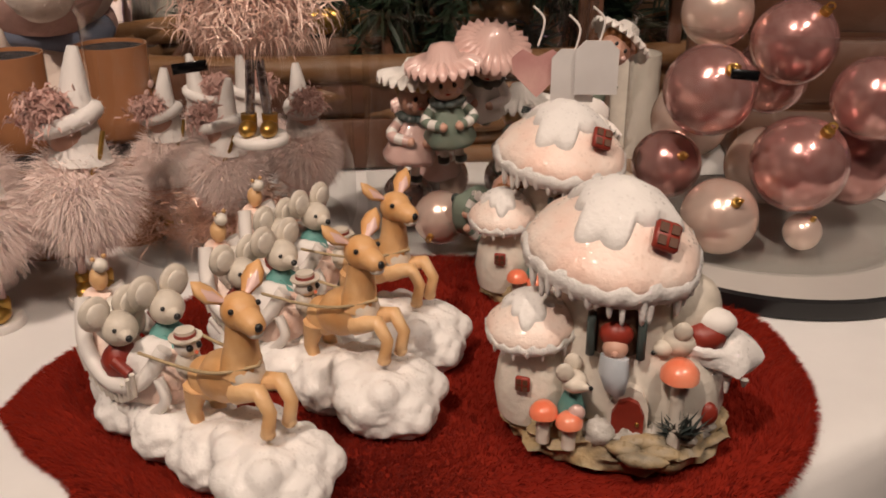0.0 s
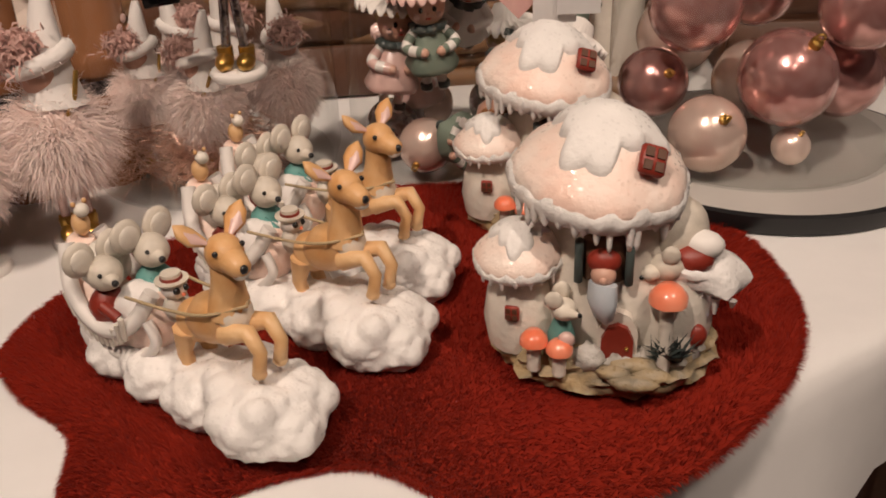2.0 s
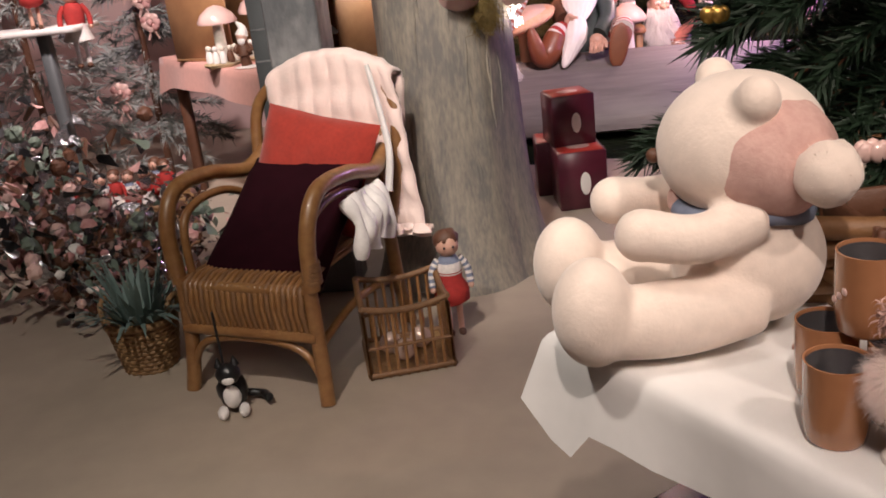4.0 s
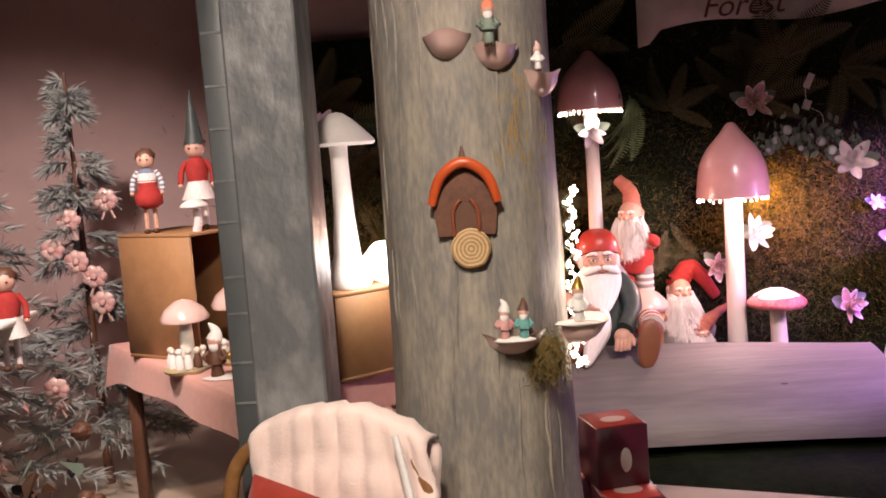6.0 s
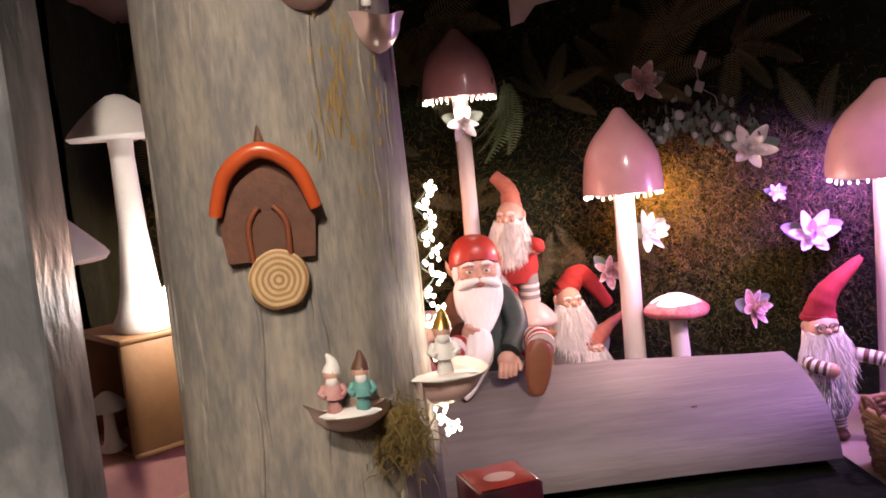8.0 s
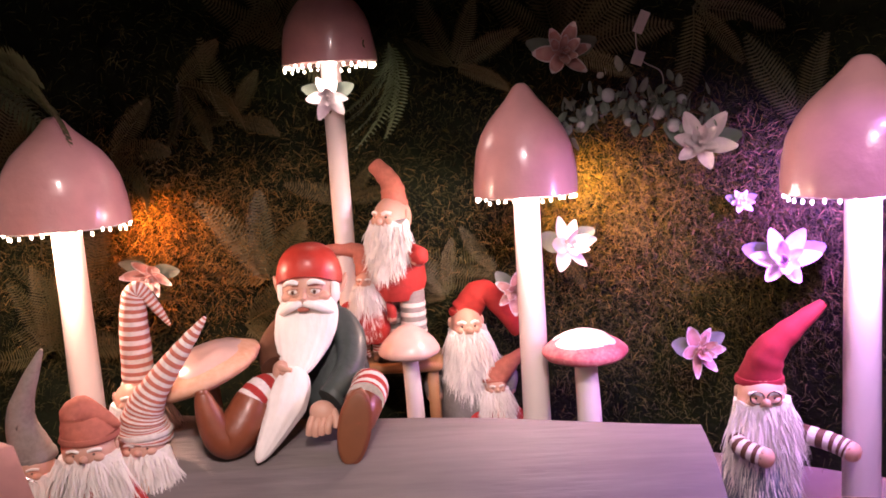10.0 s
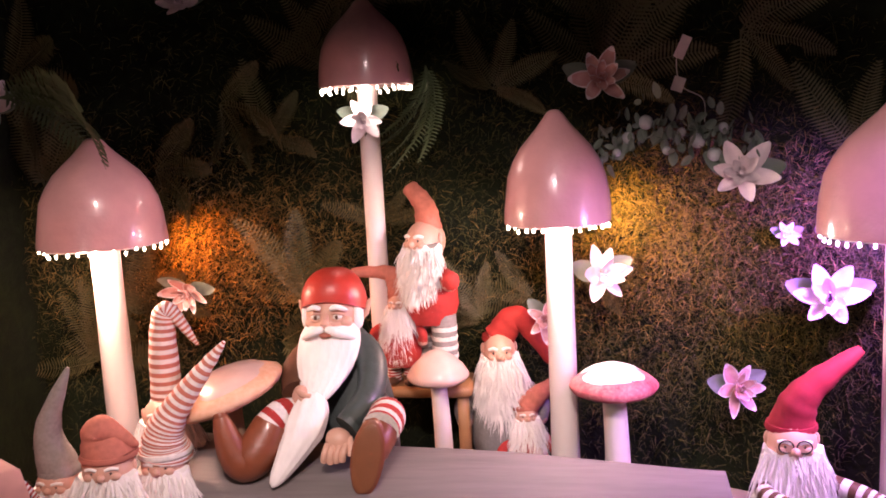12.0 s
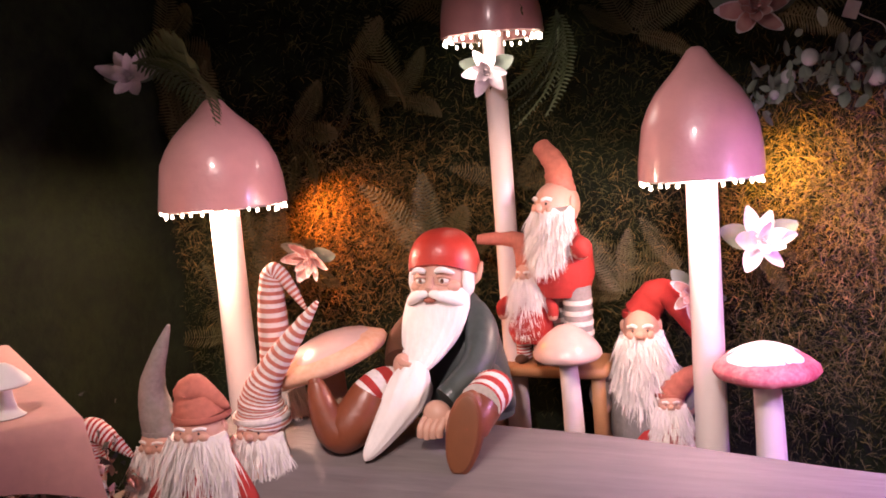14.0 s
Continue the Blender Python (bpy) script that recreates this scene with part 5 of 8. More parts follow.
def wall_moss():
    b = Build()
    rg = random.Random(2)

    def spot(cx, cz, sx, sz):
        def f():
            x, z = rg.gauss(cx, sx), rg.gauss(cz, sz)
            return (x, panel_y(x) + rg.uniform(-0.02, 0.03), max(0.05, z)), (rg.gauss(0, 0.5), -0.7, rg.gauss(0, 0.4))
        return f
    # golden strands around the two warm lamps carry that light in their colour
    for cx, cz, sx, sz, n, m in ((-0.85, 0.98, 0.42, 0.20, 9000, MOSS_GOLD_LAMPLIT), (0.95, 1.0, 0.30, 0.20, 10000, MOSS_GOLD_LAMPLIT), (1.5, 0.95, 0.30, 0.28, 12000, MOSS), (0.95, 0.6, 0.40, 0.26, 9000, MOSS), (-1.3, 0.8, 0.3, 0.3, 6000, MOSS), (0.0, 0.9, 0.8, 0.4, 9000, MOSS), (0.2, 1.6, 1.0, 0.4, 7000, MOSS)):
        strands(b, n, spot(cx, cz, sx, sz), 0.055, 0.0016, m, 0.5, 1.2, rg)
    tagged(b.put("wall_moss", smooth=False), "tangled green moss on the backdrop, coloured golden as lamplight", "moss", kind="stuff")


wall_moss()


def petal_mesh(m, L, w, edge=None):
    b, rows = Build(), []
    for i in range(8):
        k = i / 7
        ww = w * math.sin(math.pi * (0.10 + 0.87 * k)) ** 0.75
        rows.append([(L * k, ww * s, 0.40 * L * k * k - 0.12 * L * k + abs(s) * 0.30 * ww) for s in (-1, -0.82, -0.4, 0, 0.4, 0.82, 1)])
    b.grid(rows, m, closed=False)
    if edge:
        rim = b.slot(edge)
        b.mi = [rim if q % 6 in (0, 5) or q >= 36 else k for q, k in enumerate(b.mi)]
    o = b.put("petal", sharp=80)
    me = o.data
    bpy.data.objects.remove(o)
    return me


PETALS = {m.name: petal_mesh(m, 0.085, 0.0215, FLOWER_WHITE) for m in (FLOWER_WHITE, FLOWER_PINK)}
LEAF_MESH = petal_mesh(LEAF_GREY, 0.10, 0.030)


def blossom(at, r, m, label, tilt=(70, 0, 0), layers=3):
    t = thing("artificial_flower", label, "flower", at, "frosted artificial flowers")
    t.rotation_euler = [radians(a) for a in tilt]
    rg = random.Random(int(abs(at[0]) * 1000))
    for layer in range(layers):
        n = 6
        for k in range(n):
            o = new("petal", PETALS[m.name])
            o.parent = t
            s = r / 0.085 * (1 - 0.32 * layer) * rg.uniform(0.85, 1.12)
            o.matrix_basis = Matrix.LocRotScale((0, 0, 0.006 * layer), Euler((radians(rg.uniform(-15, 15)), radians(-6 - 26 * layer + rg.uniform(-12, 12)), radians(360 * k / n + 30 * layer + rg.uniform(-8, 8)))), (s, s, s))
    for k in range(2):
        o = new("leaf", LEAF_MESH)
        o.parent = t
        o["label"] = "grey-green leaf"
        o.matrix_basis = Matrix.LocRotScale((0, 0, -0.012), Euler((0, radians(8), radians(140 * k + 20))), (r / 0.085,) * 3)
    b = Build()
    for k in range(9):
        b.ball((rg.gauss(0, 0.008), rg.gauss(0, 0.008), 0.018), 0.006, m, 6, 5)
    b.put("centre", t)
    return t


for at, r, m, lab, tilt in (((0.700, 6.10, 1.61), 0.115, FLOWER_PINK, "dusky pink artificial flower with frosted edges", (75, 0, 10)), ((1.165, 6.00, 1.262), 0.120, FLOWER_WHITE, "frosted pale artificial flower on the wreath", (70, 10, -15)),
                           ((0.690, 6.12, 0.90), 0.115, FLOWER_WHITE, "bright white frosted artificial flower by the lamp mushroom", (75, 0, 30)), ((1.455, 6.0, 0.82), 0.125, FLOWER_WHITE, "frosted white flower in violet light", (70, 0, -10)),
                           ((1.150, 6.02, 0.495), 0.105, FLOWER_PINK, "dusky pink artificial flower low on the backdrop", (78, 0, 25)), ((-0.872, 6.00, 0.900), 0.100, FLOWER_PINK, "pink artificial flower nodding downwards", (118, 10, 0)),
                           ((-0.856, 6.15, 1.985), 0.09, FLOWER_WHITE, "small frosted flower high on the backdrop", (60, 0, 0)), ((-1.64, 6.05, 1.63), 0.12, FLOWER_WHITE, "white frosted artificial flower by the fern", (70, 0, 20)),
                           ((-0.165, 6.10, 1.515), 0.085, FLOWER_WHITE, "small white flower below the tall mushroom cap", (100, 0, 0)), ((0.480, 6.12, 0.735), 0.085, FLOWER_PINK, "pink flower behind the lamp stem", (85, 30, 0)), ((1.34, 6.12, 1.03), 0.05, FLOWER_WHITE, "small frosted bud on the backdrop", (80, 0, 0))):
    blossom(at, r, m, lab, tilt)


def wreath_branch():
    """Leafy branch with frosted berries."""
    t = thing("berry_branch", "leafy branch with frosted glass berries on the backdrop", "branch", (0.95, 6.08, 1.38))
    line = arc([(-0.26, 0, -0.06), (-0.10, -0.03, 0.05), (0.08, -0.04, 0.02), (0.26, -0.02, -0.02)], 8)
    Build().tube(line, 0.005, BROWN, 6).put("twig", t)
    rg = random.Random(14)
    for k in range(170):
        p = line[rg.randrange(len(line))]
        o = new("leaf", LEAF_MESH)
        o.parent = t
        o.matrix_basis = Matrix.LocRotScale(p + Vector((rg.gauss(0, 0.03), rg.gauss(-0.02, 0.02), rg.gauss(0, 0.04))), Euler((rg.uniform(0, 6), rg.uniform(0, 6), rg.uniform(0, 6))), (rg.uniform(0.25, 0.6),) * 3)
    for k, (x, z, r) in enumerate(((-0.10, 0.07, 0.026), (-0.16, 0.02, 0.022), (0.075, 0.0, 0.028), (0.13, -0.05, 0.026), (0.02, 0.03, 0.017), (-0.03, -0.03, 0.016), (0.16, 0.04, 0.018), (-0.2, -0.03, 0.015))):
        Build().ball((x, -0.05, z), r, FROST_GLASS, 16, 12).put("berry", t, "frosted glass berry")
    return t


FROST_GLASS = material("frosted_berry", (0.55, 0.57, 0.58), 0.15, scale=60, coat=0.6)
wreath_branch()
b = Build()
pts = arc([(0.985, 6.08, 1.72), (0.96, 6.06, 1.66), (0.975, 6.06, 1.57), (1.05, 6.08, 1.52), (1.055, 6.08, 1.44)], 8)
b.tube(pts, 0.0018, WHITE_KNIT, 5)
b.box((0.945, 6.055, 1.55), (0.985, 6.06, 1.60), PAPER, turn=turn(0, 20, 0))
b.box((0.965, 6.065, 1.66), (1.0, 6.07, 1.74), FLOWER_WHITE, turn=turn(0, 25, 0))
tagged(b.put("hanging_tag"), "white paper tag on a thin looped string", "tag")

# ---- the white table ----
TOP = 0.81
FRONT, LEFT, BACK, RIGHT = (0.035, 0.560), (-0.468, 1.225), (0.42, 1.93), (0.86, 1.08)


def white_table():
    t = thing("display_table", "display table under a white linen cloth with hanging corners", "table", (0, 0, 0))
    b = Build()
    cx, cy = (FRONT[0] + BACK[0]) / 2, (FRONT[1] + BACK[1]) / 2
    corners = [FRONT, RIGHT, BACK, LEFT]
    line = []
    for a, c in zip(corners, corners[1:] + corners[:1]):
        for k in range(24):
            line.append(Vector((a[0] + (c[0] - a[0]) * k / 24, a[1] + (c[1] - a[1]) * k / 24)))
    mid = Vector((cx, cy))
    rows = []
    for f in (0.0, 0.3, 0.6, 0.85, 0.96, 0.99):
        rows.append([(*(mid + (p - mid) * f), TOP) for p in line])
    rows.append([(*(mid + (p - mid) * 1.0), TOP - 0.004) for p in line])
    for d in (0.01, 0.03, 0.06, 0.085, 0.11):
        ring = []
        for i, p in enumerate(line):
            near = min((p - Vector(c)).length for c in corners)
            out = mid + (p - mid) * (1.0 + 0.006 + 0.12 * d + 0.42 * d * math.exp(-near / 0.05))
            to_left = (p - Vector(LEFT)).length
            drop = d * (0.92 - 0.34 * math.exp(-to_left / 0.25) + (0.62 * math.exp(-((to_left - 0.055) / 0.035) ** 2) if i >= 72 else 0.0) + 0.05 * math.exp(-near / 0.07))
            ring.append((out.x + 0.010 * d / 0.11 * math.sin(i * 0.9), out.y + 0.010 * d / 0.11 * math.cos(i * 1.1), TOP - 0.004 - drop))
        rows.append(ring)
    b.grid(rows, WHITE_CLOTH, cap=(True, False))
    b.put("tablecloth", t, "white linen cloth", sharp=70)
    f = 0.95
    b = Build()
    q = [mid + (Vector(c) - mid) * f for c in corners]
    b.grid([[(*p, TOP - 0.045) for p in q], [(*p, TOP - 0.012) for p in q]], BROWN)
    b.put("tabletop", t, smooth=False)
    for c in corners:
        p = mid + (Vector(c) - mid) * 0.62
        Build().box((p.x - 0.02, p.y - 0.02, 0), (p.x + 0.02, p.y + 0.02, TOP - 0.046), BROWN, 0.004).put("leg", t)
    return t


white_table()


def black_box():
    t = thing("black_carton", "glossy black carton with fine white print under the table", "box", (-0.549, 1.300, 0.0))
    t.rotation_euler = (0, 0, radians(-52))
    Build().box((0, 0, 0), (0.62, 0.36, 0.395), BLACK_GLOSS, 0.004).put("body", t)
    Build().box((-0.003, -0.003, 0.397), (0.623, 0.363, 0.400), BLACK_GLOSS, 0.001).put("lid", t)
    for k in range(4):
        Build().box((0.16 + 0.012 * k, 0.215 - 0.004 * k, 0.4002), (0.163 + 0.012 * k, 0.30, 0.4006), PAPER).put("print_line", t, "white line of print")
        Build().box((0.36 + 0.010 * k, 0.10, 0.4002), (0.363 + 0.010 * k, 0.17, 0.4006), PAPER).put("print_line", t, "white line of print")
    return t


black_box()


def bauble(at, r, m, label, group="glass baubles", tilt=(20, 30, 0)):
    t = thing("glass_bauble", label, "bauble", at, group)
    t.rotation_euler = [radians(a) for a in tilt]
    Build().ball((0, 0, 0), r, m, 32, 22).put("ball", t)
    cap = Build().lathe([(0.13 * r, 0.97 * r), (0.13 * r, 1.12 * r), (0.08 * r, 1.14 * r)], GOLD, n=12).put("cap", t, "gold cap")
    ring = [(0.09 * r * math.cos(a), 0, 1.22 * r + 0.09 * r * math.sin(a)) for a in [2 * math.pi * k / 12 for k in range(13)]]
    Build().tube(ring, 0.012 * r + 0.0004, GOLD, 5).put("loop", cap)
    return t


for k, (x, y) in enumerate(((-0.375, 1.290), (-0.330, 1.235), (-0.382, 1.190), (-0.292, 1.175), (-0.345, 1.140), (-0.262, 1.120), (-0.31, 1.08))):
    bauble((x, y, 0.4265), 0.0255, COPPER_GLASS, "shiny copper pink bauble on the black carton", "baubles on the carton", (30 + 50 * k, 40 * k, 0))


# faux fur rug
FUR = [(-0.093, 0.780), (-0.088, 0.835), (-0.055, 0.895), (0.0, 0.945), (0.07, 0.985), (0.15, 1.0), (0.25, 0.985), (0.335, 0.93), (0.358, 0.86), (0.345, 0.775), (0.28, 0.692), (0.205, 0.655), (0.160, 0.668), (0.122, 0.690), (0.085, 0.684), (0.03, 0.660), (-0.012, 0.672), (-0.024, 0.714), (-0.062, 0.745)]


def fur_rug():
    ring = [p for p in arc([(*p, 0) for p in FUR + FUR[:1]], 8)][:-1]
    c = Vector((0.13, 0.82, 0))
    b = Build()
    rows = []
    for f, z in [(0.02 + 0.98 * k / 16, 0.0085 * (1 - (k / 16) ** 7) + 0.0010) for k in range(17)]:
        rows.append([(*(c + (p - c) * f).xy, TOP + z + 0.0012 * noise.noise((c + (p - c) * f) * 14)) for p in ring])
    b.grid(rows, RED_FUR, cap=(True, False))
    rg = random.Random(8)
    n = len(ring)

    def place():
        p, q = ring[(i := rg.randrange(n))], ring[(i + 1) % n]
        e = p.lerp(q, rg.random())
        f = 0.992 if rg.random() < 0.12 else math.sqrt(rg.random())
        pos = c + (e - c) * f
        sw = noise.noise(Vector((pos.x * 12, pos.y * 12, 0)))
        out = (e - c).normalized() * (0.9 if f > 0.985 else 0.15 + 0.5 * max(0.0, f - 0.85) / 0.15)
        return (pos.x, pos.y, TOP + 0.0065 * (1 - f ** 7) + 0.001), (out.x + 0.7 * sw, out.y - 0.5 * sw, 0.8 if f < 0.985 else 0.35)
    strands(b, 110000, place, 0.0065, 0.00026, RED_FUR, 0.6, 0.30, rg)
    t = thing("fur_rug", "deep red faux fur mat with a ragged edge on the cloth", "fur mat", (0, 0, 0))
    tagged(b.put("pile", t, smooth=True, sharp=80), kind="stuff")
    return t


fur_rug()


SILVER_GRIT = material("silver_glitter_grit", (0.50, 0.48, 0.45), 0.5, scale=120, color2=(0.28, 0.25, 0.21), mix=0.5, bump=0.9, bscale=260, glitter=900)


ICE_BEARD = material("bluish_white_paint", (0.66, 0.72, 0.78), 0.5, scale=120, stretch=(1, 1, 0.2), bump=0.6, bscale=300)


# mushroom house, its front to -y; 0.14 high
def mushroom_house(at, rot, label):
    t = thing("mushroom_house", label, "ornament", at, "resin mushroom houses")
    t.rotation_euler = (0, 0, radians(rot))
    # rocky foot
    b, rows = Build(), []
    for i, (f, z) in enumerate(((0.96, 0.0), (1.05, 0.003), (0.99, 0.006), (1.04, 0.009), (0.95, 0.012), (0.99, 0.015), (0.9, 0.0185), (0.6, 0.021), (0.1, 0.022))):
        ring = []
        for j in range(64):
            a = 2 * math.pi * j / 64
            w = 1 + 0.09 * noise.noise(Vector((math.cos(a) * 5, math.sin(a) * 5, i * 1.7))) + 0.03 * math.sin(11 * a + 2 * i)
            ring.append((0.055 * f * w * math.cos(a) + 0.002, 0.043 * f * w * math.sin(a), z + 0.003 * noise.noise(Vector((math.cos(a) * 9, math.sin(a) * 9, i)))))
        rows.append(ring)
    b.grid(rows, STONE)
    b.put("rock_base", t, "glittery brown rock base")
    rg = random.Random(3)
    for k in range(12):
        a = math.pi * (1.05 + 0.95 * k / 11)
        Build().ball((0.046 * math.cos(a), 0.037 * math.sin(a), 0.013 + 0.005 * rg.random()), (0.0095 * rg.uniform(0.7, 1.3), 0.0060, 0.0072), SILVER_GRIT if k in (5, 6, 7, 8, 9) else STONE, 16, 11, 0.5, k, freq=3.0).put("rock", t)
    # walls
    Build().lathe([(0.034, 0.012), (0.039, 0.022), (0.040, 0.036), (0.037, 0.052), (0.031, 0.070), (0.026, 0.098)], BODY_CREAM, (0.004, 0.006, 0), 30, 0.05, 2).put("wall", t, "cream ribbed stalk wall")

    def cap(c, r, flat, seed, drips, tilt):
        m, o = turn(*tilt, 0), Vector(c)
        prof = [(0.12, -0.05), (0.72, -0.14), (0.94, -0.10), (1.02, 0.04), (1.02, 0.16), (0.95, 0.31), (0.82, 0.46), (0.66, 0.63), (0.48, 0.83), (0.30, 0.99), (0.14, 1.06), (0.0, 1.08)]
        Build().lathe([(r * p, r * flat * z) for p, z in prof], CAP_PEACH, c, 44, 0.08, seed, turn=m).put("cap", t, "glazed peach pink mushroom cap")

        def height(p):
            for (p0, z0), (p1, z1) in zip(prof[4:], prof[5:]):
                if p >= p1:
                    return z0 + (z1 - z0) * (p0 - p) / (p0 - p1)
            return prof[-1][1]
        # a lobed crust of snow on the crown
        rows = []
        for u in (1.0, 1.0, 0.97, 0.90, 0.78, 0.6, 0.4, 0.2, 0.01):
            ring = []
            for j in range(72):
                a = 2 * math.pi * j / 72
                lobe = 0.52 + 0.13 * math.sin(3 * a + seed) + 0.14 * abs(math.sin(4.5 * a + 2 * seed)) + 0.05 * noise.noise(Vector((3 * math.cos(a), 3 * math.sin(a), seed)))
                p = lobe * u
                thick = (-0.04 if not rows else 0.02 if len(rows) == 1 else 0.09 if len(rows) == 2 else 0.13) + 0.05 * noise.noise(Vector((6 * p * math.cos(a), 6 * p * math.sin(a), seed + 4)))
                ring.append(o + m @ Vector((r * p * math.cos(a), r * p * math.sin(a), r * flat * (height(p) + thick))))
            rows.append(ring)
        Build().grid(rows, SNOW).put("snow", t, "glittering white snow", sharp=85)
        # the frozen edge
        rows = []
        for p, z, lift in ((0.84, -0.14, 0), (0.96, -0.17, 0), (1.04, -0.10, 0), (1.055, 0.0, 0.3), (1.045, 0.08, 0.8), (1.005, 0.12, 1.0)):
            ring = []
            for j in range(96):
                a = 2 * math.pi * j / 96
                up = 0.10 * noise.noise(Vector((4 * math.cos(a), 4 * math.sin(a), seed))) + 0.03 * math.sin(17 * a)
                w = 1 + 0.08 * noise.noise(Vector((1.7 * math.cos(a) + seed, 1.7 * math.sin(a), seed))) + 0.012 * math.sin(29 * a + seed)
                ring.append(o + m @ Vector((r * p * w * math.cos(a), r * p * w * math.sin(a), r * (z + lift * up))))
            rows.append(ring)
        Build().grid(rows, SNOW, cap=(False, False)).put("snow_edge", t, "white frozen snow edge", sharp=85)
        for k in range(drips):
            a = math.pi * (0.92 + 1.16 * k / (drips - 1)) + rg.uniform(-0.05, 0.05)
            L = r * rg.choice((0.07, 0.11, 0.16, 0.24))
            w = r * rg.uniform(0.040, 0.058)
            q = o + m @ Vector((1.0 * r * math.cos(a), 1.0 * r * math.sin(a), -0.10 * r))
            Build().tube([q + Vector((0, 0, 0.10 * r)), q, q - Vector((0, 0, L * 0.7)), q - Vector((0, 0, L)), q - Vector((0, 0, L + 0.02 * r))], [1.2 * w, w, 0.75 * w, 0.5 * w, 0.1 * w], SNOW, 8).put("icicle", t)

    def window(c, s, tilt, name="window"):
        m = turn(*tilt)
        w = Build()
        w.box((-s, -s * 0.35, -s * 1.15), (s, s * 0.35, s * 1.15), OXBLOOD, s * 0.2)
        for dx in (-0.45, 0.45):
            for dz in (-0.5, 0.5):
                w.box((dx * s - 0.32 * s, -s * 0.50, dz * s - 0.36 * s), (dx * s + 0.32 * s, -s * 0.30, dz * s + 0.36 * s), BROWN)
        w.v = [tuple(Vector(c) + m @ Vector(p)) for p in w.v]
        w.put(name, t, "small red lattice window")

    cap((-0.004, 0.0, 0.0985), 0.0405, 0.74, 1, 24, (9, 5))
    window((0.0195, -0.0245, 0.1165), 0.0060, (-38, 18, 10))
    Build().lathe([(0.018, 0.012), (0.020, 0.025), (0.018, 0.040), (0.012, 0.056)], BODY_CREAM, (-0.038, -0.012, 0), 22, 0.06).put("side_wall", t)
    cap((-0.040, -0.014, 0.060), 0.0215, 0.80, 6, 13, (8, -4))
    window((-0.0415, -0.0322, 0.0375), 0.0036, (0, 0, -8))
    Build().lathe([(0.021, 0.012), (0.023, 0.026), (0.021, 0.044), (0.014, 0.060)], BODY_CREAM, (0.031, -0.008, 0), 24, 0.06, 5).put("side_bulge", t)
    Build().ball((0.046, -0.0235, 0.027), (0.0052, 0.004, 0.0062), OXBLOOD, 12, 9).put("round_hatch", t, "oxblood round hatch")
    Build().ball((0.030, -0.001, 0.072), (0.019, 0.017, 0.018), MOUSE, 18, 12, 0.15, 2).put("bracket", t, "grey-brown bracket trunk")
    # bracket ledge with snow, and a mouse on it
    Build().ball((0.042, -0.004, 0.056), (0.027, 0.021, 0.012), SNOW, 20, 12, 0.25, 5, turn=turn(0, 18, 0)).put("ledge", t, "snowy side ledge")
    b = Build()
    for k in range(5):
        b.tube([(0.030 + 0.008 * k, -0.022 + 0.002 * k, 0.050 - 0.002 * k), (0.030 + 0.008 * k, -0.022 + 0.002 * k, 0.038 - 0.003 * (k % 2))], [0.0022, 0.0008], SNOW, 6)
    b.put("ledge_icicles", t)
    b = Build()
    b.ball((0.030, -0.020, 0.062), (0.0085, 0.007, 0.007), MOUSE, 14, 9)
    b.ball((0.0225, -0.024, 0.060), (0.005, 0.0045, 0.004), MOUSE, 10, 7)
    b.ball((0.0185, -0.0265, 0.0585), 0.0012, BLACK, 6, 5)
    b.ball((0.041, -0.014, 0.064), (0.011, 0.010, 0.008), OXBLOOD, 12, 8)
    b.ball((0.046, -0.012, 0.070), (0.010, 0.008, 0.007), WHITE_RESIN, 12, 8)
    for s in (-1, 1):
        b.ball((0.031, -0.020 + 0.005 * s, 0.070), (0.0045, 0.002, 0.005), MOUSE, 10, 6)
    b.put("climbing_mouse", t, "grey mouse in a red vest")
    # window opening with a bearded gnome
    Build().box((-0.009, -0.033, 0.056), (0.011, -0.020, 0.080), BROWN, 0.003).put("window_opening", t)
    for s in (-1, 1):
        Build().box((0.001 + s * 0.0115 - 0.002, -0.036, 0.058), (0.001 + s * 0.0115 + 0.002, -0.029, 0.080), DARK_GREEN, 0.001).put("shutter", t, "green shutter")
    b = Build()
    b.ball((0.001, -0.033, 0.070), (0.0080, 0.0062, 0.0065), OXBLOOD, 14, 9)
    b.ball((0.001, -0.037, 0.0645), (0.006, 0.005, 0.005), SKIN, 12, 8)
    b.ball((0.001, -0.0415, 0.064), 0.0018, SKIN, 8, 6)
    b.tube([(0.001, -0.038, 0.061), (0.001, -0.040, 0.053), (0.002, -0.039, 0.044), (0.003, -0.038, 0.039)], [0.0080, 0.0086, 0.0060, 0.001], ICE_BEARD, 14, flat=0.6)
    b.put("gnome", t, "bearded gnome leaning out")
    # door
    d = [(-0.0075, 0), (0.0075, 0), (0.0075, 0.013), (0.0045, 0.0195), (0, 0.0215), (-0.0045, 0.0195), (-0.0075, 0.013)]
    for name, f, y, m, lab in (("door_frame", 1.25, -0.0365, BODY_CREAM, ""), ("door", 1.0, -0.0395, OXBLOOD, "oxblood arched door")):
        b = Build()
        b.grid([[(0.009 + x * f, y, 0.018 + z * f) for x, z in d], [(0.009 + x * f, y + 0.008, 0.018 + z * f) for x, z in d]], m)
        leaf = b.put(name, t, lab)
    Build().ball((0.0135, -0.040, 0.027), 0.0011, GOLD, 8, 6).put("door_knob", leaf)
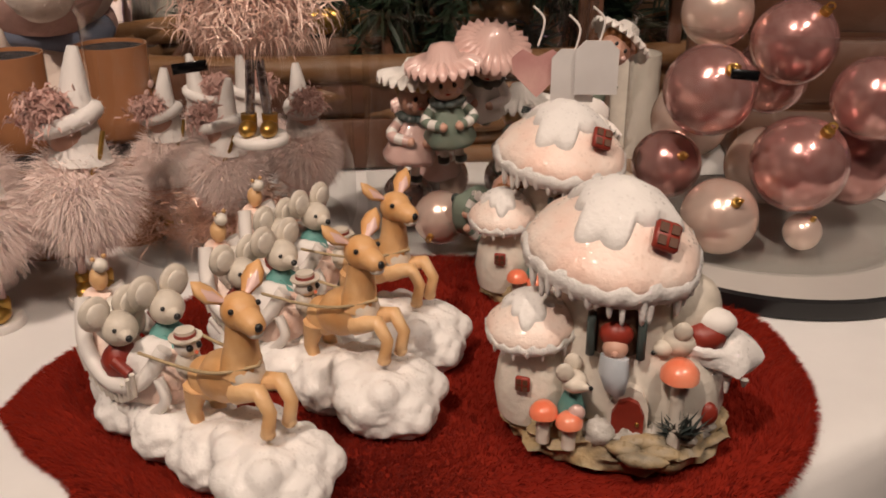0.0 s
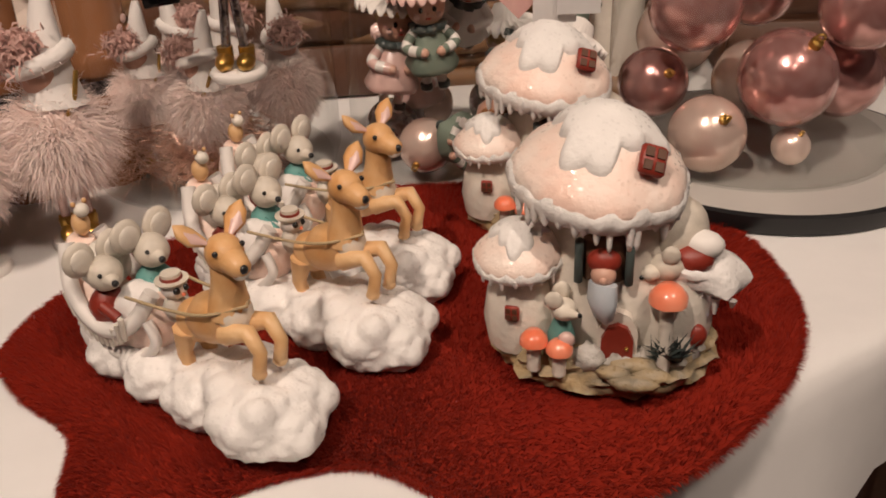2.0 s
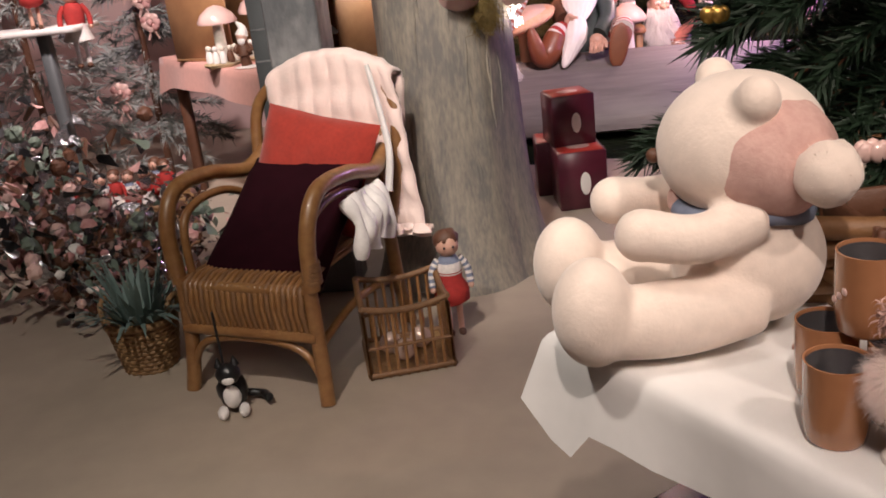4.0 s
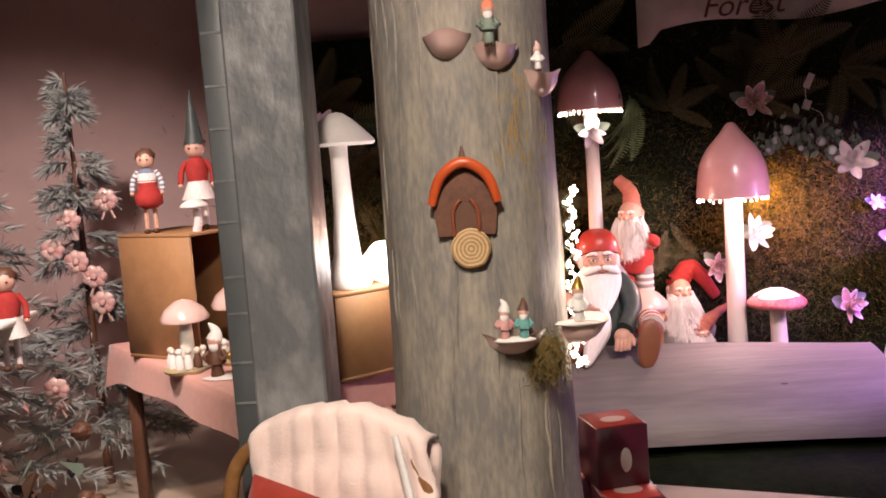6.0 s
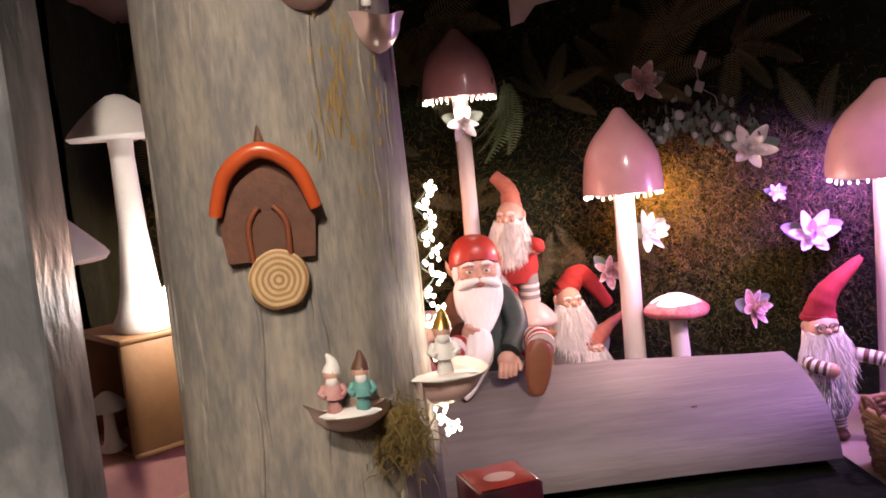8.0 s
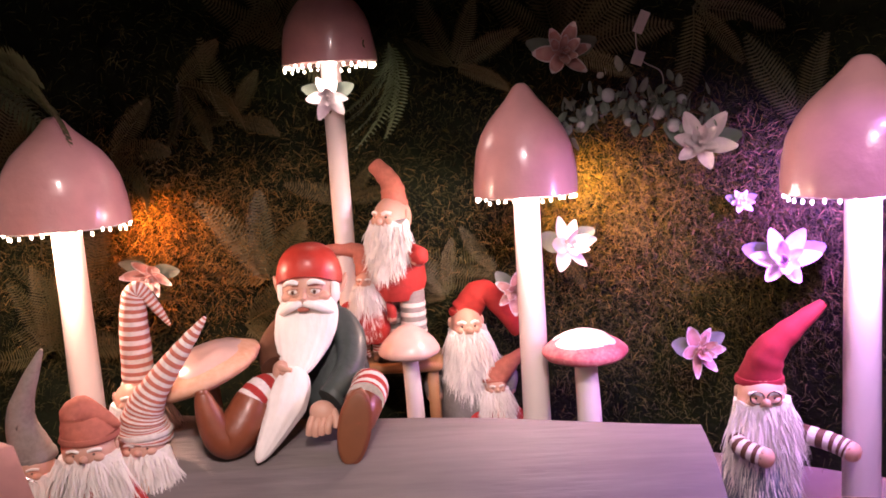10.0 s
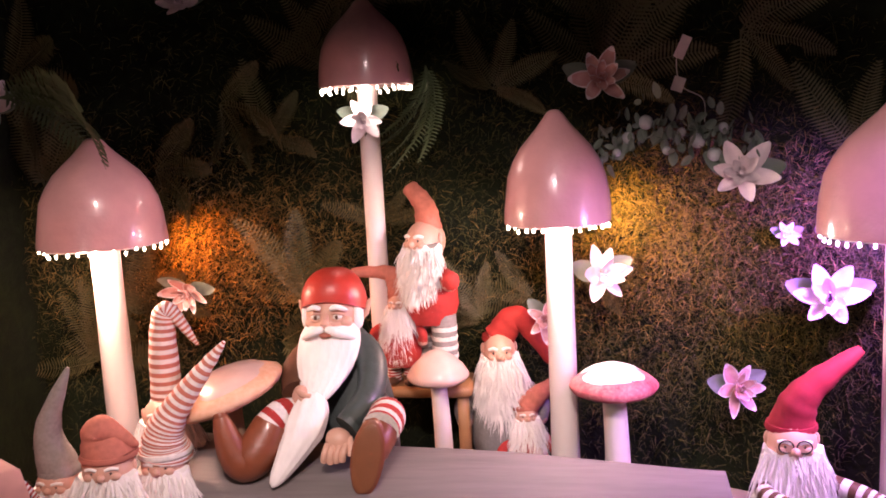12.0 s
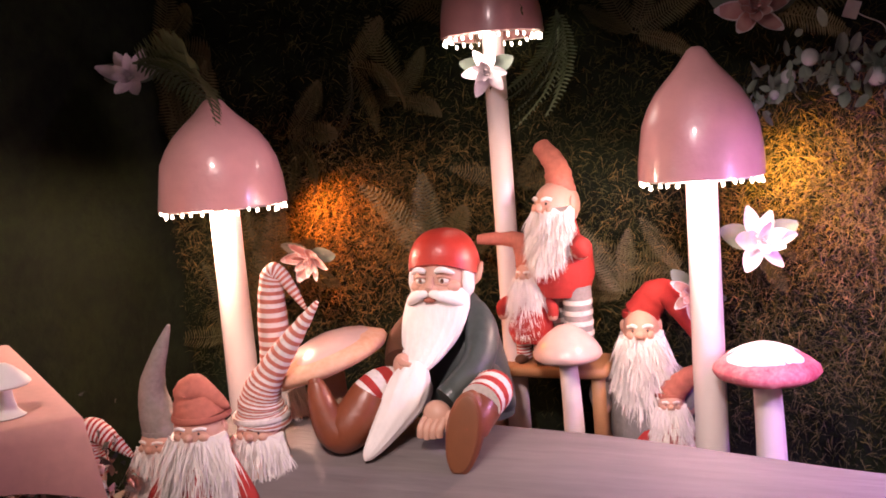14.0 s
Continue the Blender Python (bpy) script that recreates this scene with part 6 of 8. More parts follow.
    # steps and path
    for k in range(6):
        Build().ball((0.014 + 0.006 * (k % 3) - 0.006 * (k // 3), -0.040 - 0.0045 * (k // 2), 0.0185 - 0.0022 * (k // 2)), (0.0085, 0.005, 0.0035), STONE, 10, 6, 0.3, k).put("stepping_stone", t)
    # toadstools
    for x, y, h, r in ((-0.030, -0.040, 0.027, 0.0070), (-0.0175, -0.043, 0.025, 0.0066), (0.031, -0.034, 0.051, 0.0092)):
        z0 = 0.012
        stalk = Build().tube([(x, y, z0), (x, y, h)], 0.0034, BODY_CREAM, 10).put("toadstool_stem", t)
        Build().lathe([(r * 0.4, -0.002), (r, 0.0), (r * 0.96, r * 0.4), (r * 0.6, r * 0.85), (0, r)], ORANGE, (x, y, h), 20, 0.05).put("toadstool_cap", stalk, "bright orange toadstool cap")
    # standing mouse
    b = Build()
    b.lathe([(0.0055, 0.014), (0.0062, 0.022), (0.004, 0.032)], OXBLOOD, (-0.0175, -0.034, 0), 12)
    b.lathe([(0.0065, 0.024), (0.0066, 0.030), (0.003, 0.040)], TEAL, (-0.0175, -0.034, 0), 12)
    b.ball((-0.0165, -0.037, 0.045), (0.0062, 0.0065, 0.0055), MOUSE, 12, 9)
    b.tube([(-0.0155, -0.041, 0.045), (-0.009, -0.046, 0.0475)], [0.0038, 0.001], MOUSE, 8)
    b.ball((-0.0085, -0.0464, 0.0478), 0.0012, BLACK, 6, 5)
    for s in (-1, 1):
        b.ball((-0.0195 + 0.0015 * s, -0.036 + 0.005 * s, 0.0515), (0.0045, 0.0018, 0.0050), MOUSE, 10, 6)
    b.ball((-0.0145, -0.0415, 0.031), (0.0042, 0.003, 0.0042), PALE_PINK, 8, 6)
    b.put("standing_mouse", t, "grey mouse with a teal shawl")
    b = Build()
    strands(b, 60, lambda: ((0.034 + rg.gauss(0, 0.003), -0.034, 0.018), (rg.gauss(0, 0.5), -0.3, 1)), 0.016, 0.0011, DARK_GREEN, 0.2, 0.4, rg)
    b.put("grass_tuft", t, "dark green tuft")
    return t


mushroom_house((0.236, 0.768, TOP + 0.011), -10, "resin mushroom house with glittering snow and an oxblood door")
mushroom_house((0.224, 0.932, TOP + 0.007), -2, "second resin mushroom house with snowy peach caps")


def sled(at, rot, label):
    """A sled of mice on a snow cloud, drawn by a fawn towards +x."""
    t = thing("sled_figurine", label, "figurine", at, "sleds of mice")
    t.rotation_euler, t.scale = (0, 0, radians(rot)), (0.93, 0.95, 0.95)
    b = Build()
    rl = random.Random(12)
    cloud = [(0.0, 0, 0.006, 0.016), (0.018, -0.008, 0.006, 0.018), (0.02, 0.008, 0.008, 0.017), (0.040, 0, 0.008, 0.021), (0.058, -0.010, 0.008, 0.019), (0.062, 0.008, 0.008, 0.019), (0.082, 0, 0.009, 0.021), (0.098, -0.010, 0.010, 0.021), (0.104, 0.008, 0.011, 0.021), (0.122, -0.002, 0.013, 0.024), (0.136, -0.010, 0.013, 0.024), (0.139, 0.008, 0.013, 0.022), (0.150, -0.003, 0.010, 0.019)]
    for k, (x, y, z, r) in enumerate(cloud):
        b.ball((x, y, z + 0.004), (r, r * 0.95, r * 0.80), SNOW, 26, 18, 0.16, k, freq=3.5)
        for _ in range(5):
            a, e = rl.uniform(0, 6.28), rl.uniform(-0.1, 0.9)
            q = rl.uniform(0.30, 0.46) * r
            b.ball((x + 0.80 * r * math.cos(a) * math.cos(e), y + 0.76 * r * math.sin(a) * math.cos(e), max(q * 0.6, z + 0.004 + 0.60 * r * math.sin(e))), q, SNOW, 14, 10)
    b.v = [(x, y, max(0.0, z)) for x, y, z in b.v]
    cloud_mesh = b.put("cloud", t, "glittering white snow cloud base")
    re = cloud_mesh.modifiers.new("merge", "REMESH")
    re.mode, re.voxel_size, re.use_smooth_shade = "VOXEL", 0.0014, True
    sm = cloud_mesh.modifiers.new("soften", "SMOOTH")
    sm.factor, sm.iterations = 0.5, 3
    b = Build()
    hull = arc([(-0.008, 0, 0.070), (-0.010, 0, 0.050), (0.004, 0, 0.034), (0.028, 0, 0.028), (0.050, 0, 0.034), (0.060, 0, 0.052)], 6)
    b.tube(hull, [0.008 + 0.010 * math.sin(math.pi * i / (len(hull) - 1)) for i in range(len(hull))], CAP_PEACH, 14, flat=0.9)
    for s in (-1, 1):
        rim = arc([(-0.006, s * 0.010, 0.072), (0.004, s * 0.018, 0.048), (0.028, s * 0.020, 0.036), (0.050, s * 0.016, 0.042), (0.060, s * 0.006, 0.060)], 6)
        b.tube(rim, 0.0045, WHITE_RESIN, 9)
        run = arc([(-0.002, s * 0.014, 0.026), (0.02, s * 0.016, 0.019), (0.048, s * 0.015, 0.020), (0.064, s * 0.012, 0.034), (0.060, s * 0.012, 0.046)], 6)
        b.tube(run, 0.0030, WHITE_RESIN, 8)
    b.ball((0.012, 0, 0.060), (0.012, 0.014, 0.014), BODY_CREAM, 14, 10, 0.15)
    b.ball((0.040, 0, 0.046), (0.014, 0.015, 0.012), WHITE_PLUSH, 14, 10, 0.2)
    # ribbed inner shell of the sleigh
    for k in range(11):
        u = k / 10
        b.tube([(0.002 + 0.050 * u, -0.0215, 0.050 - 0.016 * math.sin(math.pi * u)), (0.006 + 0.044 * u, -0.0205, 0.036 - 0.010 * math.sin(math.pi * u))], 0.0016, BODY_CREAM, 6)
    b.put('sleigh', t, 'cream and peach shell sleigh')
    for s, coat in ((-1, OXBLOOD), (1, TEAL)):
        b = Build()
        x, y, z = 0.032 + 0.004 * s, s * 0.0095, 0.044 + 0.005 * (s > 0)
        b.ball((x, y, z), (0.0085, 0.0085, 0.010), coat, 12, 9, 0.1)
        b.ball((x + 0.002, y, z + 0.0165), (0.0085, 0.0078, 0.0078), MOUSE, 14, 10)
        b.tube([(x + 0.006, y - 0.001, z + 0.0155), (x + 0.0135, y - 0.003, z + 0.0165)], [0.0050, 0.0018], MOUSE, 9)
        b.ball((x + 0.0143, y - 0.0032, z + 0.0168), 0.0016, BLACK, 7, 5)
        for e in (-1, 1):
            b.ball((x - 0.002, y + e * 0.0080, z + 0.0250), (0.0030, 0.0075, 0.0080), MOUSE, 14, 9)
            b.ball((x + 0.0006, y + e * 0.0080, z + 0.0250), (0.0014, 0.0052, 0.0056), BODY_CREAM, 10, 7)
            b.ball((x + 0.0072, y + e * 0.0042 - 0.001, z + 0.019), 0.0011, BLACK, 6, 5)
        for e in (-1, 1):
            b.tube([(x + 0.004, y + e * 0.006, z + 0.004), (x + 0.011, y + e * 0.004, z - 0.001)], 0.0026, coat, 7)
        o = Vector((0.032, 0, 0.040))
        b.v = [tuple(o + 1.22 * (Vector(p) - o)) for p in b.v]
        b.put("mouse", t, "cream mouse in a red coat" if s < 0 else "cream mouse in a teal scarf")
    b = Build()
    # squirrel at the stern
    b.ball((-0.008, 0.002, 0.078), (0.0055, 0.005, 0.007), DEER, 10, 8)
    b.ball((-0.004, 0.002, 0.087), (0.0045, 0.0042, 0.004), BODY_CREAM, 10, 8)
    for e in (-1, 1):
        b.ball((-0.005, 0.002 + e * 0.0034, 0.0912), 0.0014, DEER, 6, 5)
    b.put("squirrel", t, "little tan squirrel")
    # owl on the tow rope
    b = Build()
    b.ball((0.074, -0.002, 0.055), (0.0065, 0.0068, 0.0085), BODY_CREAM, 12, 9, 0.1)
    b.ball((0.075, -0.002, 0.066), (0.0068, 0.0068, 0.0055), WHITE_RESIN, 12, 9)
    b.lathe([(0.0085, 0), (0.0086, 0.001), (0.0052, 0.0012), (0.005, 0.0045)], MOUSE, (0.074, -0.002, 0.0700), 14)
    b.lathe([(0.0056, 0), (0.0056, 0.0016)], OXBLOOD, (0.074, -0.002, 0.0712), 12)
    for e in (-1, 1):
        b.ball((0.0805, -0.002 + e * 0.0026, 0.067), 0.0019, BLACK, 8, 6)
    b.ball((0.0822, -0.002, 0.0645), 0.0011, ORANGE, 6, 5)
    b.put("owl", t, "little white owl in a brimmed hat")
    # fawn, rearing a little
    b = Build()
    b.ball((0.106, 0, 0.048), (0.0215, 0.0115, 0.0132), DEER, 20, 14, 0.06, turn=turn(0, -16, 0))
    b.ball((0.088, 0, 0.044), (0.0105, 0.0095, 0.0115), DEER, 14, 10)
    b.ball((0.1218, 0, 0.0515), (0.0072, 0.0092, 0.0108), BODY_CREAM, 16, 12, 0.1, 3)
    neck = arc([(0.118, 0, 0.052), (0.123, 0, 0.065), (0.126, 0, 0.076)], 5)
    b.tube(neck, [0.0108, 0.0104, 0.0099, 0.0092, 0.0086, 0.0081, 0.0077, 0.0074, 0.0072, 0.0070, 0.0068], DEER, 14)
    crown = len(b.v)
    b.ball((0.129, 0, 0.081), (0.0082, 0.0068, 0.0070), DEER, 18, 12)
    b.tube([(0.131, 0, 0.0800), (0.1365, 0, 0.0782), (0.1405, 0, 0.0768), (0.1425, 0, 0.0764)], [0.0055, 0.0047, 0.0038, 0.0018], DEER, 14)
    b.ball((0.1385, 0, 0.0745), (0.0036, 0.0030, 0.0020), BODY_CREAM, 10, 7)
    b.ball((0.1420, 0, 0.0770), 0.0018, BLACK, 7, 5)
    for e in (-1, 1):
        b.ball((0.1342, e * 0.0052, 0.0832), 0.0011, BLACK, 8, 6)
        ear = [(0.1265, e * 0.0045, 0.0860), (0.1250, e * 0.0085, 0.0892), (0.1245, e * 0.0112, 0.0925), (0.1250, e * 0.0130, 0.0955)]
        b.tube(ear, [0.0018, 0.0042, 0.0034, 0.0004], DEER, 10, flat=0.55)
        b.tube([Vector(p) + Vector((0.0014, 0, 0)) for p in ear[:3]], [0.0008, 0.0026, 0.0010], PALE_PINK, 8, flat=0.6)
    o = Vector((0.126, 0, 0.077))
    b.v[crown:] = [tuple(o + turn(0, 0, -14) @ (1.28 * (Vector(p) - o))) for p in b.v[crown:]]
    b.ball((0.083, 0, 0.052), (0.004, 0.003, 0.005), BODY_CREAM, 8, 6)
    for e in (-1, 1):
        b.tube([(0.086, e * 0.006, 0.042), (0.079, e * 0.0068, 0.028), (0.083, e * 0.0068, 0.010)], [0.0068, 0.0040, 0.0032], DEER, 9)
        b.tube([(0.119, e * 0.0065, 0.043), (0.137, e * 0.0065, 0.0455), (0.141, e * 0.0065, 0.036), (0.136, e * 0.0065, 0.026)], [0.0055, 0.0042, 0.0034, 0.0034], DEER, 9)
        b.ball((0.1355, e * 0.0065, 0.0245), (0.0042, 0.0034, 0.0030), DEER, 8, 6)
    grow, c = turn(0, -13, 0) * 1.03, Vector((0.100, 0, 0.036))
    b.v = [tuple(c + Vector((0, 0, 0.009)) + grow @ (Vector(p) - c)) for p in b.v]
    b.put("fawn", t, "tan fawn with a pale chest")
    b = Build()
    for e in (-1, 1):
        rope = arc([(0.052, e * 0.016, 0.060), (0.085, e * 0.0135, 0.062), (0.112, e * 0.0125, 0.068), (0.128, 0, 0.072)], 5)
        b.tube(rope, 0.0009, TWINE, 6)
    b.put("tow_rope", t, "twine tow rope")
    return t


sled((-0.025, 0.780, TOP + 0.008), -36, "painted resin sled of mice drawn by a fawn")
sled((0.020, 0.846, TOP + 0.008), -36, "painted resin mouse sled behind a galloping tan fawn")
sled((0.028, 0.906, TOP + 0.008), -33, "painted resin mouse sled with an owl and fawn")


def jar(at, r, h, label):
    t = thing("glass_jar", label, "glass jar", at, "big glass jars")
    w = 0.0016
    prof = [(0.0, 0.0), (r * 0.80, 0.0), (r * 0.96, 0.006), (r, 0.020), (r, h - 0.003)]
    body = Build().lathe(prof, THIN_GLASS, n=64, cap=(False, False)).put("wall", t, sharp=60)
    ring = [(r * math.cos(a), r * math.sin(a), h - 0.001) for a in [2 * math.pi * k / 64 for k in range(65)]]
    rim = Build().tube(ring, w, THIN_GLASS, 8).put("rim", t, "rounded clear glass rim")
    foot = Build().lathe([(0.0, 0.0006), (r * 0.78, 0.0006), (r * 0.93, 0.0066), (r * 0.90, 0.012), (r * 0.5, 0.008), (0.0, 0.008)], THIN_GLASS, n=48, cap=(False, False)).put("foot", t, "clear glass bottom")
    body.visible_shadow = rim.visible_shadow = foot.visible_shadow = False
    return t


PLATE = material("grey_white_enamel", (0.55, 0.53, 0.50), 0.3, vary=0.05, scale=12, coat=0.3)
PLATE_Z = TOP + 0.016
jar((-0.030, 1.050, TOP + 0.0005), 0.098, 0.185, "big clear glass jar of pink fluffy ornaments")
jar((0.165, 1.060, TOP + 0.0005), 0.088, 0.185, "big clear glass jar of fairy figurines")
jar((0.385, 1.030, PLATE_Z + 0.0005), 0.108, 0.165, "big clear glass jar of rose baubles")
plate = thing("cake_stand", "round white plate with a dark metal rim under a glass jar", "plate", (0.395, 1.035, TOP + 0.0005))
Build().lathe([(0.0, 0.0), (0.115, 0.0), (0.128, 0.008), (0.128, 0.0145), (0.0, 0.0145)], PLATE, n=60).put("top", plate)
Build().lathe([(0.126, 0.0005), (0.1305, 0.0005), (0.1318, 0.006), (0.1318, 0.0135), (0.1285, 0.0150)], BLACK, n=60, cap=(False, False)).put("rim", plate, "dark metal rim")

for x, y, z, r, m in ((0.326, 0.992, 0.944, 0.032, ROSE_GLASS), (0.392, 0.985, 0.893, 0.034, ROSE_GLASS), (0.338, 0.975, 0.857, 0.0275, PEARL), (0.308, 1.025, 0.880, 0.026, ROSE_GLASS), (0.395, 1.040, 0.968, 0.031, ROSE_GLASS), (0.445, 1.005, 0.935, 0.030, ROSE_GLASS),
                     (0.452, 1.040, 0.875, 0.031, ROSE_GLASS), (0.40, 1.085, 0.86, 0.032, PEARL), (0.335, 1.08, 0.90, 0.031, PEARL), (0.40, 1.10, 0.93, 0.030, ROSE_GLASS), (0.398, 0.975, 0.846, 0.0135, PEARL), (0.345, 1.07, 0.985, 0.027, PEARL)):
    bauble((x, y, z), r, m, "rose pink mirrored bauble in a glass jar" if m == ROSE_GLASS else "pearl pink glass bauble in a jar", "baubles in the jar", (30 + x * 300, y * 200, 0))
tag = Build().box((-0.0085, -0.0006, -0.0032), (0.0085, 0.0006, 0.0032), BLACK_GLOSS, 0.0004)
ob = tagged(tag.put("price_sticker"), "small black printed sticker on the jar", "sticker", "black stickers")
ob.location, ob.rotation_euler = (0.331, 0.930, 0.968), (radians(-5), radians(4), radians(-8))
tag = Build().box((-0.012, -0.0008, -0.0035), (0.012, 0.0008, 0.0035), BLACK_GLOSS, 0.0004)
ob = tagged(tag.put("price_sticker"), "small black printed sticker on the jar", "sticker", "black stickers")
ob.location, ob.rotation_euler = (-0.022, 0.949, 0.968), (0, radians(-8), 0)


def fluffy_gnome(at, face, label, h=0.135, hair=DUSTY_PINK):
    """A fluffy bird-like gnome: gold boots on a disc, thin legs, feathery body, curly hair, white cap with gold lining."""
    b, rg = Build(), random.Random(int(abs(at[0]) * 999))
    b.lathe([(0.016, 0), (0.0168, 0.002), (0.0155, 0.005)], WHITE_RESIN, n=24)
    for s in (-1, 1):
        b.ball((s * 0.006, -0.004, 0.009), (0.0048, 0.0088, 0.0048), GOLD, 12, 8)
        b.lathe([(0.0038, 0.008), (0.0046, 0.016), (0.004, 0.018)], GOLD, (s * 0.006, 0, 0), 10)
        b.tube([(s * 0.006, 0, 0.016), (s * 0.006, 0, 0.040)], 0.0025, PALE_PINK, 8)
    b.ball((0, 0, 0.062), (0.022, 0.021, 0.026), FEATHER, 18, 14, 0.2)

    def down():
        d = Vector((rg.gauss(0, 1), rg.gauss(0, 1), rg.gauss(0, 1))).normalized()
        return Vector((0, 0, 0.062)) + 0.020 * d, d + Vector((rg.gauss(0, 0.4), rg.gauss(0, 0.4), rg.gauss(-0.35, 0.4)))
    strands(b, 8000, down, 0.018, 0.00026, FEATHER, 0.6, 0.6, rg)
    b.ball((0, -0.002, 0.098), (0.012, 0.011, 0.012), SKIN, 12, 9)
    # white hood with a gold lining, fuzzy band, curly hair
    hood = arc([(0.003, 0.000, 0.082), (0.004, 0.002, 0.108), (0.008, 0.004, 0.143)], 5)
    b.tube(hood, [0.019 - 0.0016 * i for i in range(len(hood))], WHITE_PLUSH, 14, flat=0.85)
    b.tube([(0.017, -0.008, 0.100), (0.014, -0.012, 0.088), (0.008, -0.014, 0.078)], 0.0014, GOLD, 7)
    band = [(0.0145 * math.cos(a), 0.0135 * math.sin(a) - 0.001, 0.106 + 0.30 * 0.0145 * math.cos(a)) for a in [2 * math.pi * k / 20 for k in range(21)]]
    b.tube(band, 0.0046, WHITE_PLUSH, 9)
    strands(b, 700, lambda: (Vector(band[rg.randrange(20)]), (rg.gauss(0, 1), rg.gauss(0, 1), rg.gauss(0, 1))), 0.0065, 0.0003, WHITE_PLUSH, 0.3, 0.5, rg)
    b.ball((-0.009, -0.004, 0.111), (0.009, 0.009, 0.008), hair, 12, 9, 0.3)
    strands(b, 1500, lambda: (Vector((-0.010, -0.005, 0.112)) + Vector((rg.gauss(0, 0.0055), rg.gauss(0, 0.005), rg.gauss(0, 0.0045))), (rg.gauss(0, 1), rg.gauss(0, 1), rg.gauss(0, 1))), 0.009, 0.0007, hair, 1.4, 0.8, rg)
    ob = tagged(b.put("fluffy_gnome_figurine"), label, "figurine", "fluffy pink gnome figurines")
    s = h / 0.135
    ob.location, ob.rotation_euler, ob.scale = at, (0, 0, radians(face)), (s, s, s)
    return ob


FEATHER = material("pink_marabou", (0.95, 0.83, 0.78), 0.9, scale=60, color2=(0.90, 0.71, 0.65), mix=0.5, sheen=0.5)
fluffy_gnome((-0.098, 0.925, TOP), 20, "fluffy pink feathered gnome figurine with gold boots", 0.165)
fluffy_gnome((-0.150, 0.885, TOP), 5, "pink feathered gnome figurine with a white cap", 0.15)
fluffy_gnome((-0.185, 0.945, TOP), -10, "pale pink feathered gnome figurine on a white disc", 0.155)
for x, y, z, f in ((-0.075, 1.03, TOP + 0.012, 30), (-0.02, 1.09, TOP + 0.012, 200), (0.03, 1.05, TOP + 0.012, 100), (-0.06, 1.09, TOP + 0.012, 160), (-0.02, 1.0, TOP + 0.012, -20)):
    fluffy_gnome((x, y, z), f, "fluffy pink ornament inside a glass jar", 0.12)
b, rg = Build(), random.Random(5)
strands(b, 3200, lambda: ((-0.03 + max(-0.05, min(0.05, rg.gauss(0, 0.03))), 1.01 + max(-0.025, min(0.05, rg.gauss(0, 0.025))), TOP + 0.015 + rg.random() * 0.04), (rg.gauss(0, 1), -0.4, rg.gauss(0, 0.3))), 0.018, 0.0004, COPPER, 0.4, 0.5, rg)
tagged(b.put("tinsel"), "copper tinsel in the glass jar", "tinsel", kind="stuff")


def hanging_gnome():
    """A gnome ornament hooked on the jar's rim: tinsel hair, thin silver legs, gold boots."""
    b, rg = Build(), random.Random(9)
    b.lathe([(0.018, 0), (0.019, 0.003), (0.017, 0.006)], WHITE_RESIN, n=24)
    for s in (-1, 1):
        b.ball((s * 0.007, -0.005, 0.011), (0.006, 0.010, 0.006), GOLD, 12, 8)
        b.lathe([(0.005, 0.01), (0.0055, 0.020)], GOLD, (s * 0.007, 0, 0), 10)
        b.tube([(s * 0.006, 0, 0.018), (s * 0.003, 0, 0.055)], 0.0032, SILVER, 8)
    b.ball((0, 0.0, 0.086), (0.026, 0.024, 0.018), PINK_TINSEL, 14, 10)
    strands(b, 6500, lambda: ((rg.gauss(0, 0.016), rg.gauss(-0.002, 0.014), 0.086 + rg.uniform(-0.014, 0.012)), (rg.gauss(0, 0.9), rg.gauss(-0.2, 0.9), rg.gauss(-0.5, 0.5))), 0.018, 0.00045, PINK_TINSEL, 1.0, 0.6, rg)
    b.lathe([(0.030, 0), (0.035, 0.006), (0.030, 0.013)], WHITE_PLUSH, (0, 0, 0.102), 22, 0.12)
    hat = arc([(0, 0, 0.108), (0.0, 0, 0.150), (0.004, 0, 0.195)], 6)
    b.tube(hat, [0.031 - 0.0022 * i for i in range(len(hat))], WHITE_PLUSH, 18)
    strands(b, 1500, lambda: ((0.03 * math.cos(a := rg.uniform(0, 6.28)) * (1 - (u := rg.random()) * 0.85), 0.03 * math.sin(a) * (1 - u * 0.85), 0.108 + 0.085 * u), (math.cos(a), math.sin(a), 0.2)), 0.009, 0.0004, WHITE_PLUSH, 0.5, 0.6, rg)
    ob = tagged(b.put("hanging_gnome_ornament"), "gnome ornament with pale pink tinsel hair and gold boots", "ornament")
    ob.location = (0.022, 0.945, 0.9185)


hanging_gnome()

# figurines inside the middle jar


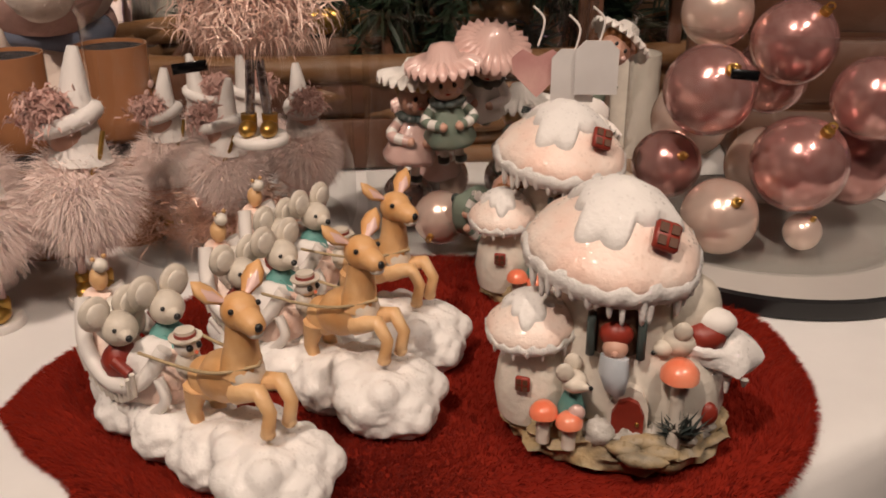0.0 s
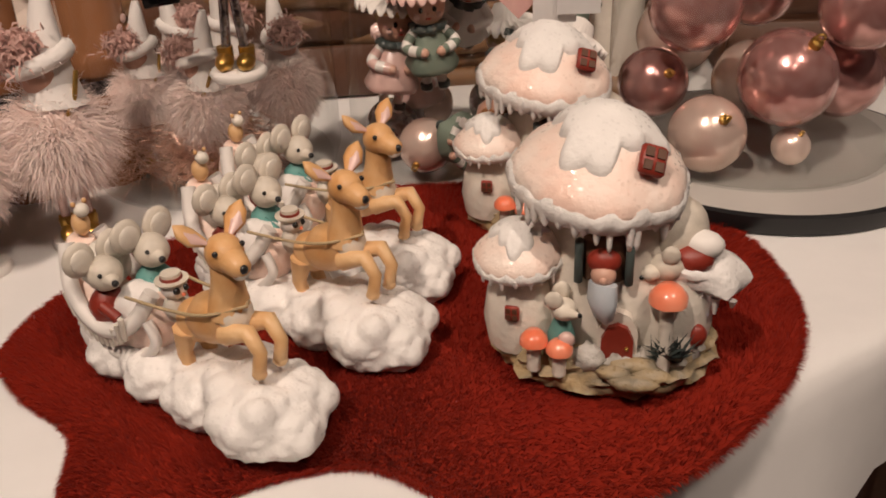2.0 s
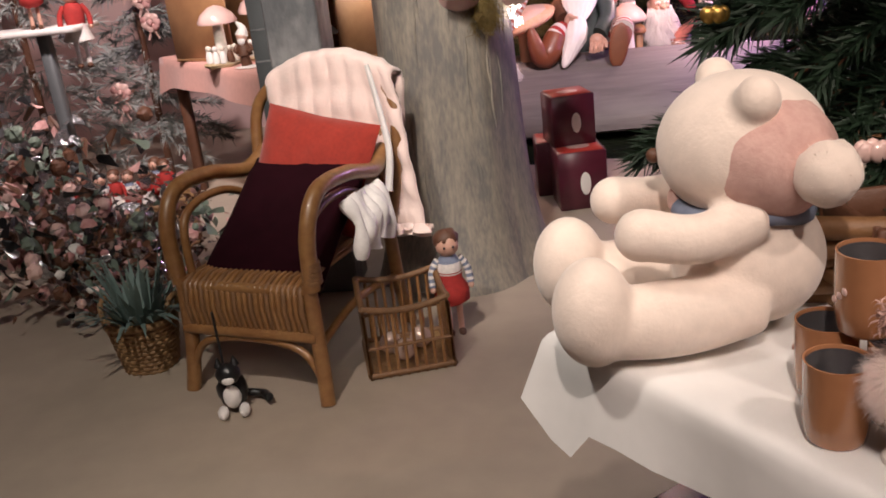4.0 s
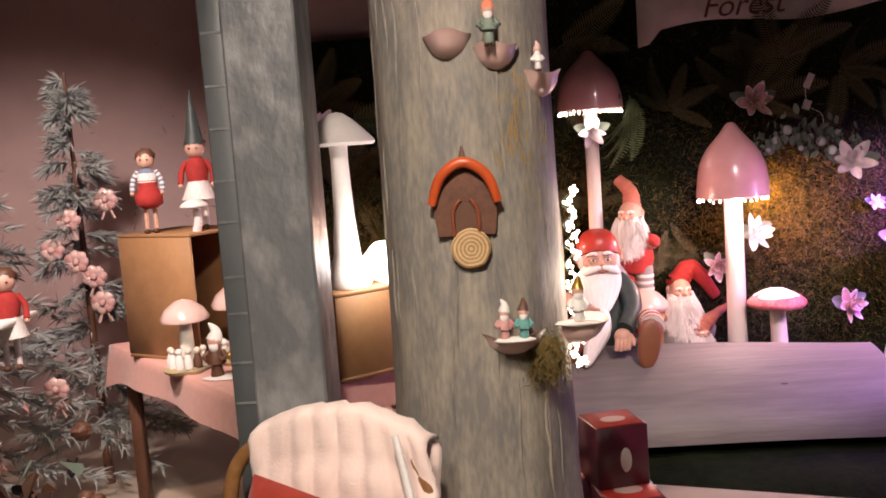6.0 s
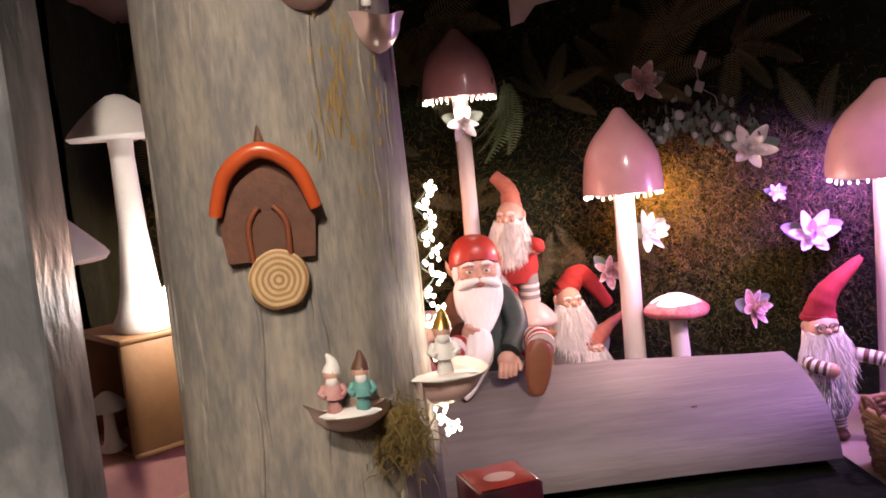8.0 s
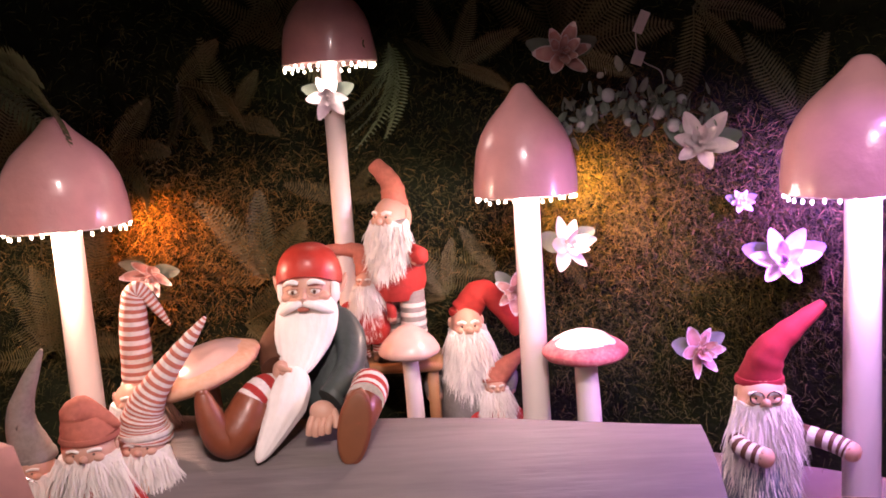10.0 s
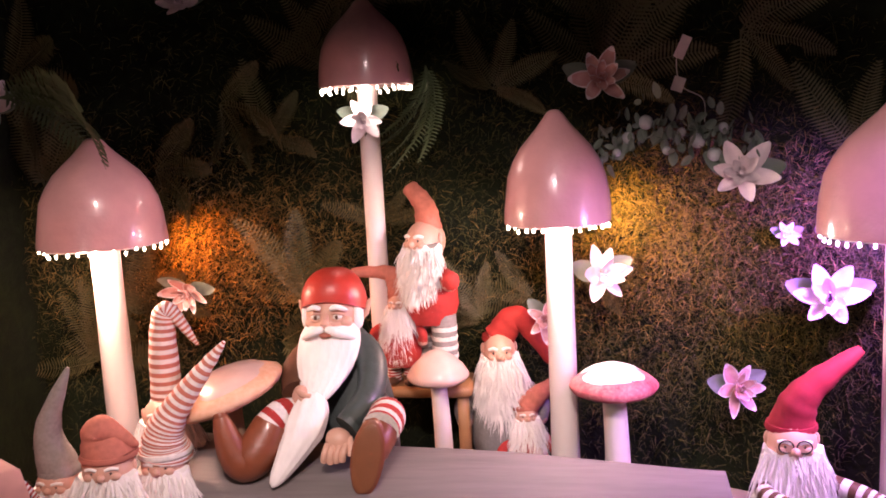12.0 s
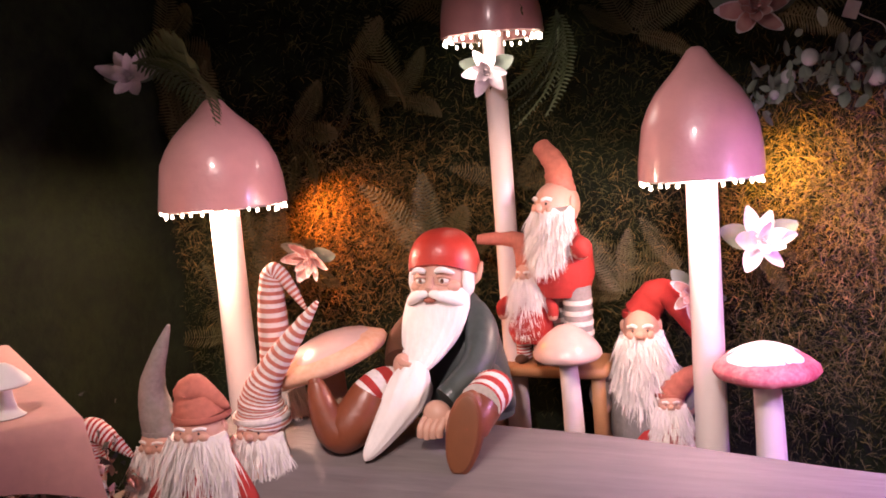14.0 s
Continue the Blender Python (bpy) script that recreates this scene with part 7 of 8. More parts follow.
def fairy(at, tilt, coat, hair, hat, label, h=0.075):
    """A child-like fairy: puffed skirt, green collar, round head with a wide pleated hat, striped legs."""
    b, rg = Build(), random.Random(int(at[0] * 5000 + at[2] * 300))
    for s in (-1, 1):
        b.tube([(s * 0.005, 0, 0.0), (s * 0.005, 0, 0.022)], 0.0032, WHITE_RESIN, 8)
        b.tube([(s * 0.006, -0.001, 0.0 + 0.002), (s * 0.006, -0.001, 0.006)], 0.0040, DARK_GREEN, 8)
        am = arc([(s * 0.009, 0, 0.042), (s * 0.016, -0.006, 0.034), (s * 0.006, -0.014, 0.032)], 6)
        b.tube(am, 0.0036, WHITE_RESIN, 8, every=(2, coat))
        b.ball((s * 0.0055, -0.015, 0.032), 0.0032, SKIN, 8, 6)
    b.lathe([(0.017, 0.016), (0.019, 0.020), (0.013, 0.032), (0.009, 0.042), (0.005, 0.047)], coat, n=18, wob=0.2, seed=at[0] * 50)
    for k in range(9):
        a = 2 * math.pi * k / 9
        b.ball((0.0085 * math.cos(a), 0.0085 * math.sin(a), 0.045), (0.0045, 0.0045, 0.0028), DARK_GREEN, 7, 5, 0.3, k)
    b.ball((0, -0.001, 0.058), (0.0125, 0.0120, 0.0125), SKIN, 16, 12)
    b.ball((0, 0.0025, 0.0625), (0.0138, 0.0128, 0.0115), hair, 14, 10, 0.25, 3)
    for k in range(8):
        a = math.pi * (1.1 + 0.8 * k / 7)
        b.ball((0.0115 * math.cos(a), 0.0095 * math.sin(a), 0.0665), (0.0042, 0.0036, 0.0038), hair, 7, 5, 0.3, k)
    for s in (-1, 1):
        b.ball((s * 0.0044, -0.0121, 0.0590), (0.0015, 0.0009, 0.0019), BLACK, 7, 5)
        b.ball((s * 0.0070, -0.0100, 0.0545), (0.0026, 0.0016, 0.0020), PALE_PINK, 7, 5)
    b.ball((0, -0.0130, 0.0565), 0.0014, SKIN, 7, 5)
    b.ball((0, -0.0120, 0.0530), (0.0022, 0.0008, 0.0007), RED_GLOSS, 7, 5)
    rows = []
    for r, z in ((0.0, 0.016), (0.008, 0.014), (0.012, 0.006), (0.018, 0.004), (0.026, 0.0005), (0.026, -0.0012), (0.012, 0.002)):
        rows.append([(max(r, 1e-4) * math.cos(a) , max(r, 1e-4) * math.sin(a) + 0.004, 0.0675 + z + 0.10 * r * math.cos(24 * a) * (r > 0.015)) for a in [2 * math.pi * j / 72 for j in range(72)]])
    b.grid(rows, hat, cap=(False, False))
    ob = tagged(b.put("fairy_figurine"), label, "figurine", "fairy figurines in the jar")
    k = h / 0.075
    ob.location, ob.rotation_euler, ob.scale = at, [radians(v) for v in tilt], (k, k, k)
    return ob


HAIR = material("auburn_paint", (0.36, 0.15, 0.05), 0.45, scale=90, bump=0.5, bscale=400)
BLOND = material("honey_paint", (0.55, 0.33, 0.13), 0.45, scale=90, bump=0.5, bscale=400)
for at, tilt, coat, hair, hat, h in (((0.148, 0.998, 0.888), (5, -5, 8), LEAF_GREY, HAIR, PALE_PINK, 0.080), ((0.113, 1.010, 0.868), (0, 8, 20), PALE_PINK, BLOND, WHITE_RESIN, 0.085), ((0.150, 0.992, 0.858), (60, 85, 10), LEAF_GREY, HAIR, WHITE_RESIN, 0.075),
                                     ((0.208, 0.995, 0.930), (165, 25, 20), DARK_GREEN, HAIR, WHITE_RESIN, 0.080), ((0.215, 1.02, 0.850), (20, 30, 60), WHITE_RESIN, BLOND, WHITE_RESIN, 0.08), ((0.13, 1.075, 0.835), (0, 0, 100), PALE_PINK, HAIR, PALE_PINK, 0.085),
                                     ((0.20, 1.085, 0.835), (0, 0, 200), LEAF_GREY, BLOND, WHITE_RESIN, 0.085), ((0.165, 1.05, 0.905), (30, 10, 0), WHITE_RESIN, BLOND, PALE_PINK, 0.08), ((0.235, 1.05, 0.915), (-20, 40, 0), LEAF_GREY, HAIR, WHITE_RESIN, 0.075)):
    fairy(at, tilt, coat, hair, hat, "fairy child figurine with a pleated hat in the glass jar", h)
for k in range(6):
    bauble((0.165 + 0.055 * math.cos(k * 1.05), 1.06 + 0.055 * math.sin(k * 1.05), TOP + 0.030), 0.021, SILVER if k % 2 else PEARL, "silvery bauble at the bottom of the jar", "small baubles in the jar", (30 * k, 40, 0))


def price_tags():
    for k, (x, z, m) in enumerate(((0.205, 0.965, FLOWER_PINK), (0.228, 0.960, PAPER), (0.243, 0.966, PAPER))):
        b = Build()
        if k == 0:
            pts = [(0, -0.020), (0.016, -0.004), (0.017, 0.006), (0.010, 0.012), (0, 0.007), (-0.010, 0.012), (-0.017, 0.006), (-0.016, -0.004)]
        else:
            pts = [(-0.014, -0.017), (0.014, -0.017), (0.014, 0.012), (0.008, 0.018), (-0.008, 0.018), (-0.014, 0.012)]
        b.grid([[(px, -0.0008, pz) for px, pz in pts], [(px, 0.0008, pz) for px, pz in pts]], m)
        t = thing("gift_tag", "heart-shaped glittery pink tag on the jar" if k == 0 else "pale grey paper tag on a white string", "tag", (x, 0.965 - 0.004 * k, z), "paper tags")
        b.put("card", t)
        Build().tube(arc([(0, 0, 0.014), (0.004, 0.004, 0.03), (-0.003, 0.01, 0.038)], 5), 0.0008, WHITE_KNIT, 6).put("string", t)


price_tags()


def mug(at, label="amber stoneware candle mug with a silvered inside"):
    t = thing("candle_mug", label, "mug", at, "amber candle mugs")
    r, h = 0.0270, 0.074
    cup = Build().lathe([(0, 0.0), (r * 0.86, 0.0), (r * 0.93, 0.003), (r, 0.02), (r * 1.03, h), (r * 0.97, h), (r * 0.95, h - 0.004), (r * 0.9, 0.006), (0, 0.006)], AMBER, n=36).put("cup", t)
    Build().lathe([(r * 0.94, h - 0.003), (r * 0.89, 0.008), (0, 0.008)], SILVER, n=32, cap=(False, False)).put("lining", cup, "mottled silver lining")
    for k in range(3):
        Build().ball((0.007 * (k - 1), -r * 1.0, 0.030 + 0.006 * k), (0.004, 0.0012, 0.0035), PALE_PINK, 8, 6).put("motif", cup, "pale motif")
    return t


for x, y, z in ((-0.228, 0.985, TOP), (-0.168, 1.010, TOP), (-0.112, 1.040, TOP), (-0.215, 1.060, TOP), (-0.140, 1.088, TOP), (-0.190, 1.034, TOP + 0.0755), (-0.124, 1.074, TOP + 0.0755)):
    mug((x, y, z + 0.0006)).rotation_euler = (0, 0, x * 40)


def plush_bear():
    t = thing("plush_bear", "cream plush bear in a dusty pink hat sitting on the table", "soft toy", (-0.262, 1.225, TOP + 0.002))
    t.rotation_euler = (0, 0, radians(8))
    b = Build()
    b.ball((0.012, 0, 0.076), (0.080, 0.082, 0.076), CREAM_PLUSH, 28, 22)
    b.ball((0.010, 0, 0.112), (0.066, 0.070, 0.058), CREAM_PLUSH, 24, 18)
    for s in (-1, 1):
        leg = arc([(0.0, s * 0.052, 0.046), (-0.08, s * 0.066, 0.042), (-0.150, s * 0.066, 0.042)], 8)
        n = len(leg) - 1
        b.tube(leg, [0.036 + 0.004 * math.sin(math.pi * i / n) for i in range(n + 1)], CREAM_PLUSH, 20)
        b.ball((-0.168, s * 0.066, 0.058), (0.042, 0.046, 0.058), CREAM_PLUSH, 22, 16)
        am = arc([(0.0, s * 0.058, 0.138), (-0.06, s * 0.072, 0.126), (-0.112, s * 0.060, 0.132)], 8)
        n = len(am) - 1
        b.tube(am, [0.027 - 0.002 * math.sin(math.pi * i / n) for i in range(n + 1)], CREAM_PLUSH, 18)
        b.ball((-0.115, s * 0.060, 0.132), 0.027, CREAM_PLUSH, 18, 14)
    b.ball((0.006, 0, 0.196), (0.086, 0.082, 0.076), CREAM_PLUSH, 28, 22)
    for s in (-1, 1):
        b.ball((0.0, s * 0.060, 0.254), (0.022, 0.024, 0.024), CREAM_PLUSH, 14, 10)
    body = b.put("body", t)
    re = body.modifiers.new("merge", "REMESH")
    re.mode, re.voxel_size, re.use_smooth_shade = "VOXEL", 0.0045, True
    sm = body.modifiers.new("soften", "SMOOTH")
    sm.factor, sm.iterations = 0.5, 5
    Build().ball((-0.080, 0.018, 0.190), 0.008, BROWN, 10, 8).put("nose", t, "brown nose")
    hat = Build()
    hat.ball((0.022, -0.036, 0.190), (0.066, 0.064, 0.062), DUSTY_PINK, 28, 22, 0.06)
    knit = hat.put("hat", t, "dusty pink knitted hat")
    fluff, rg = Build(), random.Random(31)
    fluff.ball((0.050, -0.104, 0.188), 0.031, CREAM_PLUSH, 18, 14, 0.12)

    def tip():
        d = Vector((rg.gauss(0, 1), rg.gauss(0, 1), rg.gauss(0, 1))).normalized()
        return Vector((0.050, -0.104, 0.188)) + 0.026 * d, d
    strands(fluff, 1200, tip, 0.006, 0.0006, CREAM_PLUSH, 0.2, 0.5, rg)
    fluff.put("pompom", knit, "fluffy cream pompom")
    scarf = Build()
    ring = [(0.060 * math.cos(a) + 0.006, 0.064 * math.sin(a), 0.136 + 0.006 * math.sin(3 * a)) for a in [2 * math.pi * k / 30 for k in range(31)]]
    scarf.tube(ring, 0.015, BLUE_GREY, 12, flat=0.8)
    scarf.tube(ring[:16], 0.0158, DUSTY_PINK, 12, flat=0.8)
    scarf.put("scarf", t, "grey and dusty pink scarf")
    return t


plush_bear()


def fir_tree(at, r, h):
    t = thing("fir_tree", "dark green artificial fir tree behind the table with copper ornaments", "fir tree", at)
    rg = random.Random(21)
    Build().tube([(0, 0, -at[2]), (0, 0, h)], [0.02, 0.006], BROWN, 8).put("trunk", t)
    b, br = Build(), Build()
    for k in range(270):
        f = rg.random() ** 1.6
        z = h * f
        R = r * (1 - 0.9 * f) * rg.uniform(0.75, 1.05)
        a = rg.uniform(0, 6.28)
        p = [Vector((0, 0, z)), Vector((0.6 * R * math.cos(a), 0.6 * R * math.sin(a), z - 0.02)), Vector((R * math.cos(a), R * math.sin(a), z - 0.09))]
        br.tube(p, [0.005, 0.003, 0.002], BROWN, 5)
        line = arc(p, 6)

        def place():
            u = rg.random()
            i = min(len(line) - 2, int(u * (len(line) - 1)))
            return line[i].lerp(line[i + 1], rg.random()), (line[i + 1] - line[i]).normalized()
        strands(b, 400, place, 0.055, 0.0026, FIR, 0.1, 0.8, rg)
    tagged(br.put("branches", t), kind="stuff")
    tagged(b.put("needles", t, smooth=False), kind="stuff")
    for k in range(9):
        a, f = rg.uniform(3.2, 6.2), rg.uniform(0.0, 0.5)
        R = r * (1 - 0.9 * f) * 0.95
        o = Build()
        for j in range(5):
            o.ball((0.012 * math.cos(j * 1.26), 0.012 * math.sin(j * 1.26), 0), (0.011, 0.006, 0.013), GOLD if k % 2 else PALE_PINK, 8, 6)
        o = o.put("ornament", t, "copper leaf ornament")
        o.location = (R * math.cos(a), R * math.sin(a), h * f - 0.05)
    return t


fir_tree((0.20, 1.76, 0.88), 0.52, 1.1)


def lantern(at):
    t = thing("wooden_lantern", "brown wooden candle lantern behind the glass jars", "lantern", at)
    for x in (-0.045, 0.045):
        for y in (-0.045, 0.045):
            Build().box((x - 0.006, y - 0.006, 0.012), (x + 0.006, y + 0.006, 0.24), BROWN, 0.001).put("upright", t)
    Build().box((-0.056, -0.056, 0), (0.056, 0.056, 0.012), BEECH, 0.002).put("base", t)
    Build().box((-0.058, -0.058, 0.24), (0.058, 0.058, 0.256), BROWN, 0.002).put("roof", t)
    Build().lathe([(0.026, 0.012), (0.026, 0.11), (0.0, 0.108)], BODY_CREAM, n=20).put("candle", t, "cream candle")
    return t


lantern((0.315, 1.245, TOP + 0.0005))


def crate(lo, hi, m, label, rot=0):
    t = thing("wooden_crate", label, "crate", ((lo[0] + hi[0]) / 2, (lo[1] + hi[1]) / 2, lo[2]), "wooden crates")
    w, d, h = (hi[0] - lo[0]) / 2, (hi[1] - lo[1]) / 2, hi[2] - lo[2]
    t.rotation_euler = (0, 0, radians(rot))
    n = max(2, int(h / 0.06))
    for k in range(n):
        z0, z1 = h * k / n + 0.003, h * (k + 1) / n - 0.003
        Build().box((-w, -d, z0), (w, -d + 0.010, z1), m, 0.002).put("slat", t)
        Build().box((-w, d - 0.010, z0), (w, d, z1), m, 0.002).put("slat", t)
        Build().box((-w, -d + 0.0102, z0), (-w + 0.010, d - 0.0102, z1), m, 0.002).put("slat", t)
        Build().box((w - 0.010, -d + 0.0102, z0), (w, d - 0.0102, z1), m, 0.002).put("slat", t)
    Build().box((-w + 0.0102, -d + 0.0102, 0.0), (w - 0.0102, d - 0.0102, 0.008), m).put("bottom", t)
    return t


crate((-0.14, 1.20, TOP + 0.0005), (0.08, 1.34, TOP + 0.11), BROWN, "low brown wooden crate behind the jars", 8)
weave_basket('wicker_tray', 'wide flat brown wicker tray behind the jars', (0.14, 1.40, TOP + 0.0005), 0.36, 0.15, 0.10, RATTAN_DARK, 12, 1.1, 6)
crate((0.42, 1.20, TOP + 0.0005), (0.72, 1.40, TOP + 0.20), RED_BROWN, "red-brown painted crate behind the jars", -4)

# ---- the pink table and the west side ----
PT = 0.73


def pink_table():
    t = thing("pink_table", "low display table under a pink cloth", "table", (0, 0, 0))
    corners = [(-2.46, 4.98), (-1.50, 3.83), (-0.74, 4.70), (-1.66, 5.32)]
    mid = Vector((sum(c[0] for c in corners) / 4, sum(c[1] for c in corners) / 4))
    line = []
    for a, c in zip(corners, corners[1:] + corners[:1]):
        for k in range(20):
            line.append(Vector((a[0] + (c[0] - a[0]) * k / 20, a[1] + (c[1] - a[1]) * k / 20)))
    rows = [[(*(mid + (p - mid) * f), PT) for p in line] for f in (0.0, 0.5, 0.9, 0.985)]
    for d in (0.004, 0.04, 0.09, 0.15):
        ring = []
        for i, p in enumerate(line):
            near = min((p - Vector(c)).length for c in corners)
            o = mid + (p - mid) * (1.0 + 0.16 * d + 0.25 * d * math.exp(-near / 0.10))
            w = 0.012 * d / 0.15
            ring.append((o.x + w * math.sin(i * 0.8), o.y + w * math.cos(i * 0.7), PT - d * (0.9 + 0.45 * math.exp(-near / 0.12))))
        rows.append(ring)
    Build().grid(rows, PINK_CLOTH, cap=(True, False)).put("tablecloth", t, "dusty pink cloth", sharp=70)
    q = [mid + (Vector(c) - mid) * 0.96 for c in corners]
    Build().grid([[(*p, PT - 0.04) for p in q], [(*p, PT - 0.006) for p in q]], BROWN).put("tabletop", t, smooth=False)
    for c in corners:
        p = mid + (Vector(c) - mid) * 0.88
        Build().box((p.x - 0.025, p.y - 0.025, 0), (p.x + 0.025, p.y + 0.025, PT - 0.041), BROWN, 0.004).put("leg", t)


pink_table()


def open_box(at, w, d, h, rot, label):
    t = thing("wooden_box", label, "wooden box", at, "open wooden boxes")
    t.rotation_euler = (0, 0, radians(rot))
    k = 0.014
    Build().box((-w, -d, 0), (w, d, k), BEECH, 0.002).put("bottom", t)
    Build().box((-w, -d, h - k), (w, d, h), BEECH, 0.002).put("top", t)
    Build().box((-w, -d, k + 0.0003), (-w + k, d, h - k - 0.0003), BEECH, 0.002).put("side", t)
    Build().box((w - k, -d, k + 0.0003), (w, d, h - k - 0.0003), BEECH, 0.002).put("side", t)
    # the back's near-black colour stands in for shade inside the opening
    Build().box((-w + k, d - 0.008, k + 0.0003), (w - k, d, h - k - 0.0003), BOX_SHADE, 0.001).put("back", t, "back panel coloured dark for the box's inner shade")
    return t


open_box((-1.99, 4.74, PT + 0.001), 0.17, 0.20, 0.50, 62, "tall open beech box on the pink cloth")
open_box((-1.235, 4.26, PT + 0.001), 0.14, 0.16, 0.30, -52, "open beech box under the white mushroom")


def white_mushroom(at, h, r, label, group="white mushrooms"):
    t = thing("white_mushroom", label, "mushroom", at, group)
    prof = [(0.0, 0.52), (0.18, 0.50), (0.42, 0.40), (0.72, 0.22), (0.95, 0.06), (1.0, 0.0), (0.93, -0.05), (0.4, -0.04), (0.2, 0.0)]
    Build().lathe([(r * a, r * b * 1.6) for a, b in prof][::-1], MUSH_GLOW, (0, 0, h - 0.80 * r), 32, 0.05, h).put("cap", t)
    st = [(0.62, 0), (0.66, 0.03), (0.5, 0.10), (0.36, 0.22), (0.28, 0.5), (0.24, 0.85), (0.27, 1.0)]
    Build().lathe([(r * a, (h - 0.6 * r) * b) for a, b in st], MUSH_GLOW, n=24, wob=0.12, seed=3).put("stem", t)
    return t


white_mushroom((-1.245, 4.20, PT + 0.302), 0.595, 0.125, "tall white resin mushroom brightly lit on a wooden box")
white_mushroom((-1.55, 4.42, PT + 0.001), 0.62, 0.17, "white resin mushroom with a broad cap on the pink cloth")
white_mushroom((-0.93, 4.66, PT + 0.001), 0.13, 0.062, "small white mushroom house on the pink cloth")
white_mushroom((-1.345, 4.12, PT + 0.016), 0.15, 0.052, "small white mushroom inside the open box")
glow = thing("light_ball", "glowing white light ball on the wooden box", "lamp", (-1.12, 4.24, PT + 0.302))
Build().ball((0, 0, 0.075), 0.075, BULB_SOFT := material("lit_white_ball", (1, 1, 1), 0.5, emit=(1.0, 0.9, 0.84), power=5), 20, 14, 0.2, 2).put("globe", glow)
lamp("ball_glow", "POINT", (-1.14, 4.08, PT + 0.42), (1.0, 0.88, 0.82), 4.5, 0.05)

elf_doll((-2.09, 4.66, PT + 0.502), 0.36, WHITE_KNIT, RED_FELT, BROWN, "elf doll in red dungarees and striped jumper on the box", 10)
elf_doll((-1.90, 4.70, PT + 0.502), 0.40, RED_FELT, RED_FELT, BROWN, "fairy doll in a red top and tall dark cap", 5, DARK_GREEN, True)
toadstool((-1.885, 4.58, PT + 0.502), 0.055, 0.13, WHITE_RESIN, STEM, "small white toadstool on the wooden box", flat=0.5)


def toadstool_scene(at, h, label):
    t = thing("toadstool_ornament", label, "ornament", at, "toadstool ornaments")
    Build().lathe([(0.085, 0), (0.09, 0.012), (0.06, 0.022)], STONE, n=24, wob=0.25).put("base", t)
    Build().lathe([(0.030, 0.015), (0.026, h * 0.5), (0.022, h * 0.75)], BODY_CREAM, n=16, wob=0.1).put("stem", t)
    Build().lathe([(0.02, h * 0.70), (0.088, h * 0.70), (0.090, h * 0.74), (0.07, h * 0.86), (0.03, h * 0.97), (0.0, h)], PALE_PINK, n=28, wob=0.08).put("cap", t, "peach pink cap")
    rg = random.Random(int(h * 1000))
    for k in range(6):
        a = 3.4 + k * 0.55
        b = Build()
        b.lathe([(0.016, 0), (0.017, 0.03), (0.008, 0.055)], rg.choice((WHITE_RESIN, MOUSE, RED_BROWN)), n=10)
        b.ball((0, 0, 0.064), 0.013, rg.choice((WHITE_RESIN, MOUSE)), 10, 8)
        o = b.put("mouse", t, "little white mouse")
        o.location = (0.062 * math.cos(a), 0.062 * math.sin(a), 0.018)


toadstool_scene((-1.90, 4.38, PT + 0.001), 0.27, "peach toadstool ornament with little mice")
toadstool_scene((-1.74, 4.50, PT + 0.001), 0.30, "second peach toadstool ornament with little mice")
figure_pair((-1.70, 4.22, PT + 0.001), [(RED_BROWN, WHITE_RESIN), (GOLD, RED_BROWN)], 0.20, "brown and gold resin figurine pair on the pink cloth", 31)

# long basket of dolls, foil bunches and grey trees on the west side
weave_basket("doll_basket", "long wicker basket full of dolls", (-2.35, 3.95, 0.0), 0.30, 0.13, 0.22, WICKER, 25, 1.1, 9)
rg = random.Random(6)
for k in range(9):
    x, y = -2.58 + 0.055 * k, 3.86 + 0.026 * k + rg.uniform(-0.05, 0.05)
    elf_doll((x, y, 0.12 + rg.uniform(0, 0.05)), 0.26, WHITE_KNIT if k % 2 else RED_FELT, RED_FELT, BROWN if k % 3 else BLACK, "elf doll packed in the wicker basket", rg.uniform(-40, 40), None, k % 2 == 0, "dolls in the basket")


def foil_bunch(at, r, seed):
    rgx = random.Random(seed)
    b = Build()
    for k in range(430):
        c = Vector((rgx.gauss(0, r * 0.5), rgx.gauss(0, r * 0.4), abs(rgx.gauss(0.1, r * 0.45))))
        m = rgx.choice((SILVER, FLOWER_PINK, LEAF_GREY, BLACK, BROWN, SILVER, RED_BROWN))
        u, v = Vector((rgx.gauss(0, 1), rgx.gauss(0, 1), rgx.gauss(0, 1))).normalized(), Vector((rgx.gauss(0, 1), rgx.gauss(0, 1), rgx.gauss(0, 1))).normalized()
        s = r * rgx.uniform(0.03, 0.085)
        b.grid([[c - u * s - v * s, c - u * s * 0.2 + v * s * 1.3], [c + u * s * 0.5 - v * s + Vector((0, 0, s * 0.6)), c + u * s * 0.6 + v * s], [c + u * s * 1.4 - v * 0.2 * s, c + u * s * 1.2 + v * s * 0.4]], m, closed=False)
    for k in range(40):
        b.ball((rgx.gauss(0, r * 0.5), rgx.gauss(-0.05, r * 0.4), abs(rgx.gauss(0.12, r * 0.4))), r * rgx.uniform(0.05, 0.10), rgx.choice((FLOWER_PINK, WHITE_RESIN, RED_BROWN, PALE_PINK, LEAF_GREY)), 9, 7, 0.3, k)
    ob = tagged(b.put("wrapped_gifts", smooth=False), "heap of foil-wrapped ornaments in silver and pink", "ornaments", kind="stuff")
    ob.location = at


foil_bunch((-2.35, 3.45, 0.10), 0.36, 1)
foil_bunch((-2.05, 3.62, 0.08), 0.30, 2)
foil_bunch((-2.75, 3.9, 0.25), 0.42, 3)
foil_bunch((-2.05, 3.25, 0.05), 0.22, 4)


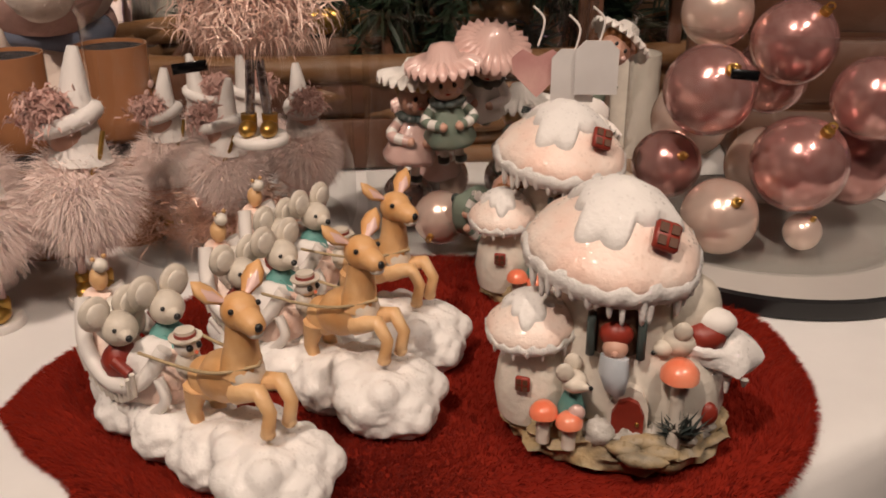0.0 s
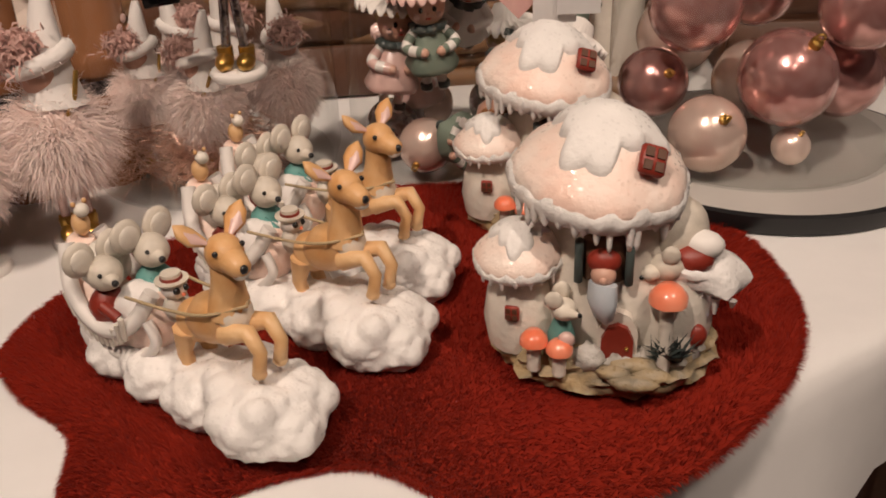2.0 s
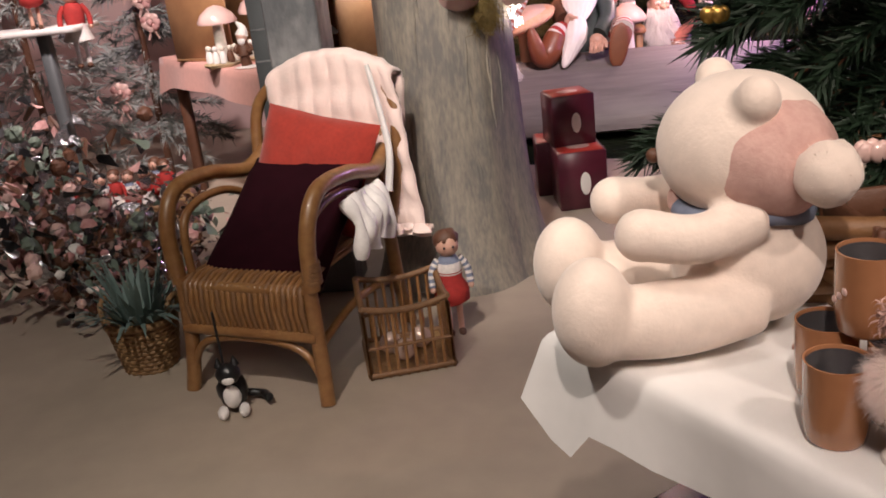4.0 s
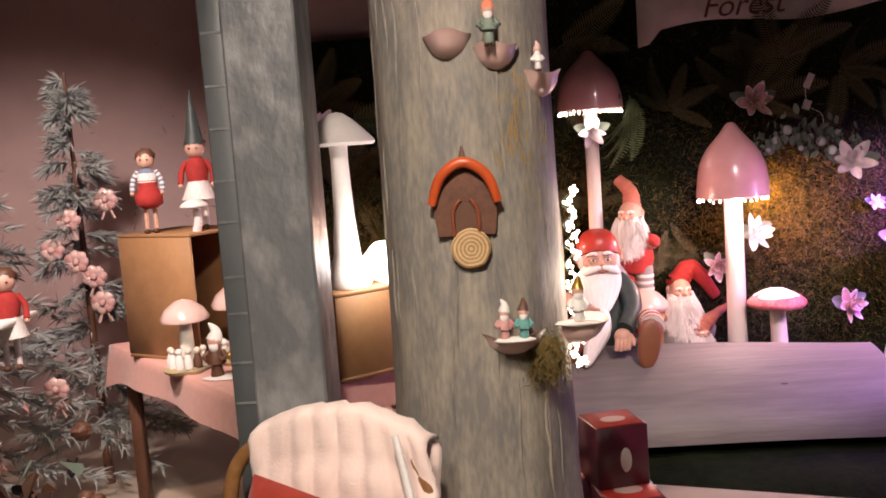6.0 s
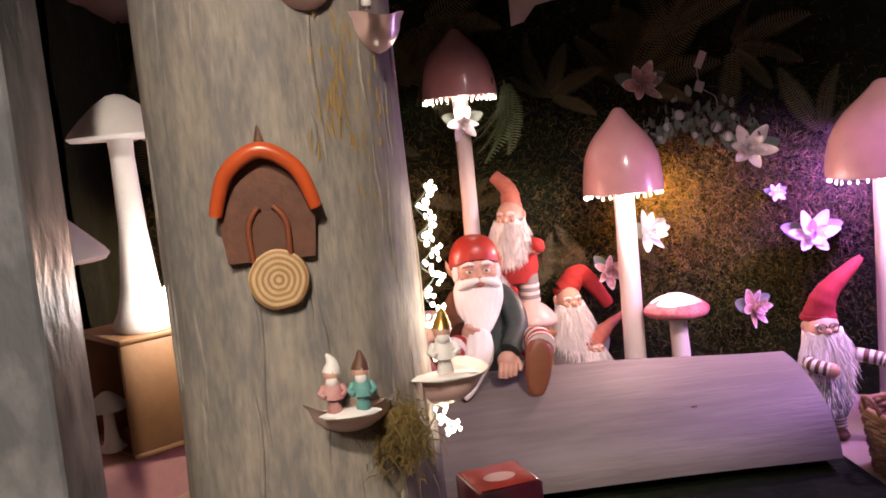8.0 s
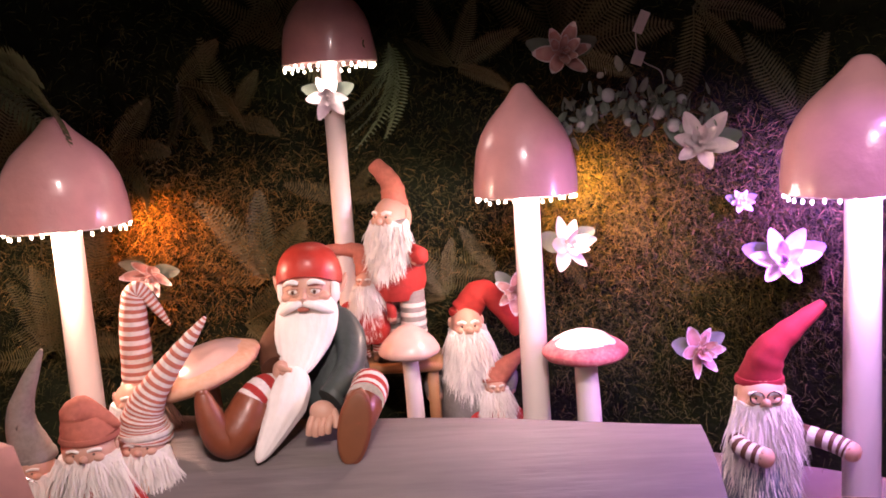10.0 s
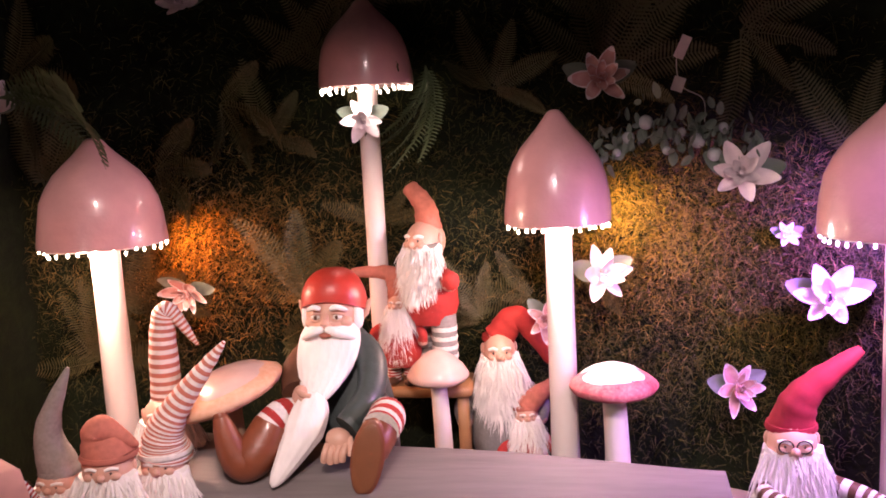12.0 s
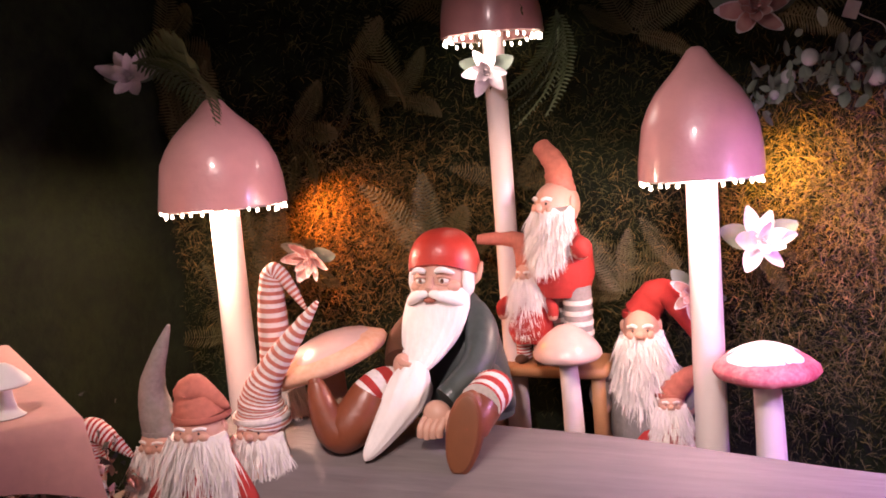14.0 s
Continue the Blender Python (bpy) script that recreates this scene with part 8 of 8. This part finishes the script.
def grey_tree(at, h, r, seed):
    t = thing("frosted_tree", "frosted grey artificial tree with pale pink blossoms", "artificial tree", at, "frosted trees")
    rgx = random.Random(seed)
    Build().tube([(0, 0, 0), (0, 0, h)], [0.025, 0.008], BROWN, 8).put("trunk", t)
    b = Build()
    for k in range(120):
        f = rgx.random() ** 1.2
        a, R, z = rgx.uniform(0, 6.28), r * (1 - 0.92 * f), h * (0.12 + 0.88 * f)
        end = Vector((R * math.cos(a), R * math.sin(a), z - 0.25 * R))
        line = [Vector((0, 0, z)), end]

        def place():
            u = rgx.random() ** 0.6
            return line[0].lerp(line[1], u), (line[1] - line[0]).normalized()
        strands(b, 80, place, 0.075, 0.0036, FROST_NEEDLE, 0.2, 0.8, rgx)
    tagged(b.put("needles", t, smooth=False), kind="stuff")
    for k in range(7):
        a, f = rgx.uniform(3.6, 6.4), rgx.uniform(0.15, 0.75)
        R = r * (1 - 0.92 * f) * 0.9
        o = Build()
        for q in range(7):
            g = 2 * math.pi * q / 7
            o.ball((0.034 * math.cos(g), -0.010, 0.030 * math.sin(g)), (0.024, 0.012, 0.022), PALE_PINK if q % 3 else FLOWER_PINK, 10, 7, 0.3, q + k)
        o.ball((0, -0.020, 0), 0.016, FLOWER_PINK, 10, 7, 0.3, k)
        for q in (-1, 1):
            o.tube([(0, 0, -0.02), (q * 0.03, 0, -0.09)], [0.008, 0.014], PALE_PINK, 6, flat=0.4)
        o = o.put("blossom", t, "pale pink silk blossom with ribbons")
        o.location = (R * math.cos(a), R * math.sin(a), h * (0.12 + 0.88 * f) - 0.25 * R)
    return t


FROST_NEEDLE = material("frosted_needle", (0.22, 0.24, 0.23), 0.7, scale=30, color2=(0.40, 0.40, 0.38), mix=0.4)
grey_tree((-3.05, 4.75, 0.0), 2.2, 0.64, 1)
grey_tree((-2.65, 5.25, 0.0), 1.95, 0.40, 2)

shelf = thing("white_shelf", "white wall shelf carrying dolls", "shelf", (-2.62, 4.30, 0.965))
Build().box((-0.45, -0.16, 0), (0.16, 0.10, 0.025), WHITE_RESIN, 0.004).put("board", shelf)
Build().box((-0.05, -0.10, -0.965), (0.0, -0.05, -0.0005), STEEL_DARK, 0.004).put("post", shelf)
Build().box((-0.40, -0.10, -0.965), (-0.35, -0.05, -0.0005), STEEL_DARK, 0.004).put("post", shelf)
elf_doll((-2.66, 4.22, 0.991), 0.34, WHITE_KNIT, RED_FELT, BROWN, "elf doll in red trousers on the white shelf", 15)
elf_doll((-2.50, 4.26, 0.80), 0.40, RED_FELT, RED_FELT, BROWN, "fairy doll in a red top hanging by the shelf", 20, None, True)

# cartons behind the tree
def lamp_carton(at, w, h, rot):
    t = thing("red_carton", "wine red carton with a white mushroom picture", "carton", at, "red cartons")
    t.rotation_euler = (0, 0, radians(rot))
    Build().box((-w, -w, 0), (w, w, h), WINE_CARD, 0.003).put("body", t)
    Build().box((-w * 0.9, -w * 0.9, h + 0.0003), (w * 0.9, w * 0.9, h + 0.003), RED_GLOSS, 0.001).put("lid", t, "bright red lid")
    Build().ball((0.01, -w - 0.001, h * 0.45), (w * 0.22, 0.002, h * 0.2), WHITE_RESIN, 14, 10).put("picture", t, "white mushroom picture")
    Build().ball((0.0, -0.01, h + 0.004), (w * 0.5, w * 0.35, 0.0015), PALE_PINK, 14, 6).put("lid_picture", t, "pale mushroom picture")


WINE_CARD = material("wine_card", (0.10, 0.015, 0.03), 0.35, scale=20, coat=0.2)
lamp_carton((-0.33, 4.20, 0.0), 0.105, 0.255, 8)
lamp_carton((-0.36, 4.30, 0.2595), 0.095, 0.22, 14)
lamp_carton((-0.42, 4.43, 0.0), 0.10, 0.25, 4)

weave_basket("ornament_basket", "round willow basket of shiny violet ornaments", (1.36, 5.02, 0.0), 0.155, 0.155, 0.26, WICKER, 0, 1.25, 12, handle=True)
for k in range(14):
    a, q = k * 2.4, 0.04 + 0.012 * k
    ob = tagged(Build().ball((0, 0, 0), 0.030, SILVER if k % 2 else PEARL, 14, 10).put("glass_bauble"), "shiny bauble in the willow basket", "bauble", "baubles in the basket")
    ob.location = (1.36 + q * 0.8 * math.cos(a), 5.02 + q * 0.8 * math.sin(a), 0.205 + 0.01 * (k % 3))
foil_bunch((-1.02, 4.88, 0.35), 0.16, 8)


def banner():
    """A pale cloth with a word in script, hung above the forest."""
    t = thing("cloth_banner", "pale cloth banner with dark script lettering", "banner", (0, 0, 0))
    rows = []
    for i in range(25):
        u = i / 24
        x = 0.14 + 1.50 * u
        y = panel_y(x) - 0.03 - 0.02 * math.sin(u * 9)
        low = 2.02 + 0.11 * u + 0.035 * math.sin(u * 7) - 0.06 * (u < 0.06)
        rows.append([(x, y, low + (2.60 - low) * k / 6) for k in range(7)])
    ob = Build().grid(rows, BANNER, closed=False).put("cloth", t, sharp=80)
    ob.modifiers.new("thick", "SOLIDIFY").thickness = 0.006
    cu = bpy.data.curves.new("lettering", "FONT")
    cu.body, cu.size, cu.extrude, cu.shear = "Forest", 0.17, 0.001, 0.3
    o = new("lettering", cu)
    cu.materials.append(RED_BROWN)
    o.parent = t
    o["label"] = "dark red script word"
    o.location, o.rotation_euler = (0.475, 6.24, 2.09), (radians(90), 0, 0)


banner()
